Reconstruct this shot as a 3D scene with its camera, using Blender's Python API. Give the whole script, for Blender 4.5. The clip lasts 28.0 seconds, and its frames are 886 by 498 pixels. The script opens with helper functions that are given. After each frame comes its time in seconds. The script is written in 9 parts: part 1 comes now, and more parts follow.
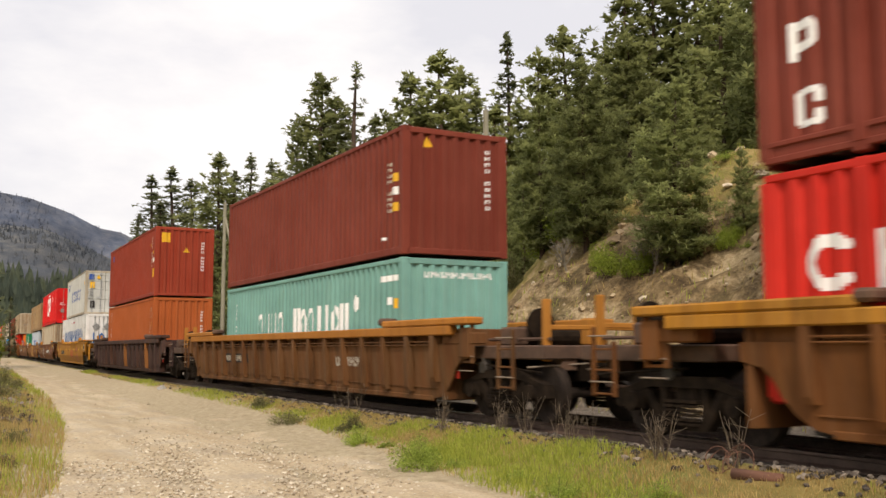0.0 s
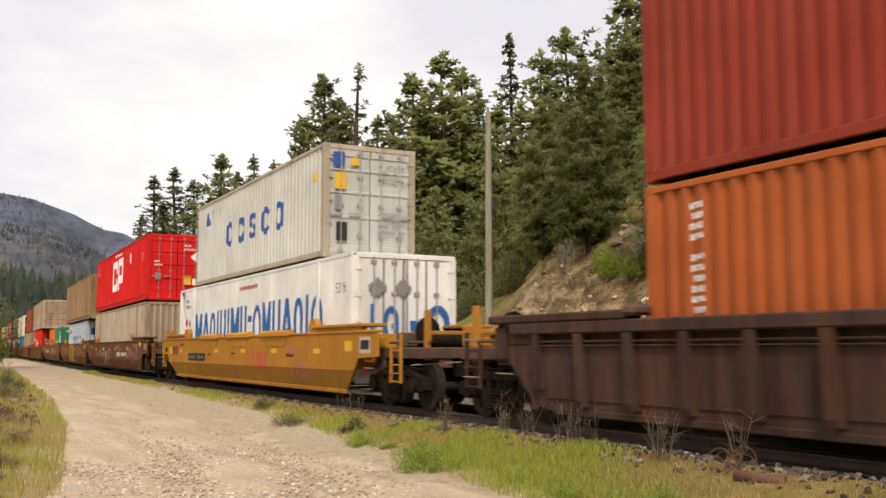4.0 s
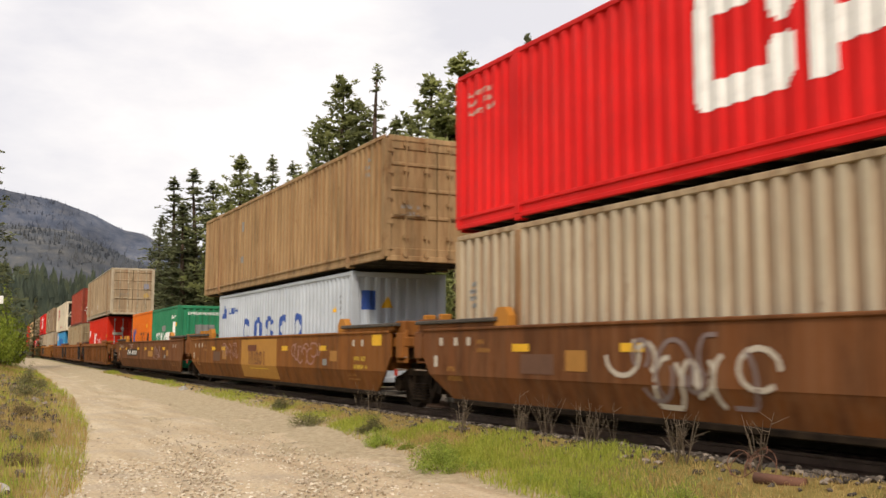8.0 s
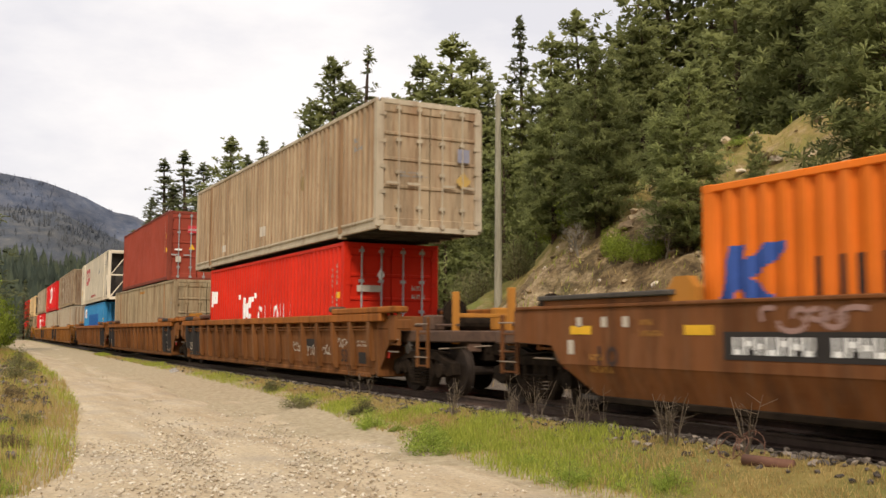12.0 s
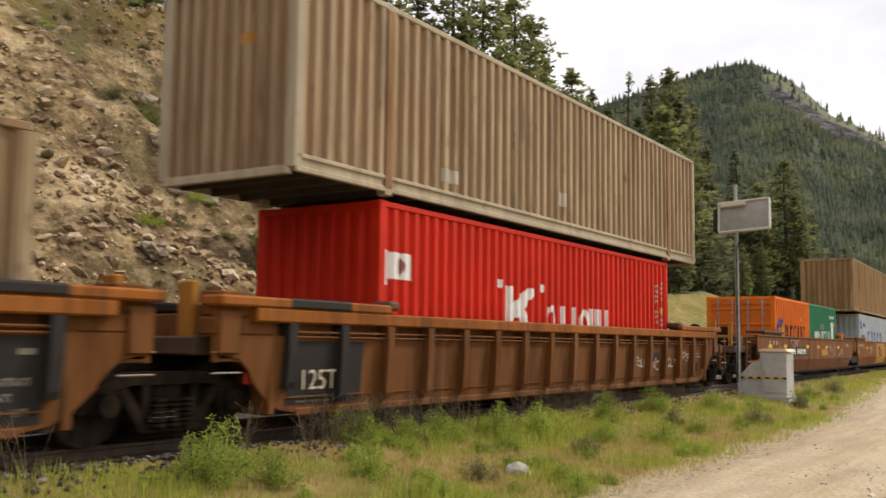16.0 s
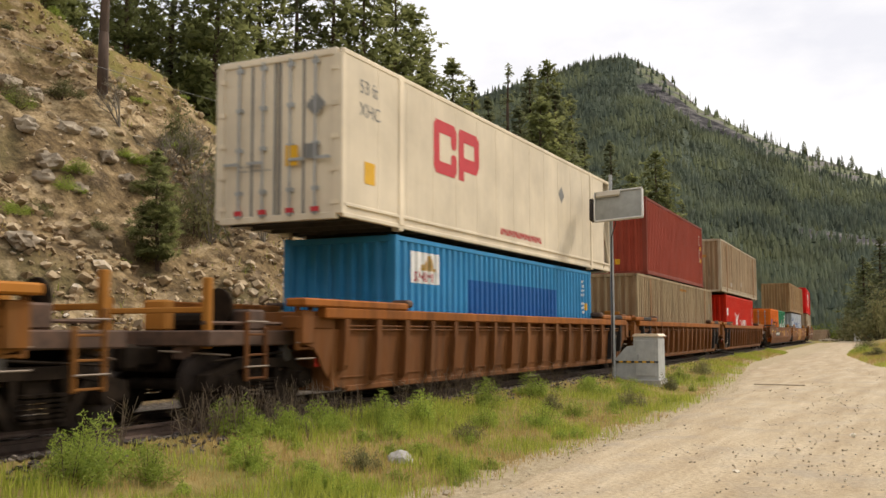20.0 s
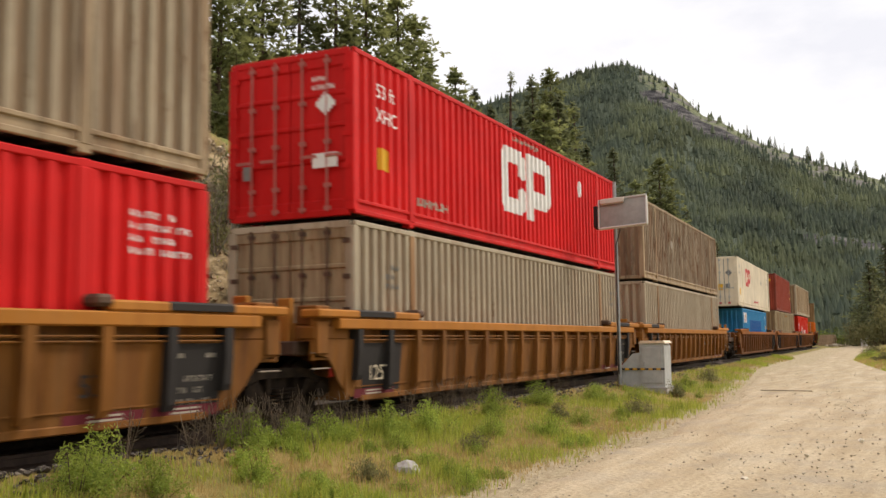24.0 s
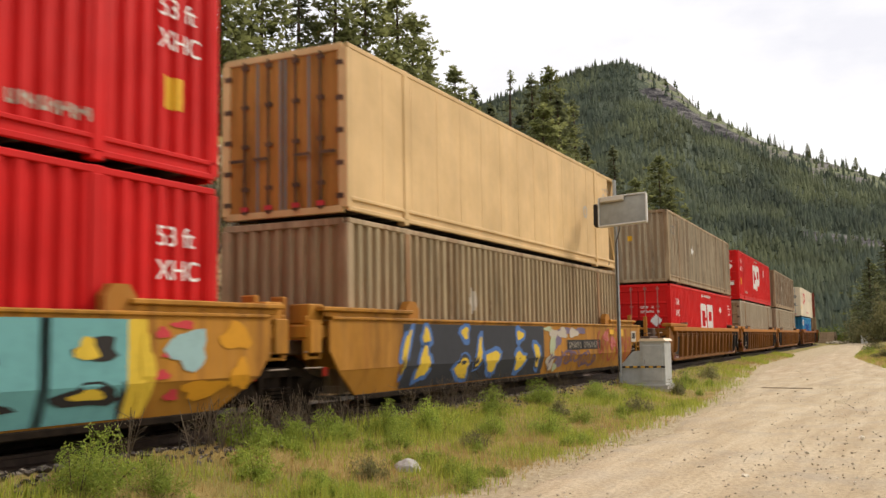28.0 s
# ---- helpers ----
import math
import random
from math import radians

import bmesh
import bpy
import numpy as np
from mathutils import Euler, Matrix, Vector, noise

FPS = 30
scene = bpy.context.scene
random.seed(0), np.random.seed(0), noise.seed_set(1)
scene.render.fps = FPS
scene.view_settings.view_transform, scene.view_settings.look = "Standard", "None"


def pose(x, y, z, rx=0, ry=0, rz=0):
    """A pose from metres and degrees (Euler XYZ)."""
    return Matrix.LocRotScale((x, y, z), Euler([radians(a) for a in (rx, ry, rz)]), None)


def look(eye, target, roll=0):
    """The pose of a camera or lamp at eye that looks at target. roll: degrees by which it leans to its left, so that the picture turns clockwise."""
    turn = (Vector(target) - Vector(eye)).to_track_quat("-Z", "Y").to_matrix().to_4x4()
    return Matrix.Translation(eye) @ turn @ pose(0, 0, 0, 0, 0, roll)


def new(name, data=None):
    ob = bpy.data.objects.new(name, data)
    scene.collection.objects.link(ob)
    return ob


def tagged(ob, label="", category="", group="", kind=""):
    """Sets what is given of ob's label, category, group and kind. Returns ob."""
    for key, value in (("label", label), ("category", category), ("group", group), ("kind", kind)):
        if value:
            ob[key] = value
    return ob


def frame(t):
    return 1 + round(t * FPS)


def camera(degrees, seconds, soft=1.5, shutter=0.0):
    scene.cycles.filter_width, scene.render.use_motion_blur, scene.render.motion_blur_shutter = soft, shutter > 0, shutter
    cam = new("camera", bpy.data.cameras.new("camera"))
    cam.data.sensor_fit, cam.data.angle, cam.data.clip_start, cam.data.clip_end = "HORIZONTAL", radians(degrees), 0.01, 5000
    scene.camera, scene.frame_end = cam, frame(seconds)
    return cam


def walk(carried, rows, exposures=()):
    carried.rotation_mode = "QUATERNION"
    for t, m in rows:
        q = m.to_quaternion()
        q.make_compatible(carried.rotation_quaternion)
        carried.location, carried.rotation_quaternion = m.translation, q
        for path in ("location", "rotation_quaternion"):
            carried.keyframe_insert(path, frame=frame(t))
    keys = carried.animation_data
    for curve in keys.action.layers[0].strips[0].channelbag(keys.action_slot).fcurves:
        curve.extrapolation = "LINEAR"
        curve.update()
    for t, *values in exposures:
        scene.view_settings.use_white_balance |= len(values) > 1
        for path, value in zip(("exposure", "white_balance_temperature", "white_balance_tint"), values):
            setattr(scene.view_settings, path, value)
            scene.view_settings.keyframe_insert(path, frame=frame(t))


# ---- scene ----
# Metres. x runs along the track the way the train goes, y away from the camera across the track, z up.
random.seed(3)
EYE = 1.6
# seconds, yaw, pitch, roll
PATH = [
    (0.0, 60.25, 5.96, 0.06), (1.0, 60.39, 6.14, 0.09), (2.0, 60.43, 6.03, 0.22), (2.5, 60.46, 5.99, 0.09),
    (5.0, 60.36, 6.06, -0.04), (6.0, 60.59, 5.94, 0.08), (7.0, 61.05, 6.22, -0.37), (8.0, 61.46, 6.08, -0.17),
    (9.0, 61.93, 5.82, -0.12), (10.0, 61.99, 5.61, -0.22), (11.0, 61.6, 5.27, -0.18), (11.5, 61.39, 5.13, -0.2),
    (12.0, 60.92, 5.04, -0.24), (12.5, 59.15, 5.13, -0.4), (13.0, 54.53, 5.37, -0.65), (13.5, 45.54, 5.86, -1.3),
    (14.5, -2.0, 5.8, -0.5), (15.5, -49.22, 5.45, 0.25), (16.0, -56.11, 5.66, -0.7), (16.5, -59.54, 5.76, -1.42),
    (17.0, -61.31, 5.73, -1.84), (17.5, -62.06, 5.73, -1.95), (18.0, -62.48, 5.74, -1.82), (18.5, -62.79, 5.64, -1.35),
    (19.0, -62.99, 5.45, -0.88), (19.5, -63.1, 5.24, -0.21), (20.0, -63.15, 5.04, 0.18), (20.5, -63.21, 4.86, 0.37),
    (21.0, -63.21, 4.78, 0.5), (21.5, -63.17, 4.76, 0.55), (23.5, -62.81, 5.41, 0.84), (24.0, -62.82, 5.59, 0.78),
    (25.0, -62.75, 5.75, 0.81), (26.0, -62.77, 5.71, 0.9), (27.0, -62.83, 5.59, 0.9), (28.0, -62.8, 5.5, 0.96),
]
cam = camera(49.8, 28.0, 1.5, 0.3)
walk(cam, [(t, pose(0, 0, EYE, 90 + p, r, y)) for t, y, p, r in PATH],
     [(0.0, 0.12, 7150, 15), (12.5, 0.1, 7150, 15), (15.5, 0.06, 7050, 14), (28.0, 0.1, 7050, 14)])

# ---- daylight: a bright, thin overcast with a soft sun ----
SUN_DIR = Vector((0.76, -0.42, 0.80)).normalized()
world = bpy.data.worlds.new("sky")
scene.world = world
world.use_nodes = True
wn, wl = world.node_tree.nodes, world.node_tree.links
wn.clear()
sky = wn.new("ShaderNodeTexSky")
sky.sky_type = "NISHITA"
sky.sun_disc = False
sky.sun_elevation = math.asin(SUN_DIR.z)
sky.sun_rotation = math.atan2(SUN_DIR.x, SUN_DIR.y)
sky_bg = wn.new("ShaderNodeBackground")
sky_bg.inputs["Strength"].default_value = 0.10
wl.new(sky.outputs[0], sky_bg.inputs[0])
w_co = wn.new("ShaderNodeTexCoord")
w_map = wn.new("ShaderNodeMapping")
w_map.inputs["Scale"].default_value = (1.0, 1.0, 2.6)
w_noise = wn.new("ShaderNodeTexNoise")
w_noise.inputs["Scale"].default_value = 2.2
w_noise.inputs["Detail"].default_value = 7.0
w_noise.inputs["Roughness"].default_value = 0.55
w_ramp = wn.new("ShaderNodeValToRGB")
w_ramp.color_ramp.elements[0].position, w_ramp.color_ramp.elements[0].color = 0.38, (0.77, 0.82, 0.91, 1)
w_ramp.color_ramp.elements[1].position, w_ramp.color_ramp.elements[1].color = 0.55, (0.99, 1.03, 1.07, 1)
cloud_bg = wn.new("ShaderNodeBackground")
cloud_bg.inputs["Strength"].default_value = 1.0
w_mix = wn.new("ShaderNodeMixShader")
w_mix.inputs[0].default_value = 0.93
w_out = wn.new("ShaderNodeOutputWorld")
wl.new(w_co.outputs["Generated"], w_map.inputs[0])
wl.new(w_map.outputs[0], w_noise.inputs["Vector"])
wl.new(w_noise.outputs[0], w_ramp.inputs[0])
w_dot, w_glow, w_mul = wn.new("ShaderNodeVectorMath"), wn.new("ShaderNodeMapRange"), wn.new("ShaderNodeVectorMath")
w_dot.operation, w_mul.operation = "DOT_PRODUCT", "SCALE"
w_dot.inputs[1].default_value = SUN_DIR
for i, v in ((1, -1.0), (2, 1.0), (3, 0.92), (4, 1.10)):
    w_glow.inputs[i].default_value = v
wl.new(w_co.outputs["Generated"], w_dot.inputs[0])
wl.new(w_dot.outputs["Value"], w_glow.inputs[0])
wl.new(w_ramp.outputs[0], w_mul.inputs[0])
wl.new(w_glow.outputs[0], w_mul.inputs["Scale"])
wl.new(w_mul.outputs[0], cloud_bg.inputs[0])
wl.new(sky_bg.outputs[0], w_mix.inputs[1])
wl.new(cloud_bg.outputs[0], w_mix.inputs[2])
wl.new(w_mix.outputs[0], w_out.inputs[0])

sun = new("sun", bpy.data.lights.new("sun", "SUN"))
sun.data.energy, sun.data.angle, sun.data.color = 2.5, radians(10), (1.0, 0.95, 0.86)
sun.matrix_world = look(SUN_DIR * 50, (0, 0, 0))


# ---- mesh helpers ----
class Shape:
    """Vertices and faces of one mesh."""

    def __init__(self):
        self.v, self.f = [], []

    def face(self, *pts):
        n = len(self.v)
        self.v.extend(pts)
        self.f.append(tuple(range(n, n + len(pts))))
        return self

    def box(self, x0, x1, y0, y1, z0, z1):
        n = len(self.v)
        self.v += [(x0, y0, z0), (x1, y0, z0), (x1, y1, z0), (x0, y1, z0), (x0, y0, z1), (x1, y0, z1), (x1, y1, z1), (x0, y1, z1)]
        for q in ((0, 3, 2, 1), (4, 5, 6, 7), (0, 1, 5, 4), (1, 2, 6, 5), (2, 3, 7, 6), (3, 0, 4, 7)):
            self.f.append(tuple(n + i for i in q))
        return self

    def soft(self, x0, x1, y0, y1, z0, z1, c=0.012):
        """A box with chamfered edges."""
        xs, ys, zs = (x0, x1), (y0, y1), (z0, z1)
        n = len(self.v)
        ids = {}
        for i in (0, 1):
            for j in (0, 1):
                for k in (0, 1):
                    sx, sy, sz = (c if i == 0 else -c), (c if j == 0 else -c), (c if k == 0 else -c)
                    x, y, z = xs[i], ys[j], zs[k]
                    for ax, p in enumerate(((x, y + sy, z + sz), (x + sx, y, z + sz), (x + sx, y + sy, z))):
                        ids[i, j, k, ax] = len(self.v)
                        self.v.append(p)
        for i in (0, 1):
            a = [ids[i, j, k, 0] for j, k in ((0, 0), (1, 0), (1, 1), (0, 1))]
            self.f.append(tuple(a if i else a[::-1]))
            a = [ids[j, i, k, 1] for j, k in ((0, 0), (1, 0), (1, 1), (0, 1))]
            self.f.append(tuple(a[::-1] if i else a))
            a = [ids[j, k, i, 2] for j, k in ((0, 0), (1, 0), (1, 1), (0, 1))]
            self.f.append(tuple(a if i else a[::-1]))
        for a in (0, 1):
            for b in (0, 1):
                self.f.append((ids[0, a, b, 1], ids[1, a, b, 1], ids[1, a, b, 2], ids[0, a, b, 2]))
                self.f.append((ids[a, 0, b, 0], ids[a, 1, b, 0], ids[a, 1, b, 2], ids[a, 0, b, 2]))
                self.f.append((ids[a, b, 0, 0], ids[a, b, 1, 0], ids[a, b, 1, 1], ids[a, b, 0, 1]))
                for k in (0, 1):
                    self.f.append((ids[a, b, k, 0], ids[a, b, k, 1], ids[a, b, k, 2]))
        return self

    def tube(self, p0, p1, r0, r1=None, n=8, caps=True):
        r1 = r0 if r1 is None else r1
        p0, p1 = Vector(p0), Vector(p1)
        q = (p1 - p0).to_track_quat("Z", "Y").to_matrix()
        b = len(self.v)
        for p, r in ((p0, r0), (p1, r1)):
            for i in range(n):
                a = math.tau * i / n
                self.v.append(tuple(p + q @ Vector((r * math.cos(a), r * math.sin(a), 0))))
        for i in range(n):
            j = (i + 1) % n
            self.f.append((b + i, b + j, b + n + j, b + n + i))
        if caps:
            self.f.append(tuple(b + i for i in reversed(range(n))))
            self.f.append(tuple(b + n + i for i in range(n)))
        return self

    def prism(self, outline, y0, y1):
        """An outline of (x, z) pulled from y0 to y1."""
        n, b = len(outline), len(self.v)
        self.v += [(x, y0, z) for x, z in outline] + [(x, y1, z) for x, z in outline]
        self.f.append(tuple(b + i for i in range(n)))
        self.f.append(tuple(b + n + i for i in reversed(range(n))))
        for i in range(n):
            j = (i + 1) % n
            self.f.append((b + j, b + i, b + n + i, b + n + j))
        return self

    def mesh(self, name, mat=None, smooth=False):
        me = bpy.data.meshes.new(name)
        me.from_pydata(self.v, [], self.f)
        if mat:
            me.materials.append(mat)
        if smooth:
            me.polygons.foreach_set("use_smooth", [True] * len(me.polygons))
        me.update()
        return me


def part(name, shape, mat, parent, label="", smooth=False):
    me = shape if isinstance(shape, bpy.types.Mesh) else shape.mesh(name, mat, smooth)
    ob = new(name, me)
    ob.parent = parent
    if label:
        ob["label"] = label
    return ob


# ---- materials ----
def node_mat(name):
    m = bpy.data.materials.new(name)
    m.use_nodes = True
    nt = m.node_tree
    return m, nt.nodes, nt.links, nt.nodes["Principled BSDF"]


def coords(n, l, scale=(1, 1, 1), space="Object"):
    co, mp = n.new("ShaderNodeTexCoord"), n.new("ShaderNodeMapping")
    mp.inputs["Scale"].default_value = scale
    l.new(co.outputs[space], mp.inputs[0])
    return mp.outputs[0]


def noise_of(n, l, vec, scale, detail=5.0, rough=0.6):
    t = n.new("ShaderNodeTexNoise")
    t.inputs["Scale"].default_value, t.inputs["Detail"].default_value, t.inputs["Roughness"].default_value = scale, detail, rough
    l.new(vec, t.inputs["Vector"])
    return t.outputs[0]


def ramp_of(n, l, fac, stops):
    r = n.new("ShaderNodeValToRGB")
    els = r.color_ramp.elements
    while len(els) < len(stops):
        els.new(0.5)
    for e, (p, c) in zip(els, stops):
        e.position = p
        e.color = (*c, 1) if isinstance(c, tuple) else (c, c, c, 1)
    l.new(fac, r.inputs[0])
    return r.outputs[0]


def mix_of(n, l, fac, a, b, mode="MIX"):
    m = n.new("ShaderNodeMix")
    m.data_type, m.blend_type = "RGBA", mode
    for sock, val in ((m.inputs[0], fac), (m.inputs[6], a), (m.inputs[7], b)):
        if isinstance(val, bpy.types.NodeSocket):
            l.new(val, sock)
        elif isinstance(val, tuple):
            sock.default_value = (*val, 1)
        else:
            sock.default_value = val
    return m.outputs[2]


def bump_of(n, l, height, bsdf, strength=0.3, distance=0.01):
    b = n.new("ShaderNodeBump")
    b.inputs["Strength"].default_value, b.inputs["Distance"].default_value = strength, distance
    l.new(height, b.inputs["Height"])
    l.new(b.outputs[0], bsdf.inputs["Normal"])


PAINTS = {}


def paint(col, rust=0.25, rough=0.5, dirt=0.22, rust_col=(0.12, 0.042, 0.014)):
    """Weathered paint on steel: sun-faded patches, dust, rust runs down the height."""
    key = (col, rust, rough, dirt)
    if key in PAINTS:
        return PAINTS[key]
    m, n, l, b = node_mat("weathered_paint")
    vec = coords(n, l)
    info = n.new("ShaderNodeObjectInfo")
    fade = ramp_of(n, l, noise_of(n, l, vec, 0.7, 4), [(0.3, tuple(c * 0.82 for c in col)), (0.7, tuple(min(1, c * 1.08 + 0.012 * min(1, min(col) / 0.03)) for c in col))])
    streak = noise_of(n, l, coords(n, l, (7.0, 7.0, 0.35)), 1.0, 6, 0.65)
    dust = ramp_of(n, l, streak, [(0.42, 0.0), (0.75, dirt)])
    c1 = mix_of(n, l, dust, fade, tuple(0.45 * c + 0.55 * d for c, d in zip(col, (0.24, 0.175, 0.11))))
    spots = noise_of(n, l, coords(n, l, (2.2, 2.2, 0.9)), 1.5, 9, 0.72)
    lo = 0.80 - 0.32 * rust
    mask = ramp_of(n, l, spots, [(lo, 0.0), (min(0.99, lo + 0.14), min(1.0, 0.35 + rust))])
    c2 = mix_of(n, l, mask, c1, rust_col)
    if rust > 0.2:
        runs = ramp_of(n, l, noise_of(n, l, coords(n, l, (2.6, 2.6, 0.16)), 1.3, 8, 0.75), [(0.56 - 0.14 * rust, 0.0), (0.74 - 0.14 * rust, min(0.95, 1.7 * rust))])
        c2 = mix_of(n, l, runs, c2, tuple(0.35 * c + 0.65 * d for c, d in zip(col, (0.15, 0.055, 0.02))))
    if rust >= 0.5:   # dark smears and old stains down the steel
        smear = ramp_of(n, l, noise_of(n, l, coords(n, l, (2.8, 2.8, 0.45)), 0.8, 7, 0.7), [(0.36, 0.52), (0.52, 1.0), (0.70, 1.18)])
        c2 = mix_of(n, l, 0.85, c2, smear, "MULTIPLY")
    if dirt > 0.45:   # rust-brown dust down the corrugated sheets' channels, darkened to paint in their shade too
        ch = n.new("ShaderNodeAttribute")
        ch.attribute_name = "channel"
        dust_and_shade = ramp_of(n, l, noise_of(n, l, coords(n, l, (1.6, 1.6, 0.5)), 1.0, 6, 0.7), [(0.30, 0.5), (0.55, 1.0)])
        k = mix_of(n, l, 1.0, ramp_of(n, l, ch.outputs["Fac"], [(0.15, 0.0), (0.85, 0.95)]), dust_and_shade, "MULTIPLY")
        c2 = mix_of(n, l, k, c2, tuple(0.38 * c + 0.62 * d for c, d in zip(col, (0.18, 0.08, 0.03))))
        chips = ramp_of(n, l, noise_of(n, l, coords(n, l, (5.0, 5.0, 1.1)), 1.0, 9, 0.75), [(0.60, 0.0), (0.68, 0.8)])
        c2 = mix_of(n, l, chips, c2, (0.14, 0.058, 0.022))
    hs = n.new("ShaderNodeHueSaturation")
    mr = n.new("ShaderNodeMapRange")
    mr.inputs[3].default_value, mr.inputs[4].default_value = 0.9, 1.1
    l.new(info.outputs["Random"], mr.inputs[0])
    l.new(mr.outputs[0], hs.inputs["Value"])
    l.new(c2, hs.inputs["Color"])
    l.new(hs.outputs[0], b.inputs["Base Color"])
    rr = ramp_of(n, l, spots, [(0.3, rough), (0.8, min(1.0, rough + 0.35))])
    l.new(rr, b.inputs["Roughness"])
    b.inputs["Specular IOR Level"].default_value = 0.17
    bump_of(n, l, noise_of(n, l, vec, 14, 4), b, 0.12, 0.01)
    PAINTS[key] = m
    return m


def grain(name, stops, scale=4.0, rough=0.85, bump=0.4, dist=0.02, stretch=(1, 1, 1), detail=8.0, metal=0.0, scale2=0.35, amt2=0.35):
    """A grained surface: fine noise through a colour ramp, and broad stains."""
    m, n, l, b = node_mat(name)
    vec = coords(n, l, stretch)
    fine = noise_of(n, l, vec, scale, detail, 0.65)
    col = ramp_of(n, l, fine, stops)
    broad = ramp_of(n, l, noise_of(n, l, vec, scale2, 3), [(0.3, 1.0 - amt2), (0.7, 1.0 + amt2 * 0.4)])
    l.new(mix_of(n, l, 1.0, col, broad, "MULTIPLY"), b.inputs["Base Color"])
    b.inputs["Roughness"].default_value, b.inputs["Metallic"].default_value = rough, metal
    bump_of(n, l, fine, b, bump, dist)
    return m


def leafy(name, dark, light, rough=0.6, trans=0.48):
    """Foliage: each clump its own green."""
    m, n, l, b = node_mat(name)
    geo, info = n.new("ShaderNodeNewGeometry"), n.new("ShaderNodeObjectInfo")
    col = ramp_of(n, l, geo.outputs["Random Per Island"], [(0.0, dark), (0.55, tuple((a + c) / 2 for a, c in zip(dark, light))), (1.0, light)])
    hs = n.new("ShaderNodeHueSaturation")
    mr = n.new("ShaderNodeMapRange")
    mr.inputs[3].default_value, mr.inputs[4].default_value = 0.8, 1.2
    l.new(info.outputs["Random"], mr.inputs[0])
    l.new(mr.outputs[0], hs.inputs["Value"])
    l.new(col, hs.inputs["Color"])
    l.new(hs.outputs[0], b.inputs["Base Color"])
    b.inputs["Roughness"].default_value = rough
    b.inputs["Specular IOR Level"].default_value = 0.15
    thin, blend = n.new("ShaderNodeBsdfTranslucent"), n.new("ShaderNodeMixShader")
    blend.inputs[0].default_value = trans
    l.new(hs.outputs[0], thin.inputs["Color"])
    l.new(b.outputs[0], blend.inputs[1])
    l.new(thin.outputs[0], blend.inputs[2])
    l.new(blend.outputs[0], n["Material Output"].inputs[0])
    return m


def mark(name, col, rough=0.6):
    """Paint or film of a marking, a little worn."""
    m, n, l, b = node_mat(name)
    vec = coords(n, l)
    w = ramp_of(n, l, noise_of(n, l, vec, 5, 8, 0.7), [(0.3, tuple(c * 0.84 for c in col)), (0.55, col)])
    l.new(w, b.inputs["Base Color"])
    b.inputs["Roughness"].default_value = rough
    b.inputs["Specular IOR Level"].default_value = 0.2
    return m


WHITE = mark("white_marking", (0.82, 0.81, 0.78))
YELLOW = mark("yellow_marking", (0.72, 0.40, 0.03))
BLUE = mark("blue_marking", (0.035, 0.085, 0.30))
DEEP_BLUE = mark("deep_blue_marking", (0.02, 0.12, 0.36))
RED = mark("red_marking", (0.55, 0.05, 0.06))
GREY = mark("grey_marking", (0.22, 0.22, 0.21))
BLACK = mark("black_marking", (0.030, 0.026, 0.024), 0.75)
PINK = mark("pink_spray", (0.50, 0.14, 0.13))
TEAL = mark("teal_spray", (0.14, 0.36, 0.36))
SPRAY_YELLOW = mark("yellow_spray", (0.68, 0.46, 0.05))
SPRAY_BLUE = mark("blue_spray", (0.07, 0.16, 0.38))
FADED_BLUE = mark("faded_blue_label", (0.24, 0.24, 0.29))
FADED_YELLOW = mark("faded_yellow_label", (0.46, 0.30, 0.09))
TARNISH = mark("tarnished_plate", (0.24, 0.17, 0.08))
PALE = mark("pale_marking", (0.48, 0.42, 0.34))
CREAM = mark("cream_marking", (0.62, 0.52, 0.38))
RUST = grain("rusted_steel", [(0.3, (0.05, 0.028, 0.018)), (0.7, (0.14, 0.075, 0.045))], 5, 0.85, 0.3, 0.01)
GRIME = grain("oily_cast_steel", [(0.3, (0.008, 0.006, 0.0045)), (0.7, (0.034, 0.023, 0.015))], 6, 0.85, 0.3, 0.01)
GRIME.node_tree.nodes["Principled BSDF"].inputs["Specular IOR Level"].default_value = 0.06
TREAD = grain("worn_wheel_steel", [(0.3, (0.014, 0.010, 0.008)), (0.7, (0.045, 0.032, 0.024))], 8, 0.75, 0.1, 0.005)
TREAD.node_tree.nodes["Principled BSDF"].inputs["Specular IOR Level"].default_value = 0.15
GALV = grain("galvanised_steel", [(0.3, (0.30, 0.31, 0.31)), (0.7, (0.46, 0.47, 0.46))], 9, 0.5, 0.1, 0.004, metal=0.35)
UNDER = grain("dark_underframe", [(0.3, (0.035, 0.03, 0.025)), (0.7, (0.08, 0.066, 0.052))], 5, 0.85, 0.3, 0.01)


# ---- the lie of the land ----
TRACK_Y, BEND_L, BEND_R = 9.677, 0.000905, 0.001122


END_L, END_R = 66.0, 36.0   # where the bends run out into straight track
FAR_S, FAR_END, BEND_FAR = 115.0, 180.0, 0.0045   # the sharper bend behind the wood's edge


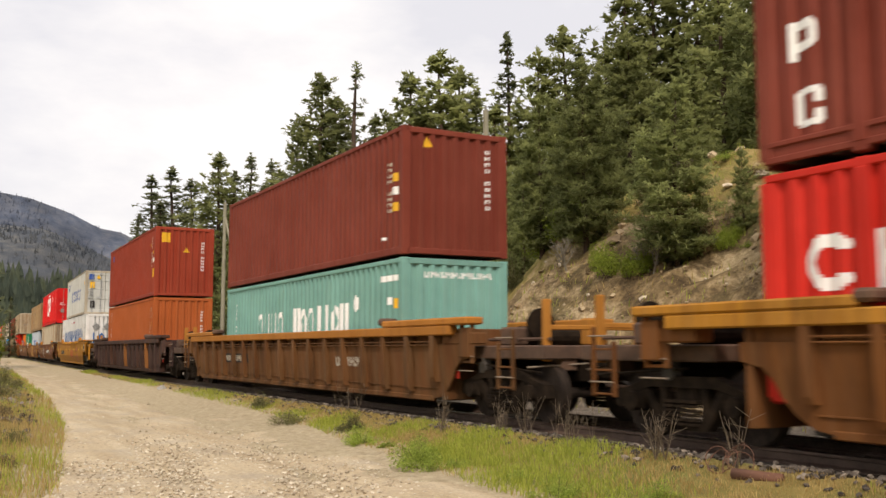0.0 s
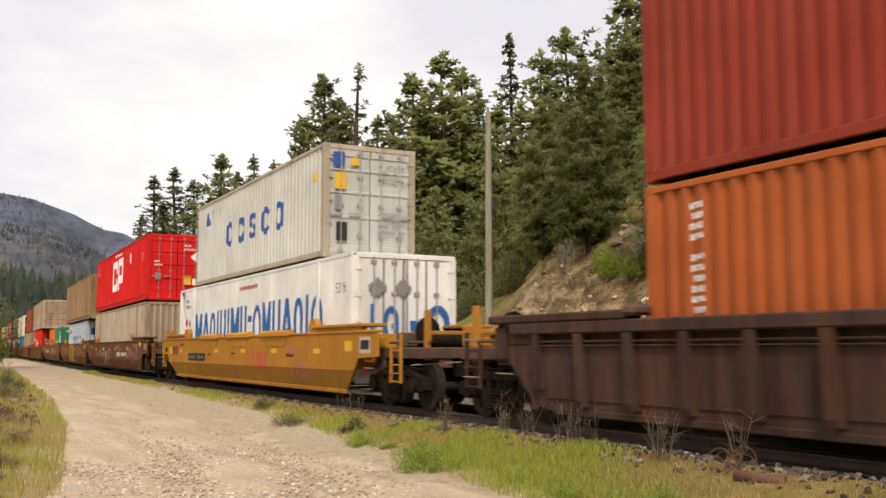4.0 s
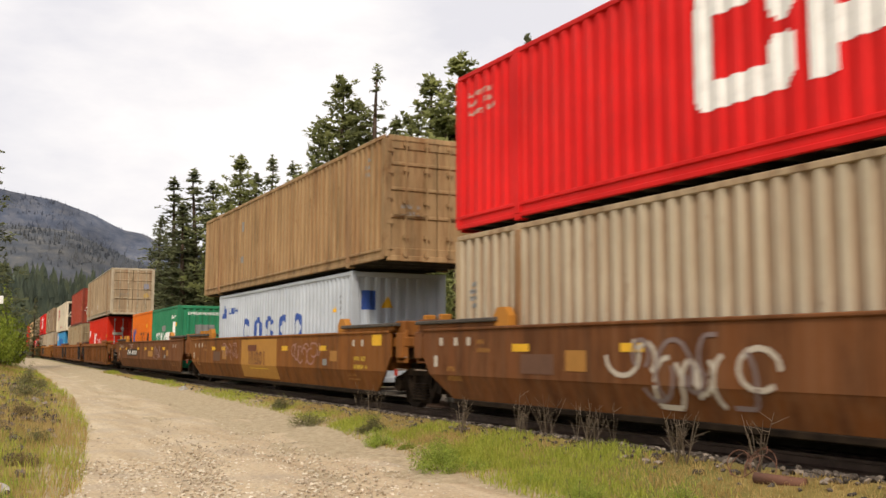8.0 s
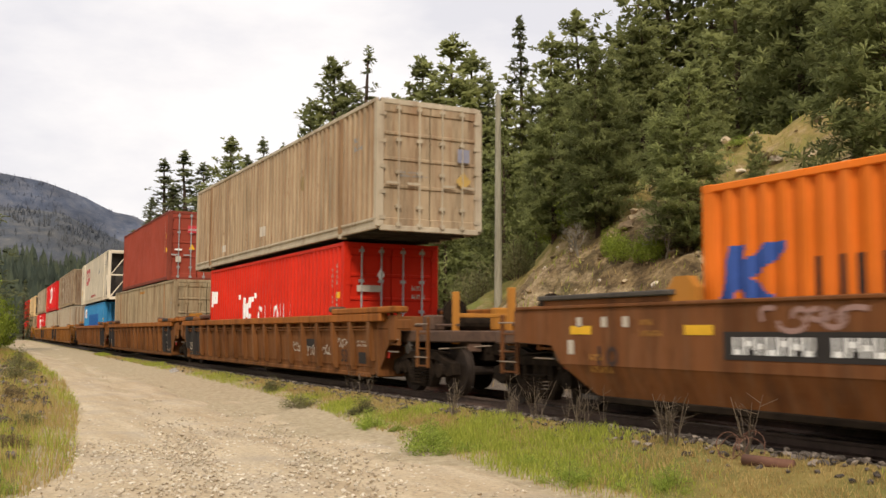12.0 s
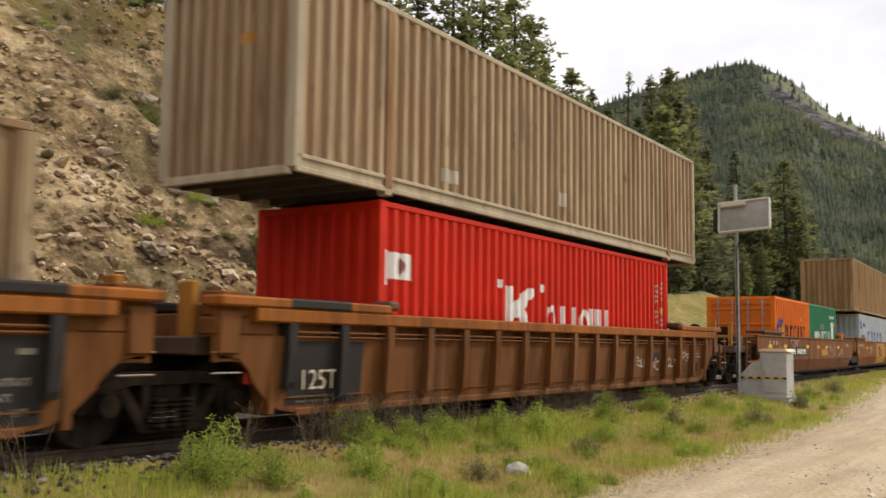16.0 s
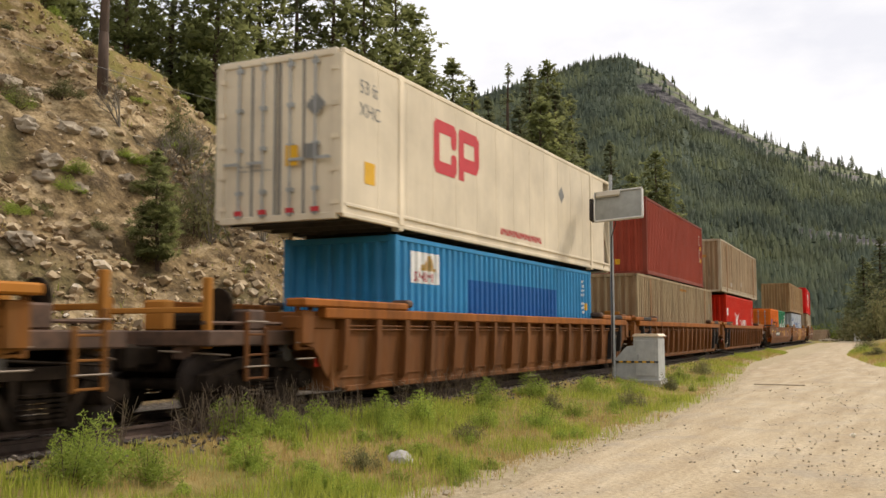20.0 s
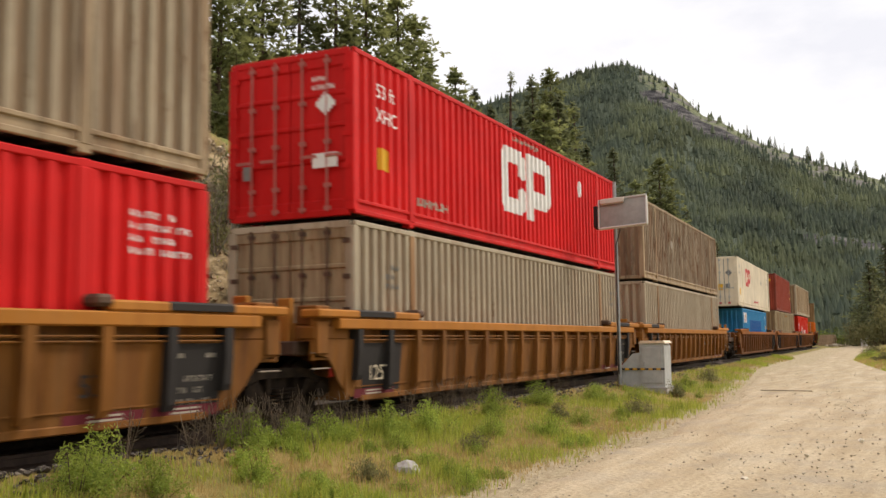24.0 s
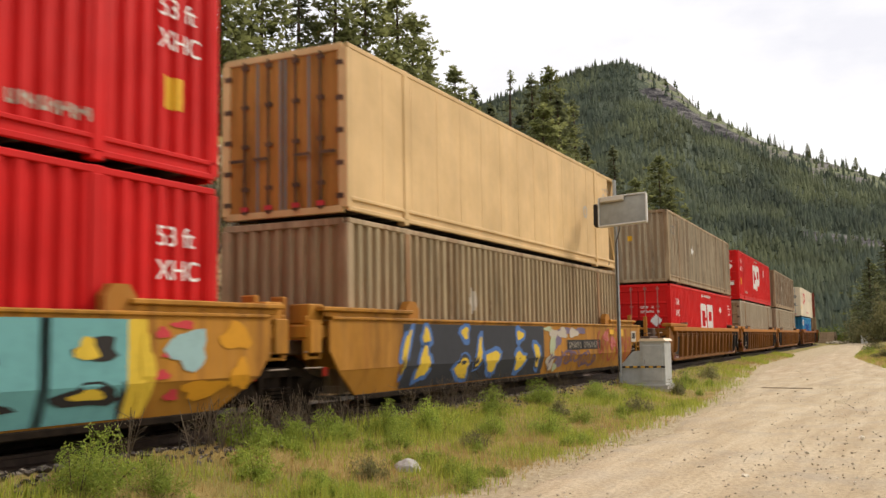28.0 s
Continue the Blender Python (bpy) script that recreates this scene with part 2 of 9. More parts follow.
def on_track(s):
    """Place and heading on the track's centre line, s metres from its nearest point."""
    k, end, sign = (BEND_L, END_L, -1) if s < 0 else (BEND_R, END_R, 1)
    u = min(abs(s), end)
    a, on = k * u, min(abs(s), FAR_S if s > 0 else 1e9) - u
    x, y = math.sin(a) / k + on * math.cos(a), (1 - math.cos(a)) / k + on * math.sin(a)
    if s > FAR_S:
        b = a + BEND_FAR * (min(s, FAR_END) - FAR_S)
        x += (math.sin(b) - math.sin(a)) / BEND_FAR + max(0.0, s - FAR_END) * math.cos(b)
        y += (math.cos(a) - math.cos(b)) / BEND_FAR + max(0.0, s - FAR_END) * math.sin(b)
        a = b
    return sign * x, TRACK_Y + y, sign * a


LINE = np.array([on_track(s) for s in np.arange(-1500.0, 1500.5, 2.0)])


def track_y(x):
    return float(np.interp(x, LINE[:, 0], LINE[:, 1]))


def lerp_table(x, xs, ys):
    return np.interp(x, xs, ys)


def across(x, y):
    """Signed distance from the track's centre line, positive beyond it."""
    return (y - np.interp(x, LINE[:, 0], LINE[:, 1])) * np.cos(np.interp(x, LINE[:, 0], LINE[:, 2]))


def wobble(x, y, scale, seed=0.0):
    """Smooth cheap noise from sums of sines, about -1 to 1."""
    a = np.sin(x * scale + 1.3 * np.sin(y * scale * 0.7 + seed) + seed * 2.1)
    b = np.sin(y * scale * 1.13 + 1.7 * np.sin(x * scale * 0.6 - seed) + seed)
    c = np.sin((x + y) * scale * 1.9 + seed * 3.3) * np.sin((x - y) * scale * 1.7 - seed)
    return (a + b + c) / 3


ROAD_X = (-320, -120, -71, -53, -27, -19, -13.3, -9.2, 0, 9.2, 12.8, 25.5, 46.5, 118, 330)
ROAD_NEAR_TRACK = (23, 12.4, 9.4, 8.6, 7.3, 6.9, 6.3, 5.75, 4.9, 4.2, 4.25, 4.8, 7.5, 11.0, 19)
ROAD_FX = (-320, -206, -120, -31, -20.4, -11, -5, 0, 10, 30, 47, 68, 118, 188, 330)
ROAD_FAR = (19, 14, 9.6, 4.0, 2.9, 1.5, -1.6, -4.5, -5.5, -3.0, 1.9, 4.7, 7.0, 9.8, 15.5)


def road_level(x):
    return lerp_table(x, (-320, -70, -30, -12, 40, 330), (0.32, 0.30, 0.12, 0.0, 0.0, 0.05))


def crest(x):
    return lerp_table(x, (-60, -42, -37, -33, -29.5, -26, -23, -20.5, -15, -8, 8, 20, 27, 32, 38, 47, 70, 140), (0.4, 0.8, 1.8, 3.6, 5.4, 6.7, 7.6, 8.3, 8.8, 9.4, 12.0, 12.4, 11.2, 10.0, 8.0, 6.0, 5.0, 6.0))


def land(x, y):
    """Height of the ground, without the road."""
    x, y = np.asarray(x, float), np.asarray(y, float)
    w = across(x, y)
    base = road_level(x)
    near = np.interp(w, (-9.0, -4.6, -3.4, -2.5, -1.9, -1.45, -1.2, 1.3, 1.9, 3.0, 4.4), (0, 0.02, 0.12, 0.28, 0.40, 0.36, 0.27, 0.27, 0.30, 0.02, 0.1))
    z = np.maximum(near, 0) + base * np.clip((-w - 1.6) / 2.5, 0, 1)
    c = crest(x)
    up = np.clip(w - 4.6, 0, None)
    bank = np.minimum(up * 0.86 * np.clip(c / np.where(x < 0, 6.6, 9.0), 0.35, 1.15), c) + np.clip(up - c / 0.86, 0, 90) * np.interp(x, (0, 12, 30, 45), (0.20, 0.46, 0.46, 0.2)) * np.clip(c / 9, 0.25, 1)
    bank *= 1 + 0.10 * wobble(x, y, 0.35, 2.0)
    z = z + np.where(w > 4.6, bank + np.clip(up / 3, 0, 1) * np.clip(c / 6, 0.2, 1) * (0.5 * wobble(x, y, 1.1, 5.0) + 0.22 * wobble(x, y, 3.1, 8.0)), 0)
    # the far side of the road: a low bank with scrub
    edge = np.interp(x, ROAD_FX, ROAD_FAR)
    out = np.clip(edge - y, 0, None)
    side = np.clip(np.abs(x) / 14 - 0.6, 0, 1)
    z = z + np.minimum(out * 0.22, 1.1) * side
    z = z + 0.035 * wobble(x, y, 2.3, 1.0) * np.clip((np.abs(w) - 1.3) / 1.0, 0, 1)
    return z


def height(x, y):
    return float(land(x, y))


def grid_mesh(name, xs, ys, zf, mat, extra=None):
    X, Y = np.meshgrid(xs, ys)
    Z = zf(X, Y)
    n, m = len(xs), len(ys)
    v = np.stack([X, Y, Z], -1).reshape(-1, 3)
    i = np.arange(n * m).reshape(m, n)
    q = np.stack([i[:-1, :-1], i[:-1, 1:], i[1:, 1:], i[1:, :-1]], -1).reshape(-1, 4)
    me = bpy.data.meshes.new(name)
    me.vertices.add(len(v))
    me.vertices.foreach_set("co", v.ravel())
    me.loops.add(q.size)
    me.loops.foreach_set("vertex_index", q.ravel())
    me.polygons.add(len(q))
    me.polygons.foreach_set("loop_start", np.arange(0, q.size, 4))
    me.polygons.foreach_set("loop_total", np.full(len(q), 4))
    me.polygons.foreach_set("use_smooth", np.ones(len(q), bool))
    me.materials.append(mat)
    for key, f in (extra or {}).items():
        a = me.attributes.new(key, "FLOAT", "POINT")
        a.data.foreach_set("value", f(X, Y).ravel().astype(np.float32))
    me.update()
    me.validate()
    return me


def ground_material():
    """Dry grass and soil, gravel where ballast or road lie close, broken rock on the cut bank."""
    m, n, l, b = node_mat("ground_cover")
    vec = coords(n, l)
    fine, mid, broad = noise_of(n, l, vec, 9, 8, 0.7), noise_of(n, l, vec, 1.6, 6), noise_of(n, l, vec, 0.28, 4)
    grass = ramp_of(n, l, mid, [(0.28, (0.23, 0.15, 0.065)), (0.45, (0.235, 0.185, 0.055)), (0.58, (0.32, 0.23, 0.08)), (0.8, (0.39, 0.29, 0.13))])
    grass = mix_of(n, l, ramp_of(n, l, broad, [(0.45, 0.0), (0.62, 0.75)]), grass, (0.15, 0.175, 0.04))
    stone = ramp_of(n, l, fine, [(0.3, (0.07, 0.056, 0.045)), (0.55, (0.17, 0.14, 0.11)), (0.75, (0.30, 0.26, 0.21))])
    soil = ramp_of(n, l, fine, [(0.3, (0.30, 0.235, 0.14)), (0.7, (0.52, 0.43, 0.29))])
    vor = n.new("ShaderNodeTexVoronoi")
    vor.inputs["Scale"].default_value = 3.6
    l.new(vec, vor.inputs["Vector"])
    rock = mix_of(n, l, 1.0, ramp_of(n, l, mid, [(0.30, (0.065, 0.043, 0.022)), (0.45, (0.145, 0.098, 0.048)), (0.57, (0.26, 0.18, 0.088)), (0.72, (0.45, 0.34, 0.20))]), ramp_of(n, l, fine, [(0.32, 0.45), (0.5, 0.95), (0.68, 1.3)]), "MULTIPLY")
    rock = mix_of(n, l, ramp_of(n, l, broad, [(0.52, 0.0), (0.66, 0.55)]), rock, ramp_of(n, l, fine, [(0.35, (0.06, 0.055, 0.026)), (0.6, (0.135, 0.125, 0.05))]))
    sand = ramp_of(n, l, noise_of(n, l, coords(n, l, (0.35, 0.9, 0.55)), 0.9, 8, 0.7), [(0.51, 0.0), (0.62, 0.9)])
    rock = mix_of(n, l, sand, rock, ramp_of(n, l, fine, [(0.3, (0.30, 0.205, 0.105)), (0.5, (0.48, 0.36, 0.205)), (0.7, (0.64, 0.51, 0.33))]))
    forest = ramp_of(n, l, mid, [(0.3, (0.05, 0.045, 0.025)), (0.7, (0.13, 0.11, 0.055))])

    def att(name):
        a = n.new("ShaderNodeAttribute")
        a.attribute_name = name
        s = n.new("ShaderNodeMath")
        s.operation = "ADD"
        j = n.new("ShaderNodeMath")
        j.operation = "MULTIPLY_ADD"
        j.inputs[1].default_value, j.inputs[2].default_value = 0.7, -0.35
        l.new(mid, j.inputs[0])
        l.new(a.outputs["Fac"], s.inputs[0])
        l.new(j.outputs[0], s.inputs[1])
        return ramp_of(n, l, s.outputs[0], [(0.42, 0.0), (0.58, 1.0)])

    c = mix_of(n, l, att("stony"), grass, stone)
    c = mix_of(n, l, att("dusty"), c, soil)
    c = mix_of(n, l, att("bank"), c, rock)
    c = mix_of(n, l, att("woods"), c, forest)
    l.new(c, b.inputs["Base Color"])
    b.inputs["Roughness"].default_value = 0.95
    b.inputs["Specular IOR Level"].default_value = 0.2
    h = mix_of(n, l, 0.5, fine, vor.outputs["Distance"])
    bump_of(n, l, h, b, 1.0, 0.11)
    return m


def road_material():
    m, n, l, b = node_mat("gravel_road")
    vec = coords(n, l)
    along = coords(n, l, (0.2, 1.6, 1.0))
    fine, mid = noise_of(n, l, vec, 16, 8, 0.75), noise_of(n, l, vec, 1.1, 5)
    rut = noise_of(n, l, along, 1.3, 4)
    vor = n.new("ShaderNodeTexVoronoi")
    vor.inputs["Scale"].default_value = 16
    l.new(vec, vor.inputs["Vector"])
    base = ramp_of(n, l, rut, [(0.3, (0.38, 0.29, 0.18)), (0.5, (0.455, 0.36, 0.235)), (0.7, (0.53, 0.435, 0.30))])
    peb = ramp_of(n, l, fine, [(0.3, 0.62), (0.5, 1.0), (0.72, 1.18)])
    c = mix_of(n, l, 1.0, base, peb, "MULTIPLY")
    c = mix_of(n, l, ramp_of(n, l, mid, [(0.48, 0.0), (0.7, 0.45)]), c, (0.30, 0.27, 0.225))
    l.new(c, b.inputs["Base Color"])
    b.inputs["Roughness"].default_value = 0.95
    b.inputs["Specular IOR Level"].default_value = 0.2
    bump_of(n, l, mix_of(n, l, 0.5, fine, vor.outputs["Distance"]), b, 0.8, 0.03)
    return m


def steps(lo, hi, d, far, n):
    g = np.geomspace(1, far / max(abs(lo), abs(hi)), n)[1:]
    left = -np.geomspace(abs(lo), far, n)[1:][::-1] if lo < 0 else np.array([])
    return np.concatenate([left, np.arange(lo, hi, d), np.geomspace(hi, far, n)])


GROUND_MAT, ROAD_MAT = ground_material(), road_material()


def near_gap(x, y):
    a, b = np.interp(x, ROAD_X, ROAD_NEAR_TRACK), np.interp(x, ROAD_FX, ROAD_FAR)
    return np.minimum(np.abs(y - a), np.abs(y - b)) * np.where((y < a) & (y > b), 0, 1)


gx, gy = steps(-70, 75, 0.6, 4200, 40), np.concatenate([-np.geomspace(12, 4200, 30)[::-1], np.arange(-11.7, 46, 0.38), np.geomspace(46.3, 4200, 40)])
ground = tagged(new("ground", grid_mesh("ground", gx, gy, land, GROUND_MAT, {
    "stony": lambda x, y: np.clip((3.75 - np.abs(across(x, y) - 1.65)) / 0.85, 0, 1),
    "dusty": lambda x, y: np.clip(1.0 - near_gap(x, y) / 0.9, 0, 1),
    "bank": lambda x, y: np.interp(x, (-34, -26, -8, 8), (0.6, 0.74, 0.8, 1.0)) * np.clip((across(x, y) - 4.0) / 1.2, 0, 1) * np.clip((crest(x) - 2.0) / 3, 0, 1) * np.clip(1.32 - (across(x, y) - 4.6) * 0.86 / np.maximum(crest(x), 1), 0, 1),
    "woods": lambda x, y: np.clip((across(x, y) - 3.5) / 2, 0, 1) * np.clip(1.2 - (crest(x) - 0.6) / 2.5 + np.clip(across(x, y) - np.where(x > 5, 4.0 + crest(x) / 0.86, 22.0), 0, 9) / 5, 0, 1),
})), "grassy ground with stony soil and a rocky cut bank", "ground", kind="structure")


def road_mesh():
    xs = np.concatenate([-np.geomspace(40, 320, 40)[::-1], np.arange(-39.6, 50, 0.4), np.geomspace(50, 330, 40)])
    rows = 26
    a, b = np.interp(xs, ROAD_X, ROAD_NEAR_TRACK), np.interp(xs, ROAD_FX, ROAD_FAR)
    sm = np.ones(7) / 7
    core = slice(3, -3)
    a[core], b[core] = np.convolve(a, sm, "valid"), np.convolve(b, sm, "valid")
    a = a + 0.16 * wobble(xs, xs * 0, 1.1, 3) + 0.10 * wobble(xs, xs * 0, 3.7, 7)
    b = b + 0.2 * wobble(xs, xs * 0, 0.9, 4) + 0.10 * wobble(xs, xs * 0, 3.1, 8)
    t = np.linspace(0, 1, rows)[:, None]
    Y = b + (a - b) * t
    X = np.repeat(xs[None], rows, 0)
    Z = road_level(X) + 0.055 + 0.02 * wobble(X, Y, 1.7, 1.5) - 0.03 * np.exp(-((t - 0.36) / 0.07) ** 2) - 0.03 * np.exp(-((t - 0.68) / 0.07) ** 2)
    Z[0] -= 0.16
    Z[-1] -= 0.16
    n = len(xs)
    v = np.stack([X, Y, Z], -1).reshape(-1, 3)
    i = np.arange(n * rows).reshape(rows, n)
    q = np.stack([i[:-1, :-1], i[:-1, 1:], i[1:, 1:], i[1:, :-1]], -1).reshape(-1, 4)
    me = bpy.data.meshes.new("road")
    me.from_pydata(v.tolist(), [], q.tolist())
    me.polygons.foreach_set("use_smooth", [True] * len(me.polygons))
    me.materials.append(ROAD_MAT)
    return me


road = tagged(new("road", road_mesh()), "pale dusty gravel road with worn wheel tracks", "road", kind="structure")

# ---- mountains ----
def mountain_material():
    """Forest floor, and open meadow and rock ledges where the slope is bare."""
    m, n, l, b = node_mat("far_forest_floor")
    vec = coords(n, l)
    fine, mid = noise_of(n, l, vec, 0.12, 8, 0.7), noise_of(n, l, vec, 0.025, 5)
    ledge = noise_of(n, l, coords(n, l, (0.02, 0.02, 0.10)), 1.0, 6)
    woods = ramp_of(n, l, fine, [(0.35, (0.062, 0.080, 0.058)), (0.65, (0.098, 0.118, 0.076))])
    meadow = ramp_of(n, l, fine, [(0.35, (0.12, 0.14, 0.085)), (0.6, (0.20, 0.215, 0.115)), (0.75, (0.27, 0.27, 0.16))])
    rock = ramp_of(n, l, fine, [(0.35, (0.10, 0.095, 0.09)), (0.65, (0.24, 0.22, 0.20))])
    a = n.new("ShaderNodeAttribute")
    a.attribute_name = "open"
    j = n.new("ShaderNodeMath")
    j.operation = "MULTIPLY_ADD"
    j.inputs[1].default_value = 1.2
    l.new(mid, j.inputs[0])
    l.new(a.outputs["Fac"], j.inputs[2])
    c = mix_of(n, l, ramp_of(n, l, j.outputs[0], [(0.95, 0.0), (1.15, 1.0)]), woods, mix_of(n, l, ramp_of(n, l, ledge, [(0.5, 0.0), (0.56, 1.0)]), meadow, rock))
    cliff = n.new("ShaderNodeAttribute")
    cliff.attribute_name = "cliff"
    crack = noise_of(n, l, coords(n, l, (0.05, 0.05, 0.22)), 1.0, 9, 0.75)
    face = ramp_of(n, l, crack, [(0.40, (0.030, 0.028, 0.032)), (0.5, (0.085, 0.080, 0.082)), (0.62, (0.22, 0.205, 0.19))])
    j2 = n.new("ShaderNodeMath")
    j2.operation = "MULTIPLY_ADD"
    j2.inputs[1].default_value = 1.0
    l.new(mid, j2.inputs[0])
    l.new(cliff.outputs["Fac"], j2.inputs[2])
    c = mix_of(n, l, ramp_of(n, l, j2.outputs[0], [(0.93, 0.0), (1.06, 1.0)]), c, face)
    l.new(c, b.inputs["Base Color"])
    b.inputs["Roughness"].default_value = 0.95
    b.inputs["Specular IOR Level"].default_value = 0.15
    bump_of(n, l, fine, b, 0.6, 3.0)
    return m


FAR_WOODS = mountain_material()
# aerial haze of the distance is mixed into these base colours as blue-grey
HAZY_RANGE = grain("haze_tinted_range", [(0.34, (0.040, 0.054, 0.086)), (0.46, (0.066, 0.082, 0.118)), (0.58, (0.104, 0.114, 0.142)), (0.70, (0.15, 0.155, 0.165))], 0.022, 1.0, 0.25, 10.0, detail=14.0, scale2=0.004, amt2=0.55)
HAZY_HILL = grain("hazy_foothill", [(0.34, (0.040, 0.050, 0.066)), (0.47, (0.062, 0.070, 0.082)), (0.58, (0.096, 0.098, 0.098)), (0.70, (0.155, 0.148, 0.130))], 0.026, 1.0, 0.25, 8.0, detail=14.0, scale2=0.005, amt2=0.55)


LEDGE_AZ = (-83.5, -81.5, -80.0, -78.5, -76.5, -75.0, -73.5)   # the rock ledge under the summit: how high on the slope, and how strong
LEDGE_F = (0.93, 0.93, 0.92, 0.915, 0.90, 0.90, 0.90)
LEDGE_ON = (0.0, 0.35, 0.75, 0.9, 0.9, 0.55, 0.0)


def ledge(deg, f, wide):
    """How much bare cliff lies there: the ledge, and a broken scarp low on the slope."""
    high = np.interp(deg, LEDGE_AZ, LEDGE_ON) * np.exp(-((f - np.interp(deg, LEDGE_AZ, LEDGE_F)) / wide) ** 2)
    low = np.interp(deg, (-92, -89, -84, -82), (0.0, 0.72, 0.72, 0.0)) * np.exp(-((f - 0.42) / 0.05) ** 2)
    return np.maximum(high, low)


def ridge(name, label, mat, az, el, r0, r1, turn, lumps, power=1.15, n_a=160, n_r=44, base=0.0, bare=None):
    """A mountainside round the place: height of its crest by bearing (degrees from straight across, left is positive)."""
    A = np.radians(np.linspace(min(az), max(az), n_a))
    order = np.argsort(az)
    e = np.interp(np.degrees(A), np.array(az)[order], np.array(el)[order])
    top = EYE + r1 * np.tan(np.radians(e))
    f = np.concatenate([np.linspace(0, 1, n_r), np.linspace(1.04, 1.5, 8)])[:, None]
    rr = r0 + (r1 - r0) * f
    prof = np.where(f <= 1, np.clip(f, 0, 1) ** power, 1 - (f - 1) * 0.9)
    X, Y = -rr * np.sin(A), rr * np.cos(A)
    gully = wobble(X, Y, lumps, turn) * 0.6 + wobble(X, Y, lumps * 2.7, turn + 3) * 0.3
    Z = base + (top - base) * prof * (1 + 0.16 * gully * np.sin(np.pi * np.clip(f, 0, 1)))
    if bare is not None:
        deg = np.degrees(A)
        Z = Z - 9.0 * np.interp(deg, LEDGE_AZ, LEDGE_ON) * np.clip((np.interp(deg, LEDGE_AZ, LEDGE_F) - f) / 0.03 + 0.5, 0, 1) * np.clip((f - 0.72) / 0.15, 0, 1)
    rows, n = Z.shape
    v = np.stack([X, Y, Z], -1).reshape(-1, 3)
    i = np.arange(rows * n).reshape(rows, n)
    q = np.stack([i[:-1, 1:], i[:-1, :-1], i[1:, :-1], i[1:, 1:]], -1).reshape(-1, 4)
    me = bpy.data.meshes.new(name)
    me.from_pydata(v.tolist(), [], q.tolist())
    me.polygons.foreach_set("use_smooth", [True] * len(me.polygons))
    me.materials.append(mat)
    if bare is not None:
        bare = np.interp(np.degrees(A), bare[0], bare[1]) * np.clip((f - 0.76) / 0.16, 0, 1) + np.clip(0.5 * wobble(X, Y, 0.012, 6.0), 0, 0.3)
        me.attributes.new("cliff", "FLOAT", "POINT").data.foreach_set("value", ledge(np.degrees(A), f, 0.028).ravel().astype(np.float32))
        me.attributes.new("open", "FLOAT", "POINT").data.foreach_set("value", bare.ravel().astype(np.float32))
    return tagged(new(name, me), label, "mountain", kind="structure"), (X, Y, Z)


RIGHT_AZ = (-54, -60, -65, -70.6, -72.4, -73.6, -74.5, -76.2, -77.3, -78.5, -79.5, -81.7, -84.7, -86.4, -88.1, -95, -105, -118)
RIGHT_EL = (11.0, 12.5, 14.0, 15.5, 16.0, 16.1, 16.0, 15.1, 14.15, 12.85, 12.4, 11.0, 9.7, 9.05, 8.4, 7.0, 5.5, 4.0)
mountain_right, RIGHT_GRID = ridge("mountain_1", "steep green mountain covered with conifers and rock ledges", FAR_WOODS, RIGHT_AZ, RIGHT_EL, 430, 980, 1.0, 0.011, n_a=260, n_r=90, bare=((-90, -84, -78, -75.4, -74, -66), (0.4, 0.62, 0.62, 0.4, 0.0, 0.0)))
LEFT_AZ = (40, 60, 70, 78, 79, 80.2, 81.8, 83.9, 86, 90, 96, 104, 114, 125)
LEFT_EL = (2.0, 3.5, 4.6, 6.1, 6.6, 6.8, 7.6, 8.3, 8.6, 9.4, 10.5, 9, 7, 4)
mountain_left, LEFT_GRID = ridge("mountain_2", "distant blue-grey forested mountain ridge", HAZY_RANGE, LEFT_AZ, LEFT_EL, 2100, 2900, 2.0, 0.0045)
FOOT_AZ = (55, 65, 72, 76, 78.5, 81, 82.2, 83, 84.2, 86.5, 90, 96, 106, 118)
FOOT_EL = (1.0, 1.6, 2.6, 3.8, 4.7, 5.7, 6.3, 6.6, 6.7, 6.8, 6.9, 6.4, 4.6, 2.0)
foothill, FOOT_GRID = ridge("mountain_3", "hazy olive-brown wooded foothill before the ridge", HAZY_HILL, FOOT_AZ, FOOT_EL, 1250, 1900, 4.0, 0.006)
hill_left, HILL_GRID = ridge("hill", "low dark forested hill at the valley's bend", FAR_WOODS, (66, 74, 78, 80, 83, 86, 90, 98, 110), (1.0, 2.2, 3.4, 3.6, 3.4, 4.2, 5.0, 5.0, 2.0), 300, 620, 3.0, 0.02)
behind_ridge, _ = ridge("mountain_3", "wooded valley side across the road", FAR_WOODS, (-245, -225, -200, -180, -160, -140, -120), (3, 6, 7, 8, 7, 6, 3), 300, 900, 4.0, 0.012)


# ---- railway track ----
def track_strip(offsets, s0, s1, step):
    s = Shape()
    n = int((s1 - s0) / step)
    rings = []
    for i in range(n + 1):
        x, y, a = on_track(s0 + i * step)
        rings.append([(x - math.sin(a) * o, y + math.cos(a) * o, z) for o, z in offsets])
    m = len(offsets)
    for r in rings:
        s.v.extend(r)
    for i in range(n):
        for j in range(m):
            k = (j + 1) % m
            s.f.append((i * m + j, (i + 1) * m + j, (i + 1) * m + k, i * m + k))
    return s


SLEEPER_WOOD = grain("creosoted_wood", [(0.3, (0.035, 0.026, 0.02)), (0.7, (0.12, 0.095, 0.075))], 3, 0.9, 0.5, 0.01, (1, 8, 8))
RAIL_STEEL = grain("rail_steel", [(0.3, (0.06, 0.035, 0.025)), (0.7, (0.14, 0.09, 0.065))], 6, 0.6, 0.2, 0.005, metal=0.3)


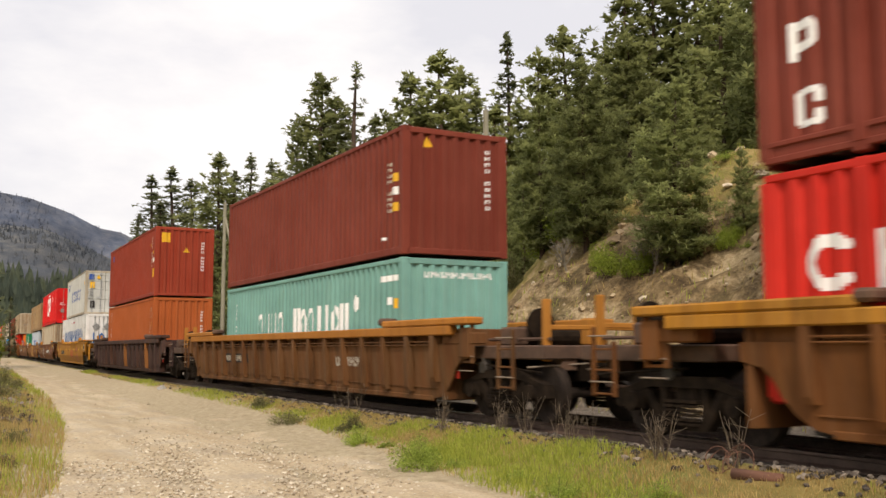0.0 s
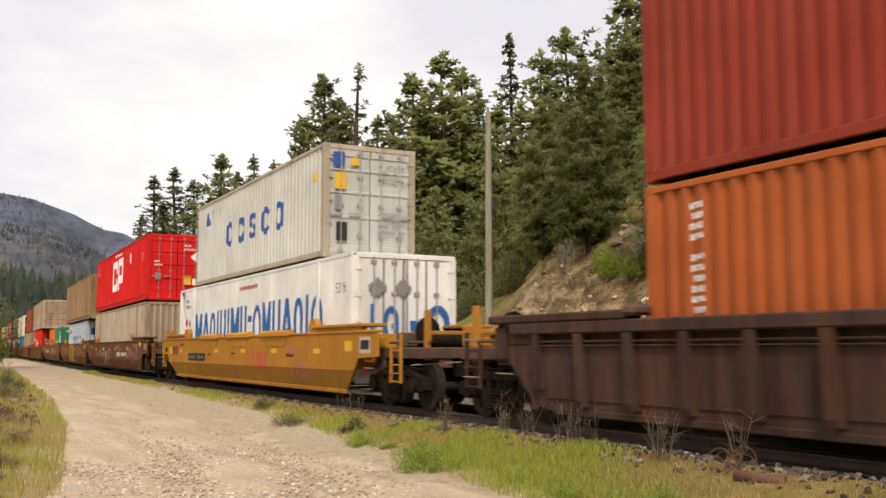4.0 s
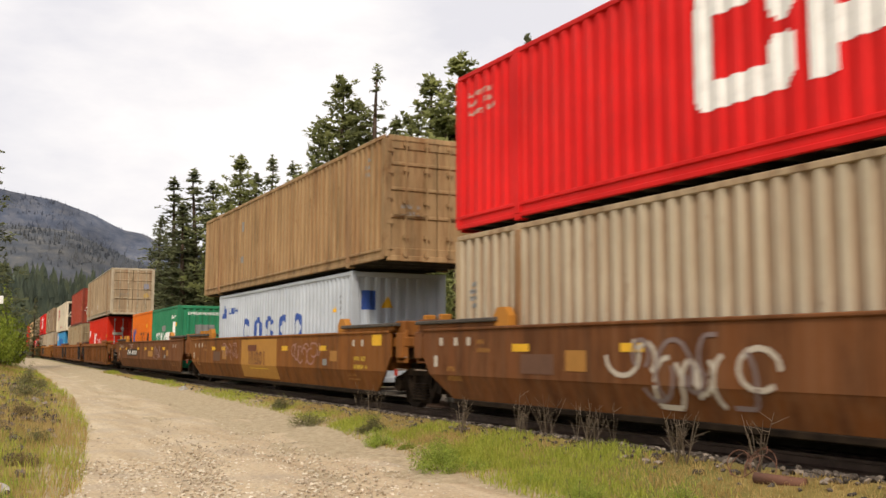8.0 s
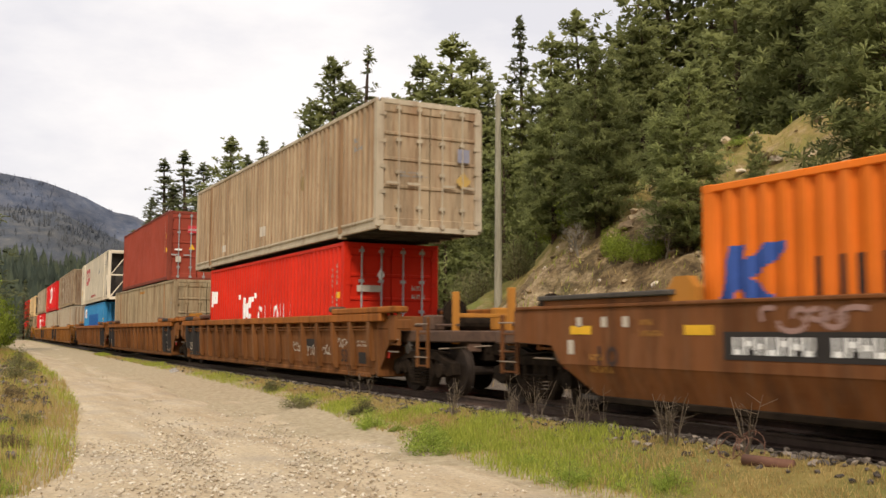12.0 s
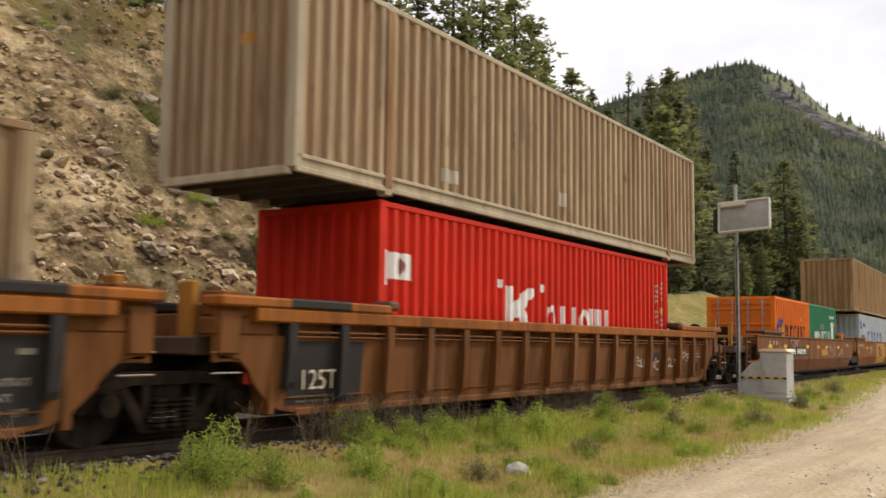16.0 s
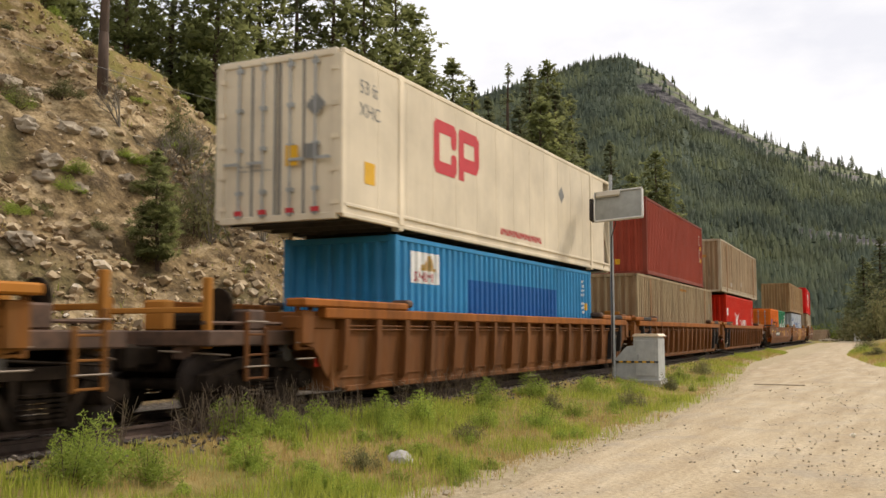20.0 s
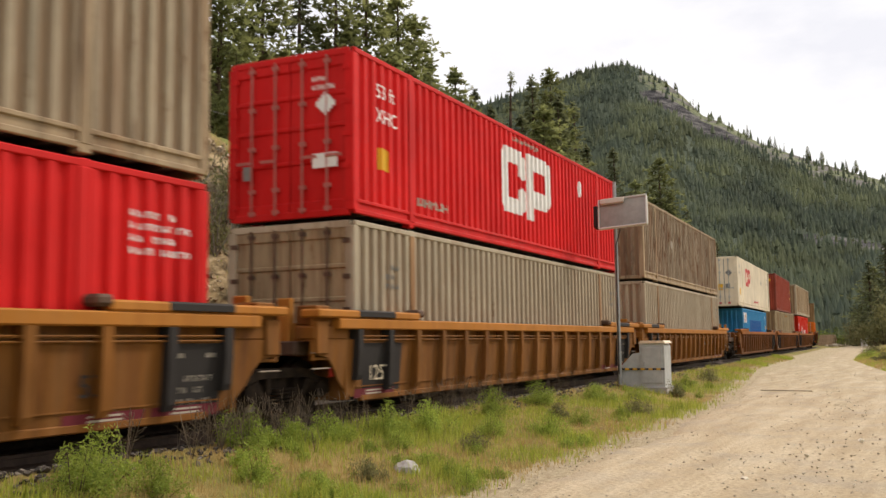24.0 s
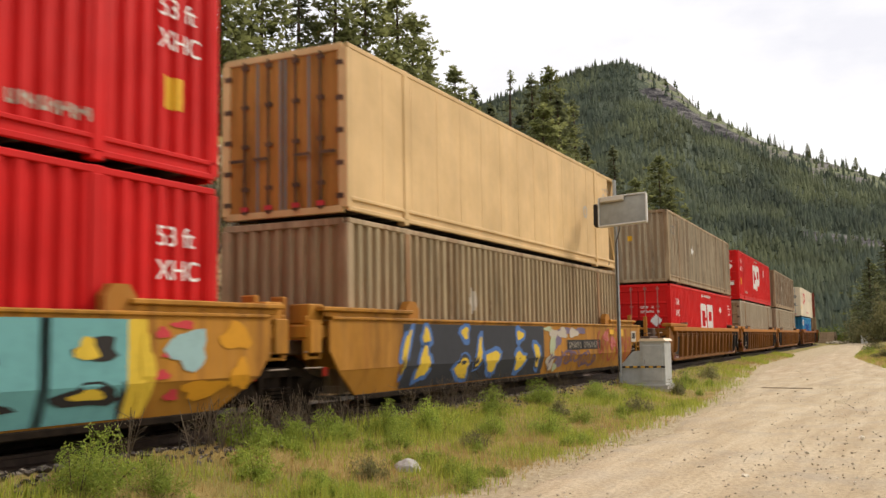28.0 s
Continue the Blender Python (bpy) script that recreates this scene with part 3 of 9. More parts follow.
def railway():
    root = tagged(new("railway_track"), "single railway track on wooden sleepers and ballast", "railway track", kind="structure")
    root.location = (0, 0, 0)
    for o in (-0.755, 0.755):
        sec = [(o - 0.07, 0.285), (o + 0.07, 0.285), (o + 0.07, 0.305), (o + 0.012, 0.33), (o + 0.012, 0.405), (o + 0.036, 0.415), (o + 0.036, 0.45), (o - 0.036, 0.45), (o - 0.036, 0.415), (o - 0.012, 0.405), (o - 0.012, 0.33), (o - 0.07, 0.305)]
        part("rail", track_strip(sec, -330, 330, 3.0), RAIL_STEEL, root)
    tie = Shape().soft(-0.115, 0.115, -1.3, 1.3, 0.12, 0.288, 0.015).mesh("sleeper", SLEEPER_WOOD)
    for i in range(-145, 146):
        s = i * 0.53
        x, y, a = on_track(s)
        ob = part("sleeper", tie, None, root)
        ob.matrix_local = pose(x, y, random.uniform(-0.01, 0.006), 0, 0, math.degrees(a) + random.uniform(-0.8, 0.8))
    return root


railway()


# ---- the train ----
SPEED, GAIN = 10.829, 0.0064
CORR = 0.055


def profile(x0, x1, pitch, depth):
    """Trapezoid corrugation from x0 to x1: (x, depth behind the outer plane)."""
    n = max(1, round((x1 - x0) / pitch))
    p = (x1 - x0) / n
    pts = [(x0, 0.0)]
    for i in range(n):
        a = x0 + i * p
        pts += [(a + 0.17 * p, 0.0), (a + 0.31 * p, depth), (a + 0.69 * p, depth), (a + 0.83 * p, 0.0)]
    pts.append((x1, 0.0))
    return pts


def behind(pts, x):
    for (xa, da), (xb, db) in zip(pts, pts[1:]):
        if xa <= x <= xb:
            return da + (db - da) * (x - xa) / max(1e-6, xb - xa)
    return 0.0


def sheet(pts, z0, z1, turn=None, lift=0.0, y=0.0):
    s = Shape()
    for (xa, da), (xb, db) in zip(pts, pts[1:]):
        q = [(xa, y + da - lift, z0), (xb, y + db - lift, z0), (xb, y + db - lift, z1), (xa, y + da - lift, z1)]
        s.face(*q)
    if turn:
        s.v = [turn(p) for p in s.v]
    return s


def stuck(s, pts, y, x0, x1, z0, z1, lift=0.004):
    """A patch of paint that follows the corrugation."""
    xs = [x0] + [x for x, _ in pts if x0 < x < x1] + [x1]
    for a, b in zip(xs, xs[1:]):
        if b - a < 1e-4:
            continue
        ya, yb = y + behind(pts, a) - lift, y + behind(pts, b) - lift
        s.face((a, ya, z0), (b, yb, z0), (b, yb, z1), (a, ya, z1))


def bow(cx, cz, rx, rz, a0, a1, n=14):
    return [(cx + rx * math.cos(math.radians(a0 + (a1 - a0) * i / n)), cz + rz * math.sin(math.radians(a0 + (a1 - a0) * i / n))) for i in range(n + 1)]


# plain painted shapes as strokes in a unit square
STROKES = {
    "arc": [bow(0.5, 0.5, 0.4, 0.4, 48, 312)],
    "oval": [bow(0.5, 0.5, 0.4, 0.4, 0, 360, 20)],
    "split": [bow(0.5, 0.70, 0.36, 0.2, 20, 225, 9), bow(0.5, 0.30, 0.36, 0.2, 45, -160, 9)],
    "hook": [[(0.87, 0.66), (0.87, 0.84), (0.8, 0.9), (0.2, 0.9), (0.13, 0.84), (0.13, 0.16), (0.2, 0.1), (0.8, 0.1), (0.87, 0.16), (0.87, 0.32)]],
    "flag": [[(0.13, 0.0), (0.13, 0.9), (0.8, 0.9), (0.87, 0.84), (0.87, 0.4), (0.8, 0.33), (0.13, 0.33)]],
    "ring": [bow(0.5, 0.5, 0.4, 0.42, 0, 360, 20)],
    "post": [[(0.5, 0.0), (0.5, 1.0)]],
    "peak": [[(0.05, 0.0), (0.5, 1.0), (0.95, 0.0)], [(0.25, 0.3), (0.75, 0.3)]],
    "zigzag": [[(0.1, 0.0), (0.1, 1.0), (0.5, 0.25), (0.9, 1.0), (0.9, 0.0)]],
    "pair": [[(0.14, 0.0), (0.14, 1.0)], [(0.86, 0.0), (0.86, 1.0)]],
    "dome": [[(0.15, 0.0)] + bow(0.5, 0.55, 0.36, 0.36, 200, -20, 9) + [(0.85, 0.0), (0.15, 0.0)]],
    "gate": [[(0.1, 0.0), (0.1, 1.0)], [(0.9, 0.0), (0.9, 1.0)], [(0.1, 0.5), (0.9, 0.5)]],
    "kick": [[(0.12, 0.0), (0.12, 1.0)], [(0.9, 1.0), (0.2, 0.45)], [(0.4, 0.58), (0.92, 0.0)]],
    "slash": [[(0.1, 0.0), (0.35, 1.0)], [(0.95, 1.0), (0.3, 0.5)], [(0.35, 0.5), (0.85, 0.0)]],
}


def stroked(kind, x0, x1, z0, z1, heft):
    """A stroked shape in level bands: boxes (x0, x1, z0, z1)."""
    w, h = x1 - x0, z1 - z0
    t = heft * min(w, h)
    rows, cols = max(9, min(30, round(h / 0.035))), 44
    X, Zc = np.meshgrid((np.arange(cols) + 0.5) / cols * w, (np.arange(rows) + 0.5) / rows * h)
    on = np.zeros(X.shape, bool)
    for line in STROKES[kind]:
        for (ax, az), (bx, bz) in zip(line, line[1:]):
            px, pz, dx, dz = ax * w, az * h, (bx - ax) * w, (bz - az) * h
            u = np.clip(((X - px) * dx + (Zc - pz) * dz) / max(1e-9, dx * dx + dz * dz), 0, 1)
            on |= np.hypot(X - px - u * dx, Zc - pz - u * dz) < t / 2
    out = []
    for r in range(rows):
        edge = np.flatnonzero(np.diff(np.concatenate([[0], on[r].astype(int), [0]])))
        for a, b in zip(edge[::2], edge[1::2]):
            out.append((x0 + a / cols * w, x0 + b / cols * w, z0 + r / rows * h, z0 + (r + 1) / rows * h))
    return out


ROUND = ("pair", "oval", "post", "dome", "pair", "post", "oval")


def emblem(kind, x0, x1, z0, z1):
    """Plain shapes for a painted emblem: boxes (x0, x1, z0, z1)."""
    w, h = x1 - x0, z1 - z0
    if kind == "block":
        return [(x0, x1, z0, z1)]
    if kind in STROKES:
        return stroked(kind, x0, x1, z0, z1, 0.255 if kind in ("hook", "flag") else 0.24 if kind in ("arc", "oval", "split", "ring") else 0.6 if kind == "post" else 0.29)
    if kind == "bars":
        n = max(2, round(w / 0.52 if h > 0.5 else w / max(0.12, h * 0.85)))
        p = w / n
        out = []
        for i in range(n):
            a, b = x0 + i * p, x0 + (i + 0.82) * p
            if h < 0.25:
                c = z0 + h * (0.0, 0.5, 0.35)[i % 3]
                out += [(a, a + 0.26 * p, z0, z1), (a + 0.26 * p, b, c, c + 0.3 * h), (b - 0.2 * p, b, z0 + 0.3 * h * (i % 2), z1)]
            else:
                out += stroked(ROUND[(i * 3 + round(x0 * 2)) % len(ROUND)], a, b, z0, z1, 0.26)
        return out
    if kind == "lines":   # rows of small stencil marks
        n = max(2, round(h / 0.16))
        p = h / n
        out = []
        for i in range(n):
            m = max(2, round((w - (0.25 * w if i % 2 else 0)) / (0.62 * p)))
            for k in range(m):
                if (k * 5 + i * 3) % 7 == 4:
                    continue
                a, b = x0 + k * 0.62 * p, x0 + (k + 0.72) * 0.62 * p
                z = z0 + i * p
                out += [(a, a + 0.3 * (b - a), z, z + 0.55 * p), (a, b, z + (0.4 if k % 2 else 0.1) * p, z + (0.55 if k % 2 else 0.25) * p), (b - 0.25 * (b - a), b, z, z + 0.5 * p)]
        return out
    if kind == "column":   # a column of small stencil marks
        n = max(3, round(h / 0.125))
        p = h / n
        out = []
        for i in range(n):
            if i == n - 5:
                continue
            z, g = z0 + i * p, x0 + (0.08 if i % 3 else 0.16) * w
            out += [(g, g + 0.22 * w, z, z + 0.62 * p), (g, x1 - 0.12 * w, z + (0.0, 0.42, 0.22)[i % 3] * p, z + (0.18, 0.6, 0.4)[i % 3] * p), (x1 - 0.32 * w, x1 - 0.1 * w, z + 0.1 * p * (i % 2), z + 0.62 * p)]
        return out
    if kind == "diamond":
        out = []
        for i in range(8):
            f = 1 - abs((i + 0.5) / 4 - 1)
            out.append(((x0 + x1) / 2 - w / 2 * f, (x0 + x1) / 2 + w / 2 * f, z0 + h * i / 8, z0 + h * (i + 1) / 8))
        return out
    if kind == "triangle":
        return [((x0 + x1) / 2 - w / 2 * (1 - i / 5), (x0 + x1) / 2 + w / 2 * (1 - i / 5), z0 + h * i / 5, z0 + h * (i + 1) / 5) for i in range(5)]
    return []


def lettering(text, x, z, size, y, mat, parent, pts=None, name="lettering"):
    """Raised thin letters, read from the camera's side."""
    cu = bpy.data.curves.new(name, "FONT")
    cu.body, cu.size = text, size
    tmp = bpy.data.objects.new(name, cu)
    scene.collection.objects.link(tmp)
    dg = bpy.context.evaluated_depsgraph_get()
    me = bpy.data.meshes.new_from_object(tmp.evaluated_get(dg))
    bpy.data.objects.remove(tmp)
    for v in me.vertices:
        v.co = (x + v.co.x, y, z + v.co.y)
    me.materials.clear()
    me.materials.append(mat)
    return tagged(part(name, me, mat, parent), kind="stuff")


def container(name, label, L, H, W, side_mat, frame_mat, lead, rear, marks=(), lead_marks=(), rear_marks=(), flat=False, texts=(), door_mat=None, post_mat=None):
    """A shipping container on its base: lead is the end at +x. Ends: wall, door or frame."""
    root = tagged(new(name), label, "container", "containers on the train")
    big = L > 13
    hw, hl, yo = W / 2, L / 2, -W / 2 + 0.012
    rail = 0.30 if big else 0.16
    cap = 0.10
    px = 6.0 if big else hl - 0.09
    xa, xb = -hl + (0.75 if rear == "frame" else 0.15), hl - (0.75 if lead == "frame" else 0.15)
    pts = [(xa + i * (xb - xa) / 14, 0.0) for i in range(15)] if flat else profile(xa, xb, 0.292 if big else 0.278, CORR)
    for turn in (None, lambda p: (-p[0], -p[1], p[2])):
        # the channel value is recess depth, which drives the painted dust and shade
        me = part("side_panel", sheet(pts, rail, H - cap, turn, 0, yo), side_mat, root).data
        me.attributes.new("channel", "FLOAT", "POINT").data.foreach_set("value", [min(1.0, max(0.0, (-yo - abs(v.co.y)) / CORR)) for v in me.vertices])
    if flat:
        s = Shape()
        for i in range(1, 14):
            x = xa + i * (xb - xa) / 14
            s.box(x - 0.02, x + 0.02, yo - 0.004, yo, rail, H - cap)
        part("panel_seam", s, side_mat, root)
    roof = Shape()
    rp = profile(-hl + 0.1, hl - 0.1, 0.6, 0.02)
    for (xa, da), (xb, db) in zip(rp, rp[1:]):
        roof.face((xa, -hw + 0.05, H - 0.03 - da), (xb, -hw + 0.05, H - 0.03 - db), (xb, hw - 0.05, H - 0.03 - db), (xa, hw - 0.05, H - 0.03 - da))
    part("roof_panel", roof, side_mat, root)
    part("floor", Shape().box(-hl + 0.1, hl - 0.1, -hw + 0.06, hw - 0.06, 0.14, 0.18), UNDER, root)
    floor = Shape()
    for i in range(int(L / 0.6)):
        x = -hl + 0.4 + i * 0.6
        floor.box(x - 0.03, x + 0.03, -hw + 0.05, hw - 0.05, 0.03, 0.14)
    tagged(part("cross_member", floor, UNDER, root), kind="stuff")
    for s in (-1, 1):
        ya, yb = sorted((s * hw, s * (hw - 0.07)))
        part("top_rail", Shape().soft(-hl + 0.05, hl - 0.05, ya, yb, H - cap, H - 0.01), frame_mat, root)
        br = Shape().soft(-hl + 0.05, hl - 0.05, ya, yb, 0.02 if not big else 0.05, rail if not big else 0.13)
        if big:
            ya2, yb2 = sorted((s * (hw - 0.03), s * (hw - 0.06)))
            br.box(-hl + 0.05, hl - 0.05, ya2, yb2, 0.12, 0.24)
            br.soft(-hl + 0.05, hl - 0.05, ya, yb, 0.235, rail)
        part("bottom_rail", br, frame_mat, root)
        for e in (-1, 1):
            xa, xb = sorted((e * hl, e * (hl - 0.16)))
            yp0, yp1 = sorted((s * hw, s * (hw - 0.175)))
            part("corner_post", Shape().soft(xa, xb, yp0, yp1, 0.1, H - 0.1), frame_mat, root)
            if big:
                ya3, yb3 = sorted((s * (hw + 0.012), s * (hw - 0.05)))
                part("stacking_post", Shape().soft(e * px - 0.09, e * px + 0.09, ya3, yb3, 0.1, H - 0.1), post_mat or (RUSTY_POST if side_mat in (TAN, TAN_PALE, TAN_BROWN, OLIVE_TAN, GREY_TAN) else frame_mat), root)
            for z in (0.0, H - 0.118):
                xc = e * (px if big else hl - 0.089)
                yc1, yc2 = sorted((s * (hw + 0.004), s * (hw - 0.16)))
                part("corner_casting", Shape().soft(xc - 0.089, xc + 0.089, yc1, yc2, z, z + 0.118), frame_mat, root)
    for e, kind, emarks in ((1, lead, lead_marks), (-1, rear, rear_marks)):
        spin = (lambda p: (hl - p[1], p[0], p[2])) if e > 0 else (lambda p: (-hl + p[1], -p[0], p[2]))
        epts = profile(-hw + 0.16, hw - 0.16, 0.26, CORR) if kind == "wall" else [(-hw + 0.1, 0.0), (hw - 0.1, 0.0)]
        if kind == "wall":
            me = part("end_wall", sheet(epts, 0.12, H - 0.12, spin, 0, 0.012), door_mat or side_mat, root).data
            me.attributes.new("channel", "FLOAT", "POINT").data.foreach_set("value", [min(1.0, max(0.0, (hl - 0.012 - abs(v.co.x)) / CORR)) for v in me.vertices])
        elif kind == "door":
            for k in (-1, 1):
                a, b = sorted((k * 0.015, k * (hw - 0.12)))
                s = Shape()
                outline = [(0.09, 0.12), (0.03, 0.13), (0.03, H - 0.13)] if flat else [(0.09, 0.12)]
                for z0, z1, d in ((0.12, 0.30, 0.02), (0.30, 0.95, 0.05), (0.95, 1.02, 0.02), (1.02, 1.55, 0.05), (1.55, 1.62, 0.02), (1.62, 2.1, 0.05), (2.1, 2.17, 0.02), (2.17, H - 0.3, 0.05), (H - 0.3, H - 0.12, 0.02)) if not flat else ():
                    outline += [(d, z0 + 0.01), (d, z1 - 0.01)]
                outline.append((0.09, H - 0.12))
                s.prism(outline, a, b)
                s.v = [spin((p[1], p[0], p[2])) for p in s.v]
                d = part("door", s, door_mat or side_mat, root)
                for x in (k * 0.28, k * 0.78):
                    r = Shape().tube((x, -0.02, 0.1), (x, -0.02, H - 0.1), 0.022, n=6)
                    for z in (0.16, 0.55, 1.3, 2.0, H - 0.2):
                        r.box(x - 0.06, x + 0.06, -0.03, 0.03, z - 0.035, z + 0.035)
                    r.box(x - 0.02, x + 0.3 * k if k > 0 else x + 0.02, -0.05, -0.03, 1.03, 1.08) if k > 0 else r.box(x - 0.3, x + 0.02, -0.05, -0.03, 1.03, 1.08)
                    r.v = [spin(p) for p in r.v]
                    part("lock_rod", r, RUST if door_mat else GALV if flat else HIGHLIT_ROD if big and side_mat is SIGNAL_RED else frame_mat if big else GALV, d)
                if flat:
                    for x in (k * 0.05, k * 0.53, k * (hw - 0.15)):
                        g = Shape().box(x - 0.02, x + 0.02, 0.012, 0.034, 0.14, H - 0.14)
                        g.v = [spin(p) for p in g.v]
                        part("rubber_seal", g, GREY, d, "grey rubber seal")
                    for x in (k * 0.28, k * 0.78):
                        g = Shape().box(x - 0.07, x + 0.07, -0.04, 0.0, 0.16, 0.24)
                        g.v = [spin(p) for p in g.v]
                        part("latch", g, RED, d, "red latch")
                for z in (0.3, 0.85, 1.4, 1.95, H - 0.35):
                    g = Shape().box(k * (hw - 0.14) - 0.07, k * (hw - 0.14) + 0.07, -0.015, 0.02, z - 0.04, z + 0.04)
                    g.v = [spin(p) for p in g.v]
                    part("hinge", g, RUST if door_mat else frame_mat, d)
        else:
            s = Shape().box(-hw + 0.02, hw - 0.02, 0.72, 0.77, 0.12, H - 0.12)
            s.v = [spin(p) for p in s.v]
            part("recessed_wall", s, UNDER, root, "dark recessed machinery bay")
            def strut(p, q, r):
                sh = Shape().tube(p, q, r, n=6)
                sh.v = [spin(c) for c in sh.v]
                part("brace", sh, frame_mat, root)

            for k in (-1, 1):
                for z in (0.15, 0.5 * H):
                    strut((k * (hw - 0.15), 0.05, z), (k * (hw - 0.15) * 0.2, 0.05, z + 0.42 * H), 0.035)
                y = k * (hw - 0.04)
                strut((y, 0.1, 0.2), (y, 0.72, H * 0.5), 0.04)
                strut((y, 0.72, H * 0.5), (y, 0.1, H - 0.2), 0.04)
            for z in (0.15, H / 2, H - 0.15):
                sh = Shape().box(-hw + 0.12, hw - 0.12, 0.03, 0.09, z - 0.04, z + 0.04)
                sh.v = [spin(c) for c in sh.v]
                part("cross_bar", sh, frame_mat, root)
        for pn, z0, z1 in (("header", H - 0.13, H - 0.01), ("sill", 0.02, 0.14)):
            s = Shape().soft(-hw + 0.1, hw - 0.1, 0.0, 0.08, z0, z1)
            s.v = [spin(p) for p in s.v]
            part(pn, s, frame_mat, root)
        off = -0.03 if kind == "door" else 0.012
        for mk, mat, x0, x1, z0, z1 in emarks:
            s = Shape()
            for q in emblem(mk, x0, x1, z0, z1):
                stuck(s, epts, off, *q)
            s.v = [spin(p) for p in s.v]
            ob = part("end_marking", s, mat, root)
            if mk != "block":
                ob["kind"] = "stuff"
    for mk, mat, x0, x1, z0, z1 in marks:
        s = Shape()
        for q in emblem(mk, x0, x1, z0, z1):
            stuck(s, pts, yo, *q, 0.006)
        ob = part("marking", s, mat, root)
        if mk != "block":
            ob["kind"] = "stuff"
    for text, mat, x, z, size in texts:
        lettering(text, x, z, size, yo - 0.006, mat, root)
    return root


def truck(parent, x):
    """A two-axle freight truck: bolster, side frames, springs, wheelsets."""
    t = part("truck", Shape().soft(x - 0.2, x + 0.2, -1.05, 1.05, 0.45, 0.72, 0.03).soft(x - 0.35, x + 0.35, -0.35, 0.35, 0.7, 0.92, 0.03), GRIME, parent, "oily cast steel truck")
    for s in (-1, 1):
        y0, y1 = sorted((s * 0.92, s * 1.1))
        fr = Shape().prism([(x + a, z) for a, z in ((-1.28, 0.40), (-1.24, 0.60), (-0.95, 0.66), (-0.55, 0.80), (0.55, 0.80), (0.95, 0.66), (1.24, 0.60), (1.28, 0.40), (1.14, 0.36), (1.0, 0.56), (0.55, 0.66), (-0.55, 0.66), (-1.0, 0.56), (-1.14, 0.36))], y0, y1)
        fr.prism([(x + a, z) for a, z in ((-0.72, 0.60), (-0.62, 0.64), (-0.30, 0.24), (0.30, 0.24), (0.62, 0.64), (0.72, 0.60), (0.40, 0.14), (-0.40, 0.14))], y0, y1)
        for k in (-1, 1):
            fr.soft(x + k * 0.35 - 0.05, x + k * 0.35 + 0.05, y0, y1, 0.22, 0.68, 0.01)
            fr.soft(x + k * 0.89 - 0.17, x + k * 0.89 + 0.17, y0, y1, 0.34, 0.62, 0.03)
        part("side_frame", fr, GRIME, t)
        sp = Shape()
        for k in (-0.2, 0.0, 0.2):
            for z in range(6):
                sp.tube((x + k, s * 1.12, 0.2 + z * 0.055), (x + k, s * 1.12, 0.235 + z * 0.055), 0.085, n=8)
        tagged(part("spring", sp, GRIME, t), kind="stuff")
        for k in (-0.89, 0.89):
            part("bearing_cap", Shape().tube((x + k, s * 1.08, 0.46), (x + k, s * 1.19, 0.46), 0.13, n=12), GRIME, t)
    for k in (-0.89, 0.89):
        w = Shape()
        for s in (-1, 1):
            ys = sorted((s * 0.69, s * 0.82))
            w.tube((0, ys[0], 0), (0, ys[1], 0), 0.455, n=28)
            w.tube((0, s * 0.685, 0), (0, s * 0.72, 0), 0.485, n=28)
            w.tube((0, s * 0.82, 0), (0, s * 0.87, 0), 0.13, n=12)
            for i in range(4):
                a = math.tau * i / 4
                w.tube((0.28 * math.cos(a), s * 0.80, 0.28 * math.sin(a)), (0.28 * math.cos(a), s * 0.835, 0.28 * math.sin(a)), 0.06, n=8)
        w.tube((0, -0.7, 0), (0, 0.7, 0), 0.085, n=10)
        ob = part("wheelset", w, TREAD, t)
        ob.location = (x + k, 0, 0.455)
        WHEELS.append(ob)
    return t


WHEELS = []
# paler than the red doors: the rods' highlights are put into this colour
HIGHLIT_ROD = mark("highlit_red_rod", (0.46, 0.14, 0.12))
POST_ORANGE = paint((0.42, 0.17, 0.025), 0.35, 0.65)
REFLECTOR = mark("red_reflector", (0.55, 0.05, 0.03), 0.35)
GRAB = mark("worn_bright_steel", (0.25, 0.19, 0.14), 0.5)
RUST_RIB = paint((0.24, 0.09, 0.022), 0.5, 0.65)


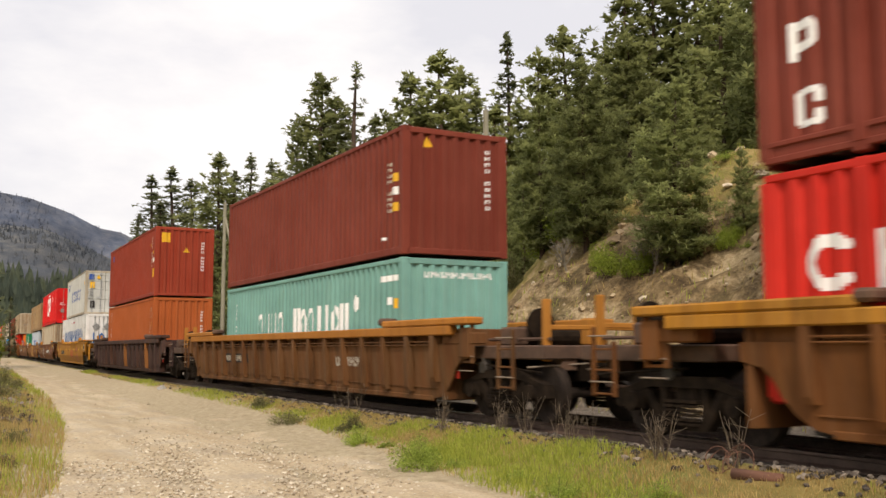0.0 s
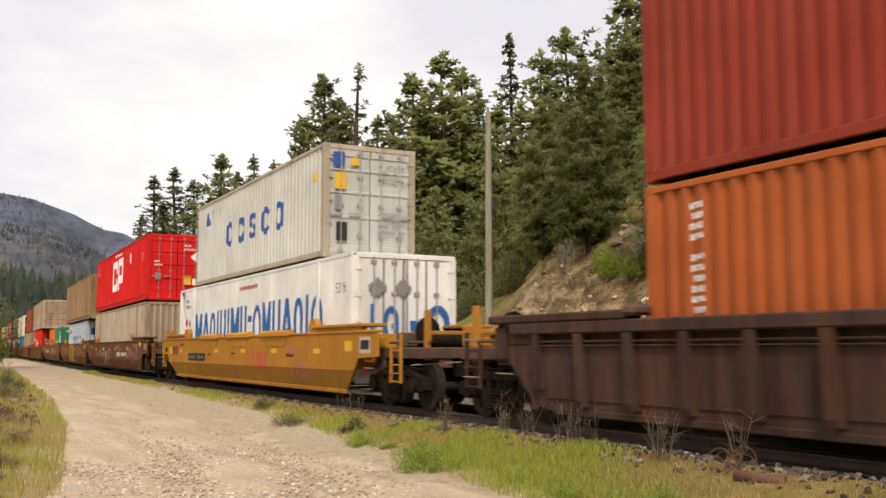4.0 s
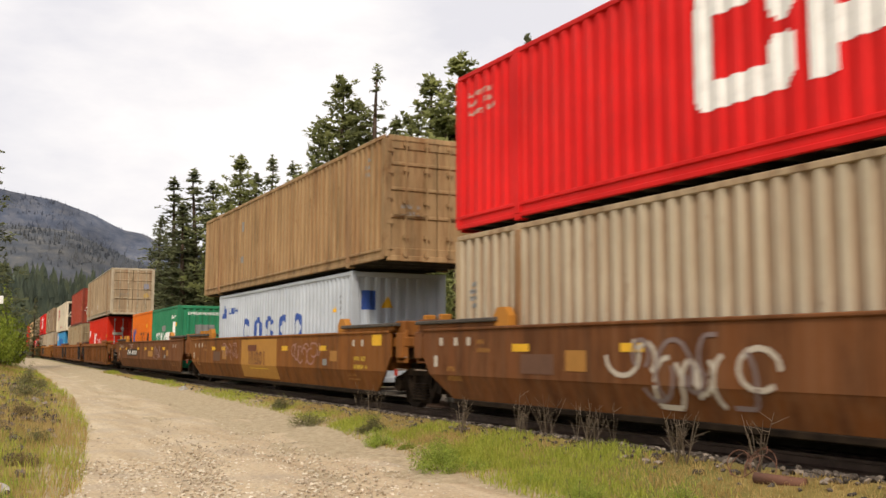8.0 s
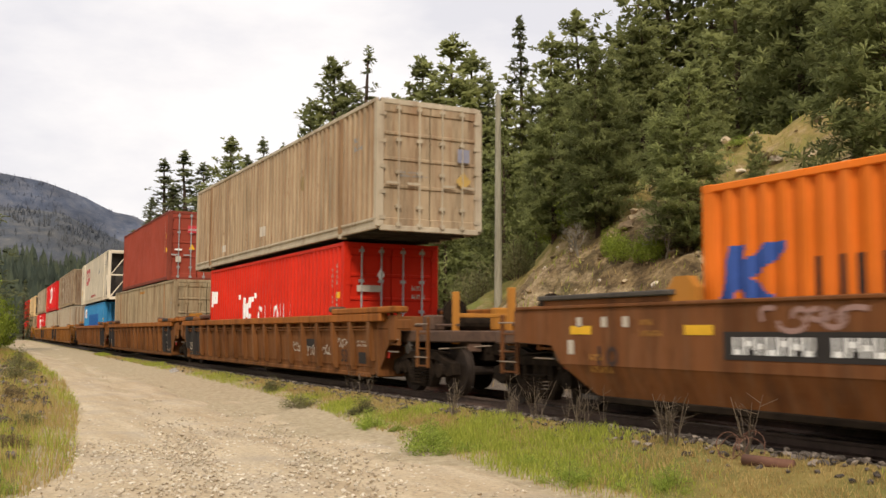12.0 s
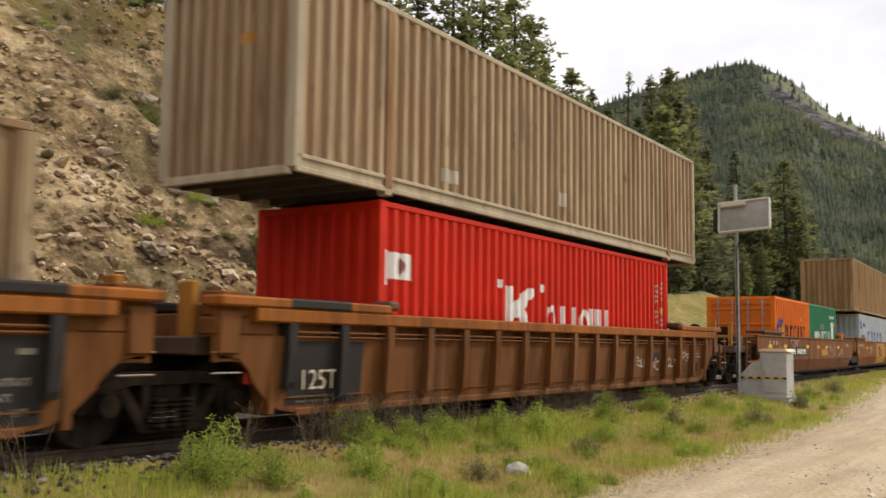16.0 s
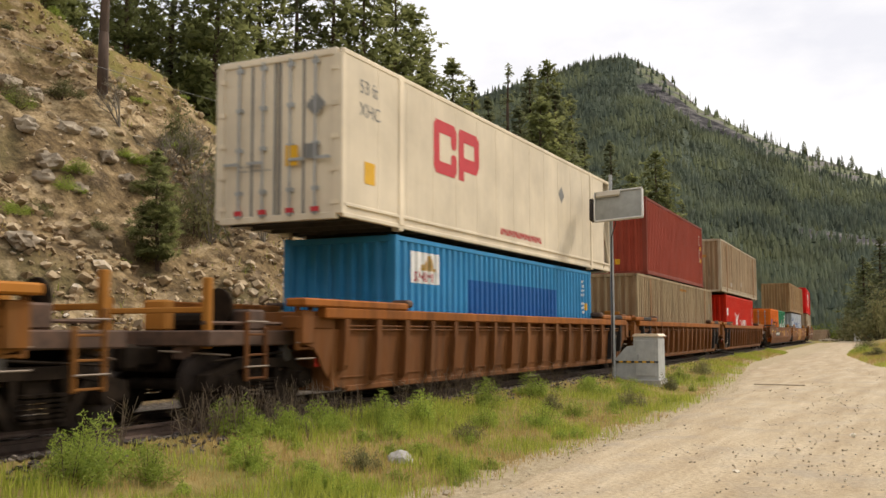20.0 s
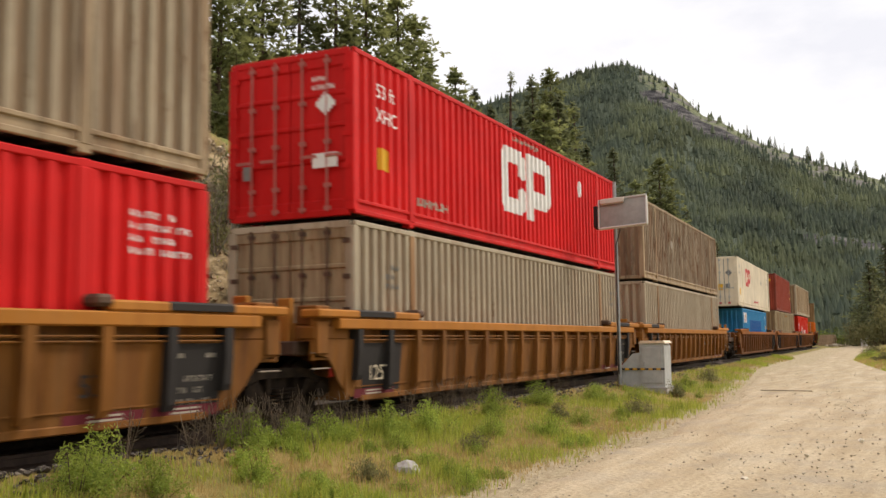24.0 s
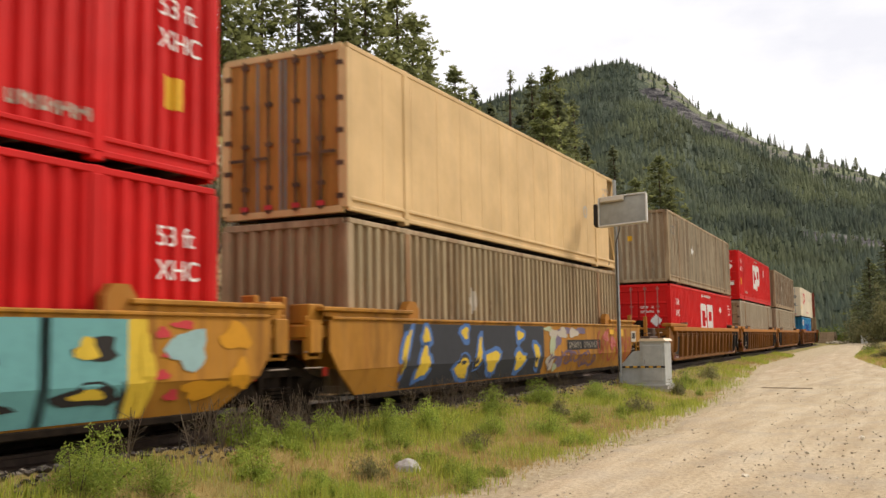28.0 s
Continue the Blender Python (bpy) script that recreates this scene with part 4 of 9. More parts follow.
def car_ends(root, paint_mat, lead_end, rear_end, low=0.26):
    """Platforms, steps, couplers and trucks at both ends of a well unit."""
    for e, last in ((1, lead_end), (-1, rear_end)):
        far = 11.1 if last else 9.5
        a, b = sorted((e * 8.5, e * far))
        part("end_platform", Shape().soft(a, b, -1.1, 1.1, 0.98, 1.2, 0.02), RUST, root)
        a, b = sorted((e * 8.42, e * 8.52))
        part("bulkhead", Shape().soft(a, b, -1.4, 1.4, low, 1.5), paint_mat, root)
        a, b = sorted((e * 8.5, e * (far - 0.1)))
        part("centre_sill", Shape().soft(a, b, -0.32, 0.32, 0.62, 0.99, 0.03), GRIME, root)
        for s in (-1, 1):
            y0, y1 = sorted((s * 1.1, s * 1.42))
            a, b = sorted((e * 8.5, e * 9.45))
            part("end_beam", Shape().soft(a, b, y0, y1, 1.22, 1.42, 0.02), paint_mat, root)
            g = Shape()
            for x in (e * 9.05, e * 9.4):
                g.soft(x - 0.035, x + 0.035, s * 1.36 - 0.035, s * 1.36 + 0.035, 0.9, 1.56)
            for z in (0.93, 1.14, 1.48):
                g.soft(min(e * 9.05, e * 9.4), max(e * 9.05, e * 9.4), s * 1.36 - 0.02, s * 1.36 + 0.02, z - 0.02, z + 0.02, 0.006)
            part("ladder", g, paint_mat, root)
            part("reflector", Shape().soft(e * 8.78 - 0.07, e * 8.78 + 0.07, s * 1.30 - 0.01, s * 1.30 + 0.01, 0.64, 0.78, 0.004), REFLECTOR, root, "small red reflector")
            part("corner_plate", Shape().soft(min(e * 9.1, e * 9.42), max(e * 9.1, e * 9.42), min(s * 1.34, s * 1.46), max(s * 1.34, s * 1.46), 1.0, 1.5, 0.015), paint_mat, root)
            for z in (0.78, 1.02):
                part("grab_iron", Shape().tube((e * 9.02, s * 1.40, z), (e * 9.48, s * 1.40, z), 0.013, n=6), GRAB, root)
            if not last:
                a, b = sorted((e * 8.95, e * 9.36))
                part("step_box", Shape().soft(a, b, min(s * 1.02, s * 1.40), max(s * 1.02, s * 1.40), 1.44, 1.74, 0.02), paint_mat, root)
                part("buffer_post", Shape().soft(e * 9.34 - 0.06, e * 9.34 + 0.06, min(s * 0.7, s * 0.95), max(s * 0.7, s * 0.95), 1.18, 1.86, 0.02), POST_ORANGE, root)
        if last:
            a, b = sorted((e * 10.9, e * 11.75))
            part("coupler", Shape().soft(a, b, -0.16, 0.16, 0.72, 0.98, 0.03).soft(e * 11.6 - 0.16, e * 11.6 + 0.16, -0.24, 0.24, 0.66, 1.02, 0.05), GRIME, root)
            p = Shape()
            for s in (-0.9, 0.9):
                p.soft(e * 10.9 - 0.05, e * 10.9 + 0.05, s - 0.06, s + 0.06, 0.95, 1.92 if s < 0 else 1.68)
            p.soft(e * 10.9 - 0.03, e * 10.9 + 0.03, -0.9, 0.9, 1.44, 1.52)
            part("end_post", p, POST_ORANGE, root, "orange end post")
            for s in (-1.3, 1.3):
                for x, top in ((10.55, 1.45), (10.12, 1.24)):
                    part("ladder_rail", Shape().soft(e * x - 0.03, e * x + 0.03, s - 0.03, s + 0.03, 0.5, top), paint_mat, root)
                for z in (0.54, 0.86, 1.14):
                    part("rung", Shape().soft(min(e * 10.12, e * 10.55), max(e * 10.12, e * 10.55), s - 0.015, s + 0.015, z - 0.015, z + 0.015, 0.006), paint_mat, root)
            for s in (-1, 1):
                for z in (1.32, 0.70):
                    part("grab_iron", Shape().tube((e * 10.1, s * 1.34, z), (e * 10.6, s * 1.34, z), 0.013, n=6), GRAB, root)
                part("cut_lever", Shape().tube((e * 10.8, s * 1.2, 0.86), (e * 11.15, s * 0.3, 0.92), 0.014, n=6), GRAB, root)
                part("draft_lug", Shape().soft(min(e * 10.7, e * 11.05), max(e * 10.7, e * 11.05), min(s * 0.42, s * 0.72), max(s * 0.42, s * 0.72), 0.8, 1.0, 0.02), RUST, root)
            part("valve", Shape().tube((e * 9.3, -1.12, 0.84), (e * 9.3, -0.96, 0.84), 0.1, n=12).soft(e * 9.3 - 0.05, e * 9.3 + 0.05, -1.1, -0.95, 0.84, 1.0, 0.01), UNDER, root)
            part("brake_pipe", Shape().tube((e * 9.0, -1.08, 0.9), (e * 10.9, -1.02, 0.78), 0.02, n=6), GRIME, root)
            part("brake_rod", Shape().tube((e * 9.2, -0.9, 1.3), (e * 11.0, -0.9, 1.3), 0.03, n=6), RUST, root)
            part("brake_rod", Shape().tube((e * 9.2, -1.0, 0.62), (e * 11.0, -0.7, 0.62), 0.025, n=6), RUST, root)
            part("air_hose", Shape().tube((e * 10.9, 0.5, 0.7), (e * 11.6, 0.45, 0.35), 0.035, n=6), BLACK, root)
            part("valve_box", Shape().soft(e * 9.9 - 0.2, e * 9.9 + 0.2, -1.0, -0.7, 1.2, 1.5, 0.03), RUST, root)
            part("brake_housing", Shape().soft(e * 10.4 - 0.12, e * 10.4 + 0.12, 0.2, 0.6, 1.2, 1.65, 0.03), POST_ORANGE, root)
            part("brake_wheel", Shape().tube((e * 10.2, -0.55, 1.55), (e * 10.26, -0.55, 1.55), 0.26, n=16).tube((e * 10.2, -0.55, 1.2), (e * 10.2, -0.55, 1.55), 0.04), GRIME, root)
            part("air_tank", Shape().tube((e * 9.6, -0.55, 1.36), (e * 9.6, 0.75, 1.36), 0.17, n=14), GRIME, root)
    truck(root, -9.87 if rear_end else -9.78)
    if lead_end:
        truck(root, 9.87)


def lean_in(z):
    """How far the lower side of a ribbed car leans under its top chord."""
    return max(0.0, 0.075 * (1.22 - z) / 0.96)


def ribbed_car(label, mat, cap_mat, lead_end, rear_end, dark_ribs=(), accents=0):
    root = tagged(new("well_car"), label, "well car", "cars of the train")
    side = [(-7.95, 0.26), (7.95, 0.26), (8.3, 0.31), (8.55, 0.44), (8.75, 0.62), (8.88, 0.80), (9.05, 0.94), (9.4, 1.0), (9.4, 1.22), (-9.4, 1.22), (-9.4, 1.0), (-9.05, 0.94), (-8.88, 0.80), (-8.75, 0.62), (-8.55, 0.44), (-8.3, 0.31)]
    for s in (-1, 1):
        y0, y1 = sorted((s * 1.43, s * 1.40))
        sh = Shape().prism(side, y0, y1)
        sh.v = [(x, y - s * lean_in(z), z) for x, y, z in sh.v]
        part("side_sheet", sh, mat, root)
        y0, y1 = sorted((s * 1.34, s * 1.31))
        part("upper_web", Shape().box(-9.3, 9.3, y0, y1, 1.18, 1.40), mat, root)
        y0, y1 = sorted((s * (1.45 - lean_in(0.46)), s * (1.40 - lean_in(0.46))))
        part("weld_seam", Shape().box(-8.2, 8.2, y0, y1, 0.450, 0.468), mat, root)
        y0, y1 = sorted((s * 1.54, s * 1.36))
        part("top_chord", Shape().soft(-8.9, 8.9, y0, y1, 1.38, 1.55, 0.02), cap_mat, root)
        y0, y1 = sorted((s * 1.375, s * 1.28))
        part("bottom_sill", Shape().soft(-8.0, 8.0, y0, y1, 0.22, 0.32, 0.015), mat, root)
        for e in (-1, 1):
            y0, y1 = sorted((s * 1.55, s * 1.2))
            a, b = sorted((e * 6.2, e * 9.5))
            part("end_cover", Shape().soft(a, b, y0, y1, 1.552, 1.68, 0.025), cap_mat, root)
            a, b = sorted((e * 6.0, e * 6.25))
            part("guide_lug", Shape().soft(a, b, y0, y1, 1.6, 1.74, 0.04), RUST, root)
        y = s * 1.47
        part("pipe", Shape().tube((-8.2, y, 1.27), (8.2, y, 1.27), 0.017, n=6).tube((-8.2, y, 1.21), (8.2, y, 1.21), 0.014, n=6), mat, root)
        for i in range(17):
            x = -8.24 + i * 1.03
            lower = 0.30 if abs(x) < 8 else 0.5
            o = [(-1.33, lower + 0.07), (-1.47, lower + 0.07), (-1.50, lower + 0.15), (-1.53, 1.0), (-1.53, 1.38), (-1.33, 1.38)]
            r = Shape()
            r.prism([(a * -s, b) for a, b in o], x - 0.075, x + 0.075)
            r.v = [(p[1], -p[0], p[2]) for p in r.v]
            rm = RUST_RIB if accents and i in (9, 14) else (BLACK if i in dark_ribs else mat)
            part("rib", r, rm, root)
    for e in (-1, 1):
        if (15 if e > 0 else 1) in dark_ribs:
            for s in (-1, 1):
                y0, y1 = sorted((s * 1.555, s * 1.19))
                part("dark_band", Shape().soft(e * 7.72 - 0.62, e * 7.72 + 0.62, y0, y1, 1.556, 1.686, 0.026), BLACK, root)
    fl = Shape().box(-8.4, 8.4, -1.27, -1.0, 0.24, 0.30).box(-8.4, 8.4, 1.0, 1.27, 0.24, 0.30)
    for i in range(9):
        fl.box(-8.2 + i * 2.05 - 0.1, -8.2 + i * 2.05 + 0.1, -1.27, 1.27, 0.24, 0.30)
    part("well_floor", fl, UNDER, root)
    car_ends(root, mat, lead_end, rear_end)
    return root


def smooth_car(label, mat, low_shade_mat, lead_end, rear_end, hood=False, covers=()):
    root = tagged(new("well_car"), label, "well car", "cars of the train")
    for s in (-1, 1):
        up = Shape()
        y0, y1 = sorted((s * 1.50, s * 1.46))
        hi, ri = (9.9 if lead_end else 8.95), (9.9 if rear_end else 8.95)
        up.prism([(-8.7, 0.72), (8.7, 0.72), (8.9, 0.98), (hi, 1.02), (hi, 1.5), (-ri, 1.5), (-ri, 1.02), (-8.9, 0.98)], y0, y1)
        part("side_panel", up, mat, root)
        # folded-under panel: a darker copy of the side paint holds its downward-facing shade
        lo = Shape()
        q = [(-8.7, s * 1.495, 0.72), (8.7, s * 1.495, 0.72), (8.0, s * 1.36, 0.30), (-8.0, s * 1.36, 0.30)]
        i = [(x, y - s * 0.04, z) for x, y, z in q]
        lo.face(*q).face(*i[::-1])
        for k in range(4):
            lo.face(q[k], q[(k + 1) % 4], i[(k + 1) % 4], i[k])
        part("lower_panel", lo, low_shade_mat, root)
        y0, y1 = sorted((s * 1.38, s * 1.3))
        part("bottom_sill", Shape().soft(-8.0, 8.0, y0, y1, 0.21, 0.305, 0.015), low_shade_mat if covers else GRIME, root)
        y0, y1 = sorted((s * 1.53, s * 1.34))
        part("top_flange", Shape().soft(-ri + 0.05, hi - 0.05, y0, y1, 1.50, 1.555, 0.015), mat, root)
        y = s * 1.42
        for e in (-1, 1):
            part("guide_lug", Shape().prism([(e * 6.2 - 0.24, 1.553), (e * 6.2 - 0.24, 1.72), (e * 6.2 - 0.12, 1.86), (e * 6.2 + 0.12, 1.86), (e * 6.2 + 0.24, 1.72), (e * 6.2 + 0.24, 1.553)], y - 0.07, y + 0.07), POST_ORANGE, root)
            if hood:
                a, b = sorted((e * 6.3, e * 9.2))
                yh0, yh1 = sorted((s * 1.56, s * 0.95))
                part("end_hood", Shape().soft(a, b, yh0, yh1, 1.63, 1.70, 0.015), UNDER if mat in (DTTX_CAR, OLD_DTTX) else mat, root)
                part("hood_web", Shape().soft(a + 0.1, b - 0.1, min(s * 1.46, s * 1.5), max(s * 1.46, s * 1.5), 1.55, 1.632, 0.01), mat, root)
                continue
            g = Shape().tube((e * 6.4, y, 1.74), (e * 9.3, y, 1.74), 0.03, n=6)
            for x in (7.4, 8.4, 9.2):
                g.tube((e * x, y, 1.5), (e * x, y, 1.74), 0.025, n=6)
            part("handrail", g, RUST, root)
        for a, b in covers:   # rounded covers on the top flange, with a stiffening plate below
            c = Shape()
            prof = [(0.0, 1.50), (0.0, 1.59), (0.03, 1.635), (0.10, 1.65), (0.2, 1.65), (0.2, 1.50)]
            prof = [(s * (1.575 - u), z) for u, z in prof]
            c.face(*[(a, y, z) for y, z in prof]).face(*[(b, y, z) for y, z in prof[::-1]])
            for k in range(6):
                (y0, z0), (y1, z1) = prof[k], prof[(k + 1) % 6]
                c.face((a, y0, z0), (b, y0, z0), (b, y1, z1), (a, y1, z1))
            part("flange_cover", c, COVER_ORANGE, root, "brighter orange flange cover")
            y0, y1 = sorted((s * 1.502, s * 1.514))
            part("stiffener_plate", Shape().prism([(a + 0.3, 1.24), (b - 0.3, 1.24), (b, 1.49), (a, 1.49)], y0, y1), mat, root)
    fl = Shape().box(-8.4, 8.4, -1.35, -0.95, 0.24, 0.30).box(-8.4, 8.4, 0.95, 1.35, 0.24, 0.30)
    for i in range(9):
        fl.box(-8.2 + i * 2.05 - 0.1, -8.2 + i * 2.05 + 0.1, -1.35, 1.35, 0.24, 0.30)
    part("well_floor", fl, UNDER, root)
    car_ends(root, mat, lead_end, rear_end, 0.74)
    return root


def car_marks(root, marks, face=1.506):
    for mk, mat, x0, x1, z0, z1 in marks:
        s = Shape()
        for a, b, c, d in emblem(mk, x0, x1, z0, z1):
            for lo, hi in ((c, min(d, 0.72)), (max(c, 0.72), d)):
                if hi - lo < 0.005:
                    continue
                f = lambda z: -(face - lean_in(z) if face < 1.5 else face if z >= 0.72 else face - (0.72 - z) * 0.32)
                s.face((a, f(lo), lo), (b, f(lo), lo), (b, f(hi), hi), (a, f(hi), hi))
        ob = part("marking", s, mat, root)
        if mk != "block":
            ob["kind"] = "stuff"


def blobs(root, mat, cells, face=1.508):
    """Sprayed lettering that cannot be read: rounded blobs of paint (x, z, half width, half height, lean)."""
    s = Shape()
    for x, z, w, h, lean in cells:
        pts = []
        for i in range(14):
            a = math.tau * i / 14
            r = 1 + 0.22 * math.sin(3 * a + x * 5) + 0.1 * math.sin(5 * a + z * 9)
            zz = min(1.49, max(0.32, z + h * r * math.sin(a)))
            xx = x + w * r * math.cos(a) + lean * (zz - z)
            pts.append((xx, zz))
        for i in range(14):
            tri = [(x, z), pts[i], pts[(i + 1) % 14]]
            s.face(*[(px, -(face - lean_in(pz) if face < 1.5 else face if pz >= 0.72 else face - (0.72 - pz) * 0.32), pz) for px, pz in tri])
    tagged(part("spray_paint", s, mat, root), kind="stuff")


def scrawl(root, mat, x0, x1, z0, z1, seed, loops=9, face=1.509, wide=0.022):
    """Loose loops of faded spray paint, too blurred to be writing."""
    rng = random.Random(seed)
    f = lambda z: -(face - lean_in(z) if face < 1.5 else face if z >= 0.72 else face - (0.72 - z) * 0.32)
    s = Shape()
    for i in range(loops):
        cx, cz = x0 + (x1 - x0) * (i + 0.5 + rng.uniform(-0.3, 0.3)) / loops, (z0 + z1) / 2 + rng.uniform(-0.25, 0.25) * (z1 - z0)
        rx, rz = (x1 - x0) / loops * rng.uniform(0.4, 1.1), (z1 - z0) * rng.uniform(0.2, 0.5)
        a0, a1 = rng.uniform(0, 6.28), rng.uniform(2.5, 6.0)
        prev = None
        for k in range(11):
            a = a0 + a1 * k / 10
            x, z = cx + rx * math.cos(a), min(z1, max(z0, cz + rz * math.sin(a)))
            if prev:
                px, pz = prev
                n = math.hypot(x - px, z - pz) or 1
                ox, oz = (z - pz) / n * wide, -(x - px) / n * wide
                q = [(px + ox, pz + oz), (x + ox, z + oz), (x - ox, z - oz), (px - ox, pz - oz)]
                s.face(*[(u, f(v), v) for u, v in q])
            prev = (x, z)
    tagged(part("spray_paint", s, mat, root), kind="stuff")


RIDERS = []   # thing, place on the track at 14 s, height


def aboard(ob, s0, z):
    RIDERS.append((ob, s0, z))
    return ob


RAIL_TOP = 0.45
BROWN_CAR = paint((0.165, 0.058, 0.0125), 0.55, 0.65, 0.4)
OLD_BROWN_CAR = paint((0.115, 0.047, 0.013), 0.7, 0.65, 0.5)
OCHRE_CAR = paint((0.225, 0.084, 0.012), 0.55, 0.6, 0.42)
OCHRE_CAP = paint((0.41, 0.155, 0.022), 0.35, 0.6)
RUST_CAP = paint((0.31, 0.098, 0.014), 0.5, 0.65)
DARK_CAR = paint((0.05, 0.026, 0.022), 0.5, 0.7)
GOLD_CAR = paint((0.43, 0.18, 0.014), 0.3, 0.5, 0.3)
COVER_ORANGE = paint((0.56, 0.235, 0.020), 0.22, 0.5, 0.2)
# lower-panel paints: the side colour darkened for the shade below the fold
GOLD_LOW_SHADE = paint((0.36, 0.15, 0.012), 0.35, 0.5, 0.35)
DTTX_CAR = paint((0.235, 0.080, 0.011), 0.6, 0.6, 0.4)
DTTX_LOW_SHADE = paint((0.19, 0.063, 0.008), 0.6, 0.65, 0.4)
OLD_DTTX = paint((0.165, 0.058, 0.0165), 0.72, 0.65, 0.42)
OLD_DTTX_LOW_SHADE = paint((0.15, 0.050, 0.011), 0.65, 0.65, 0.42)
YEL_CAR = paint((0.44, 0.19, 0.02), 0.5, 0.55, 0.38)

TAN = paint((0.41, 0.305, 0.19), 0.6, 0.6, 0.6)
TAN_PALE = paint((0.45, 0.38, 0.275), 0.4, 0.6, 0.5)
RUSTY_POST = paint((0.36, 0.21, 0.105), 0.55, 0.7)
GREY_TAN = paint((0.34, 0.28, 0.20), 0.6, 0.65, 0.55)
TAN_BROWN = paint((0.35, 0.225, 0.11), 0.6, 0.65, 0.5)
OLIVE_TAN = paint((0.385, 0.30, 0.18), 0.55, 0.65, 0.55)
MAROON = paint((0.185, 0.034, 0.019), 0.2, 0.55, 0.12)
RED_BROWN = paint((0.28, 0.036, 0.015), 0.15, 0.5)
ORANGE_BROWN = paint((0.40, 0.092, 0.02), 0.15, 0.5)
SIGNAL_RED = paint((0.62, 0.010, 0.010), 0.02, 0.5, 0.08)
K_RED = paint((0.60, 0.022, 0.006), 0.08, 0.45, 0.08)
C_RED = paint((0.56, 0.022, 0.012), 0.02, 0.4, 0.12)
TEAL_BOX = paint((0.17, 0.36, 0.31), 0.1, 0.5, 0.25)
SILVER = paint((0.53, 0.53, 0.49), 0.22, 0.55, 0.3)
PALE_BLUE = paint((0.46, 0.51, 0.56), 0.05, 0.5, 0.2)
TRAILER_WHITE = paint((0.77, 0.76, 0.73), 0.0, 0.45, 0.1)
CREAM_BOX = paint((0.76, 0.66, 0.50), 0.05, 0.5, 0.2)
YELLOW_CREAM = paint((0.68, 0.46, 0.225), 0.12, 0.5, 0.25)
RUSTY_DOOR = paint((0.42, 0.19, 0.04), 0.5, 0.65)
SKY_BLUE = paint((0.025, 0.25, 0.50), 0.08, 0.5, 0.2)
GREEN_BOX = paint((0.015, 0.20, 0.095), 0.08, 0.5, 0.2)
ORANGE_BOX = paint((0.72, 0.16, 0.012), 0.08, 0.5, 0.2)

# place of each unit's middle along the track at 14 s, and the height of the lower container's top
UNIT = {0: (150.44, 3.55), 1: (127.34, 3.40), 2: (104.23, 3.73), 3: (80.63, 3.75), 4: (57.75, 3.67), 5: (38.41, 3.43), 6: (19.06, 3.43), 7: (-4.64, 3.70),
        8: (-24.38, 3.69), 9: (-44.13, 3.40), 10: (-67.77, 3.68), 11: (-87.61, 3.66), 12: (-107.34, 3.72), 13: (-131.73, 3.66), 14: (-151.08, 3.67)}
GAP = 0.055
L48 = 14.63
L40, L53, W40, W53, HC, STD = 12.19, 16.15, 2.44, 2.59, 2.90, 2.59


def load(u, level, box, H, dx=0.0):
    s, top = UNIT[u]
    aboard(box, s + dx, top - H if level == "low" else top + GAP)
    return box


def shift(marks, dz):
    """Marks given in heights over the rail, brought to the container's own base."""
    return [(k, m, a, b, c + dz, d + dz) for k, m, a, b, c, d in marks]


def low_dz(u, H):
    return RAIL_TOP - (UNIT[u][1] - H)


def top_dz(u):
    return RAIL_TOP - (UNIT[u][1] + GAP)


def codes(x=5.4, top=2.5):
    """Rows of small painted codes at the end of a side."""
    return [("column", PALE, x, x + 0.12, top - 1.2, top)]


def worn_labels():
    """Small faded plates and stencil patches near the ends of the brown cars."""
    ochre = mark("worn_ochre", (0.36, 0.17, 0.04))
    out = [("block", PALE, x, x + 0.13, 1.24, 1.38) for x in (-8.3, -7.75, -7.3, 6.9, 7.4)]
    out += [("block", PALE, -8.5, -8.36, 0.86, 1.06), ("lines", ochre, -6.95, -6.5, 1.12, 1.4), ("lines", ochre, -8.0, -7.4, 0.62, 0.95), ("block", ochre, -4.4, -3.9, 0.86, 1.16), ("lines", ochre, 6.6, 7.3, 0.5, 0.68), ("block", ochre, 5.5, 5.95, 0.9, 1.14), ("block", mark("primer_patch", (0.13, 0.065, 0.04)), -5.6, -4.7, 0.8, 1.1), ("block", GREY, 5.0, 5.3, 0.8, 0.95)]
    return out


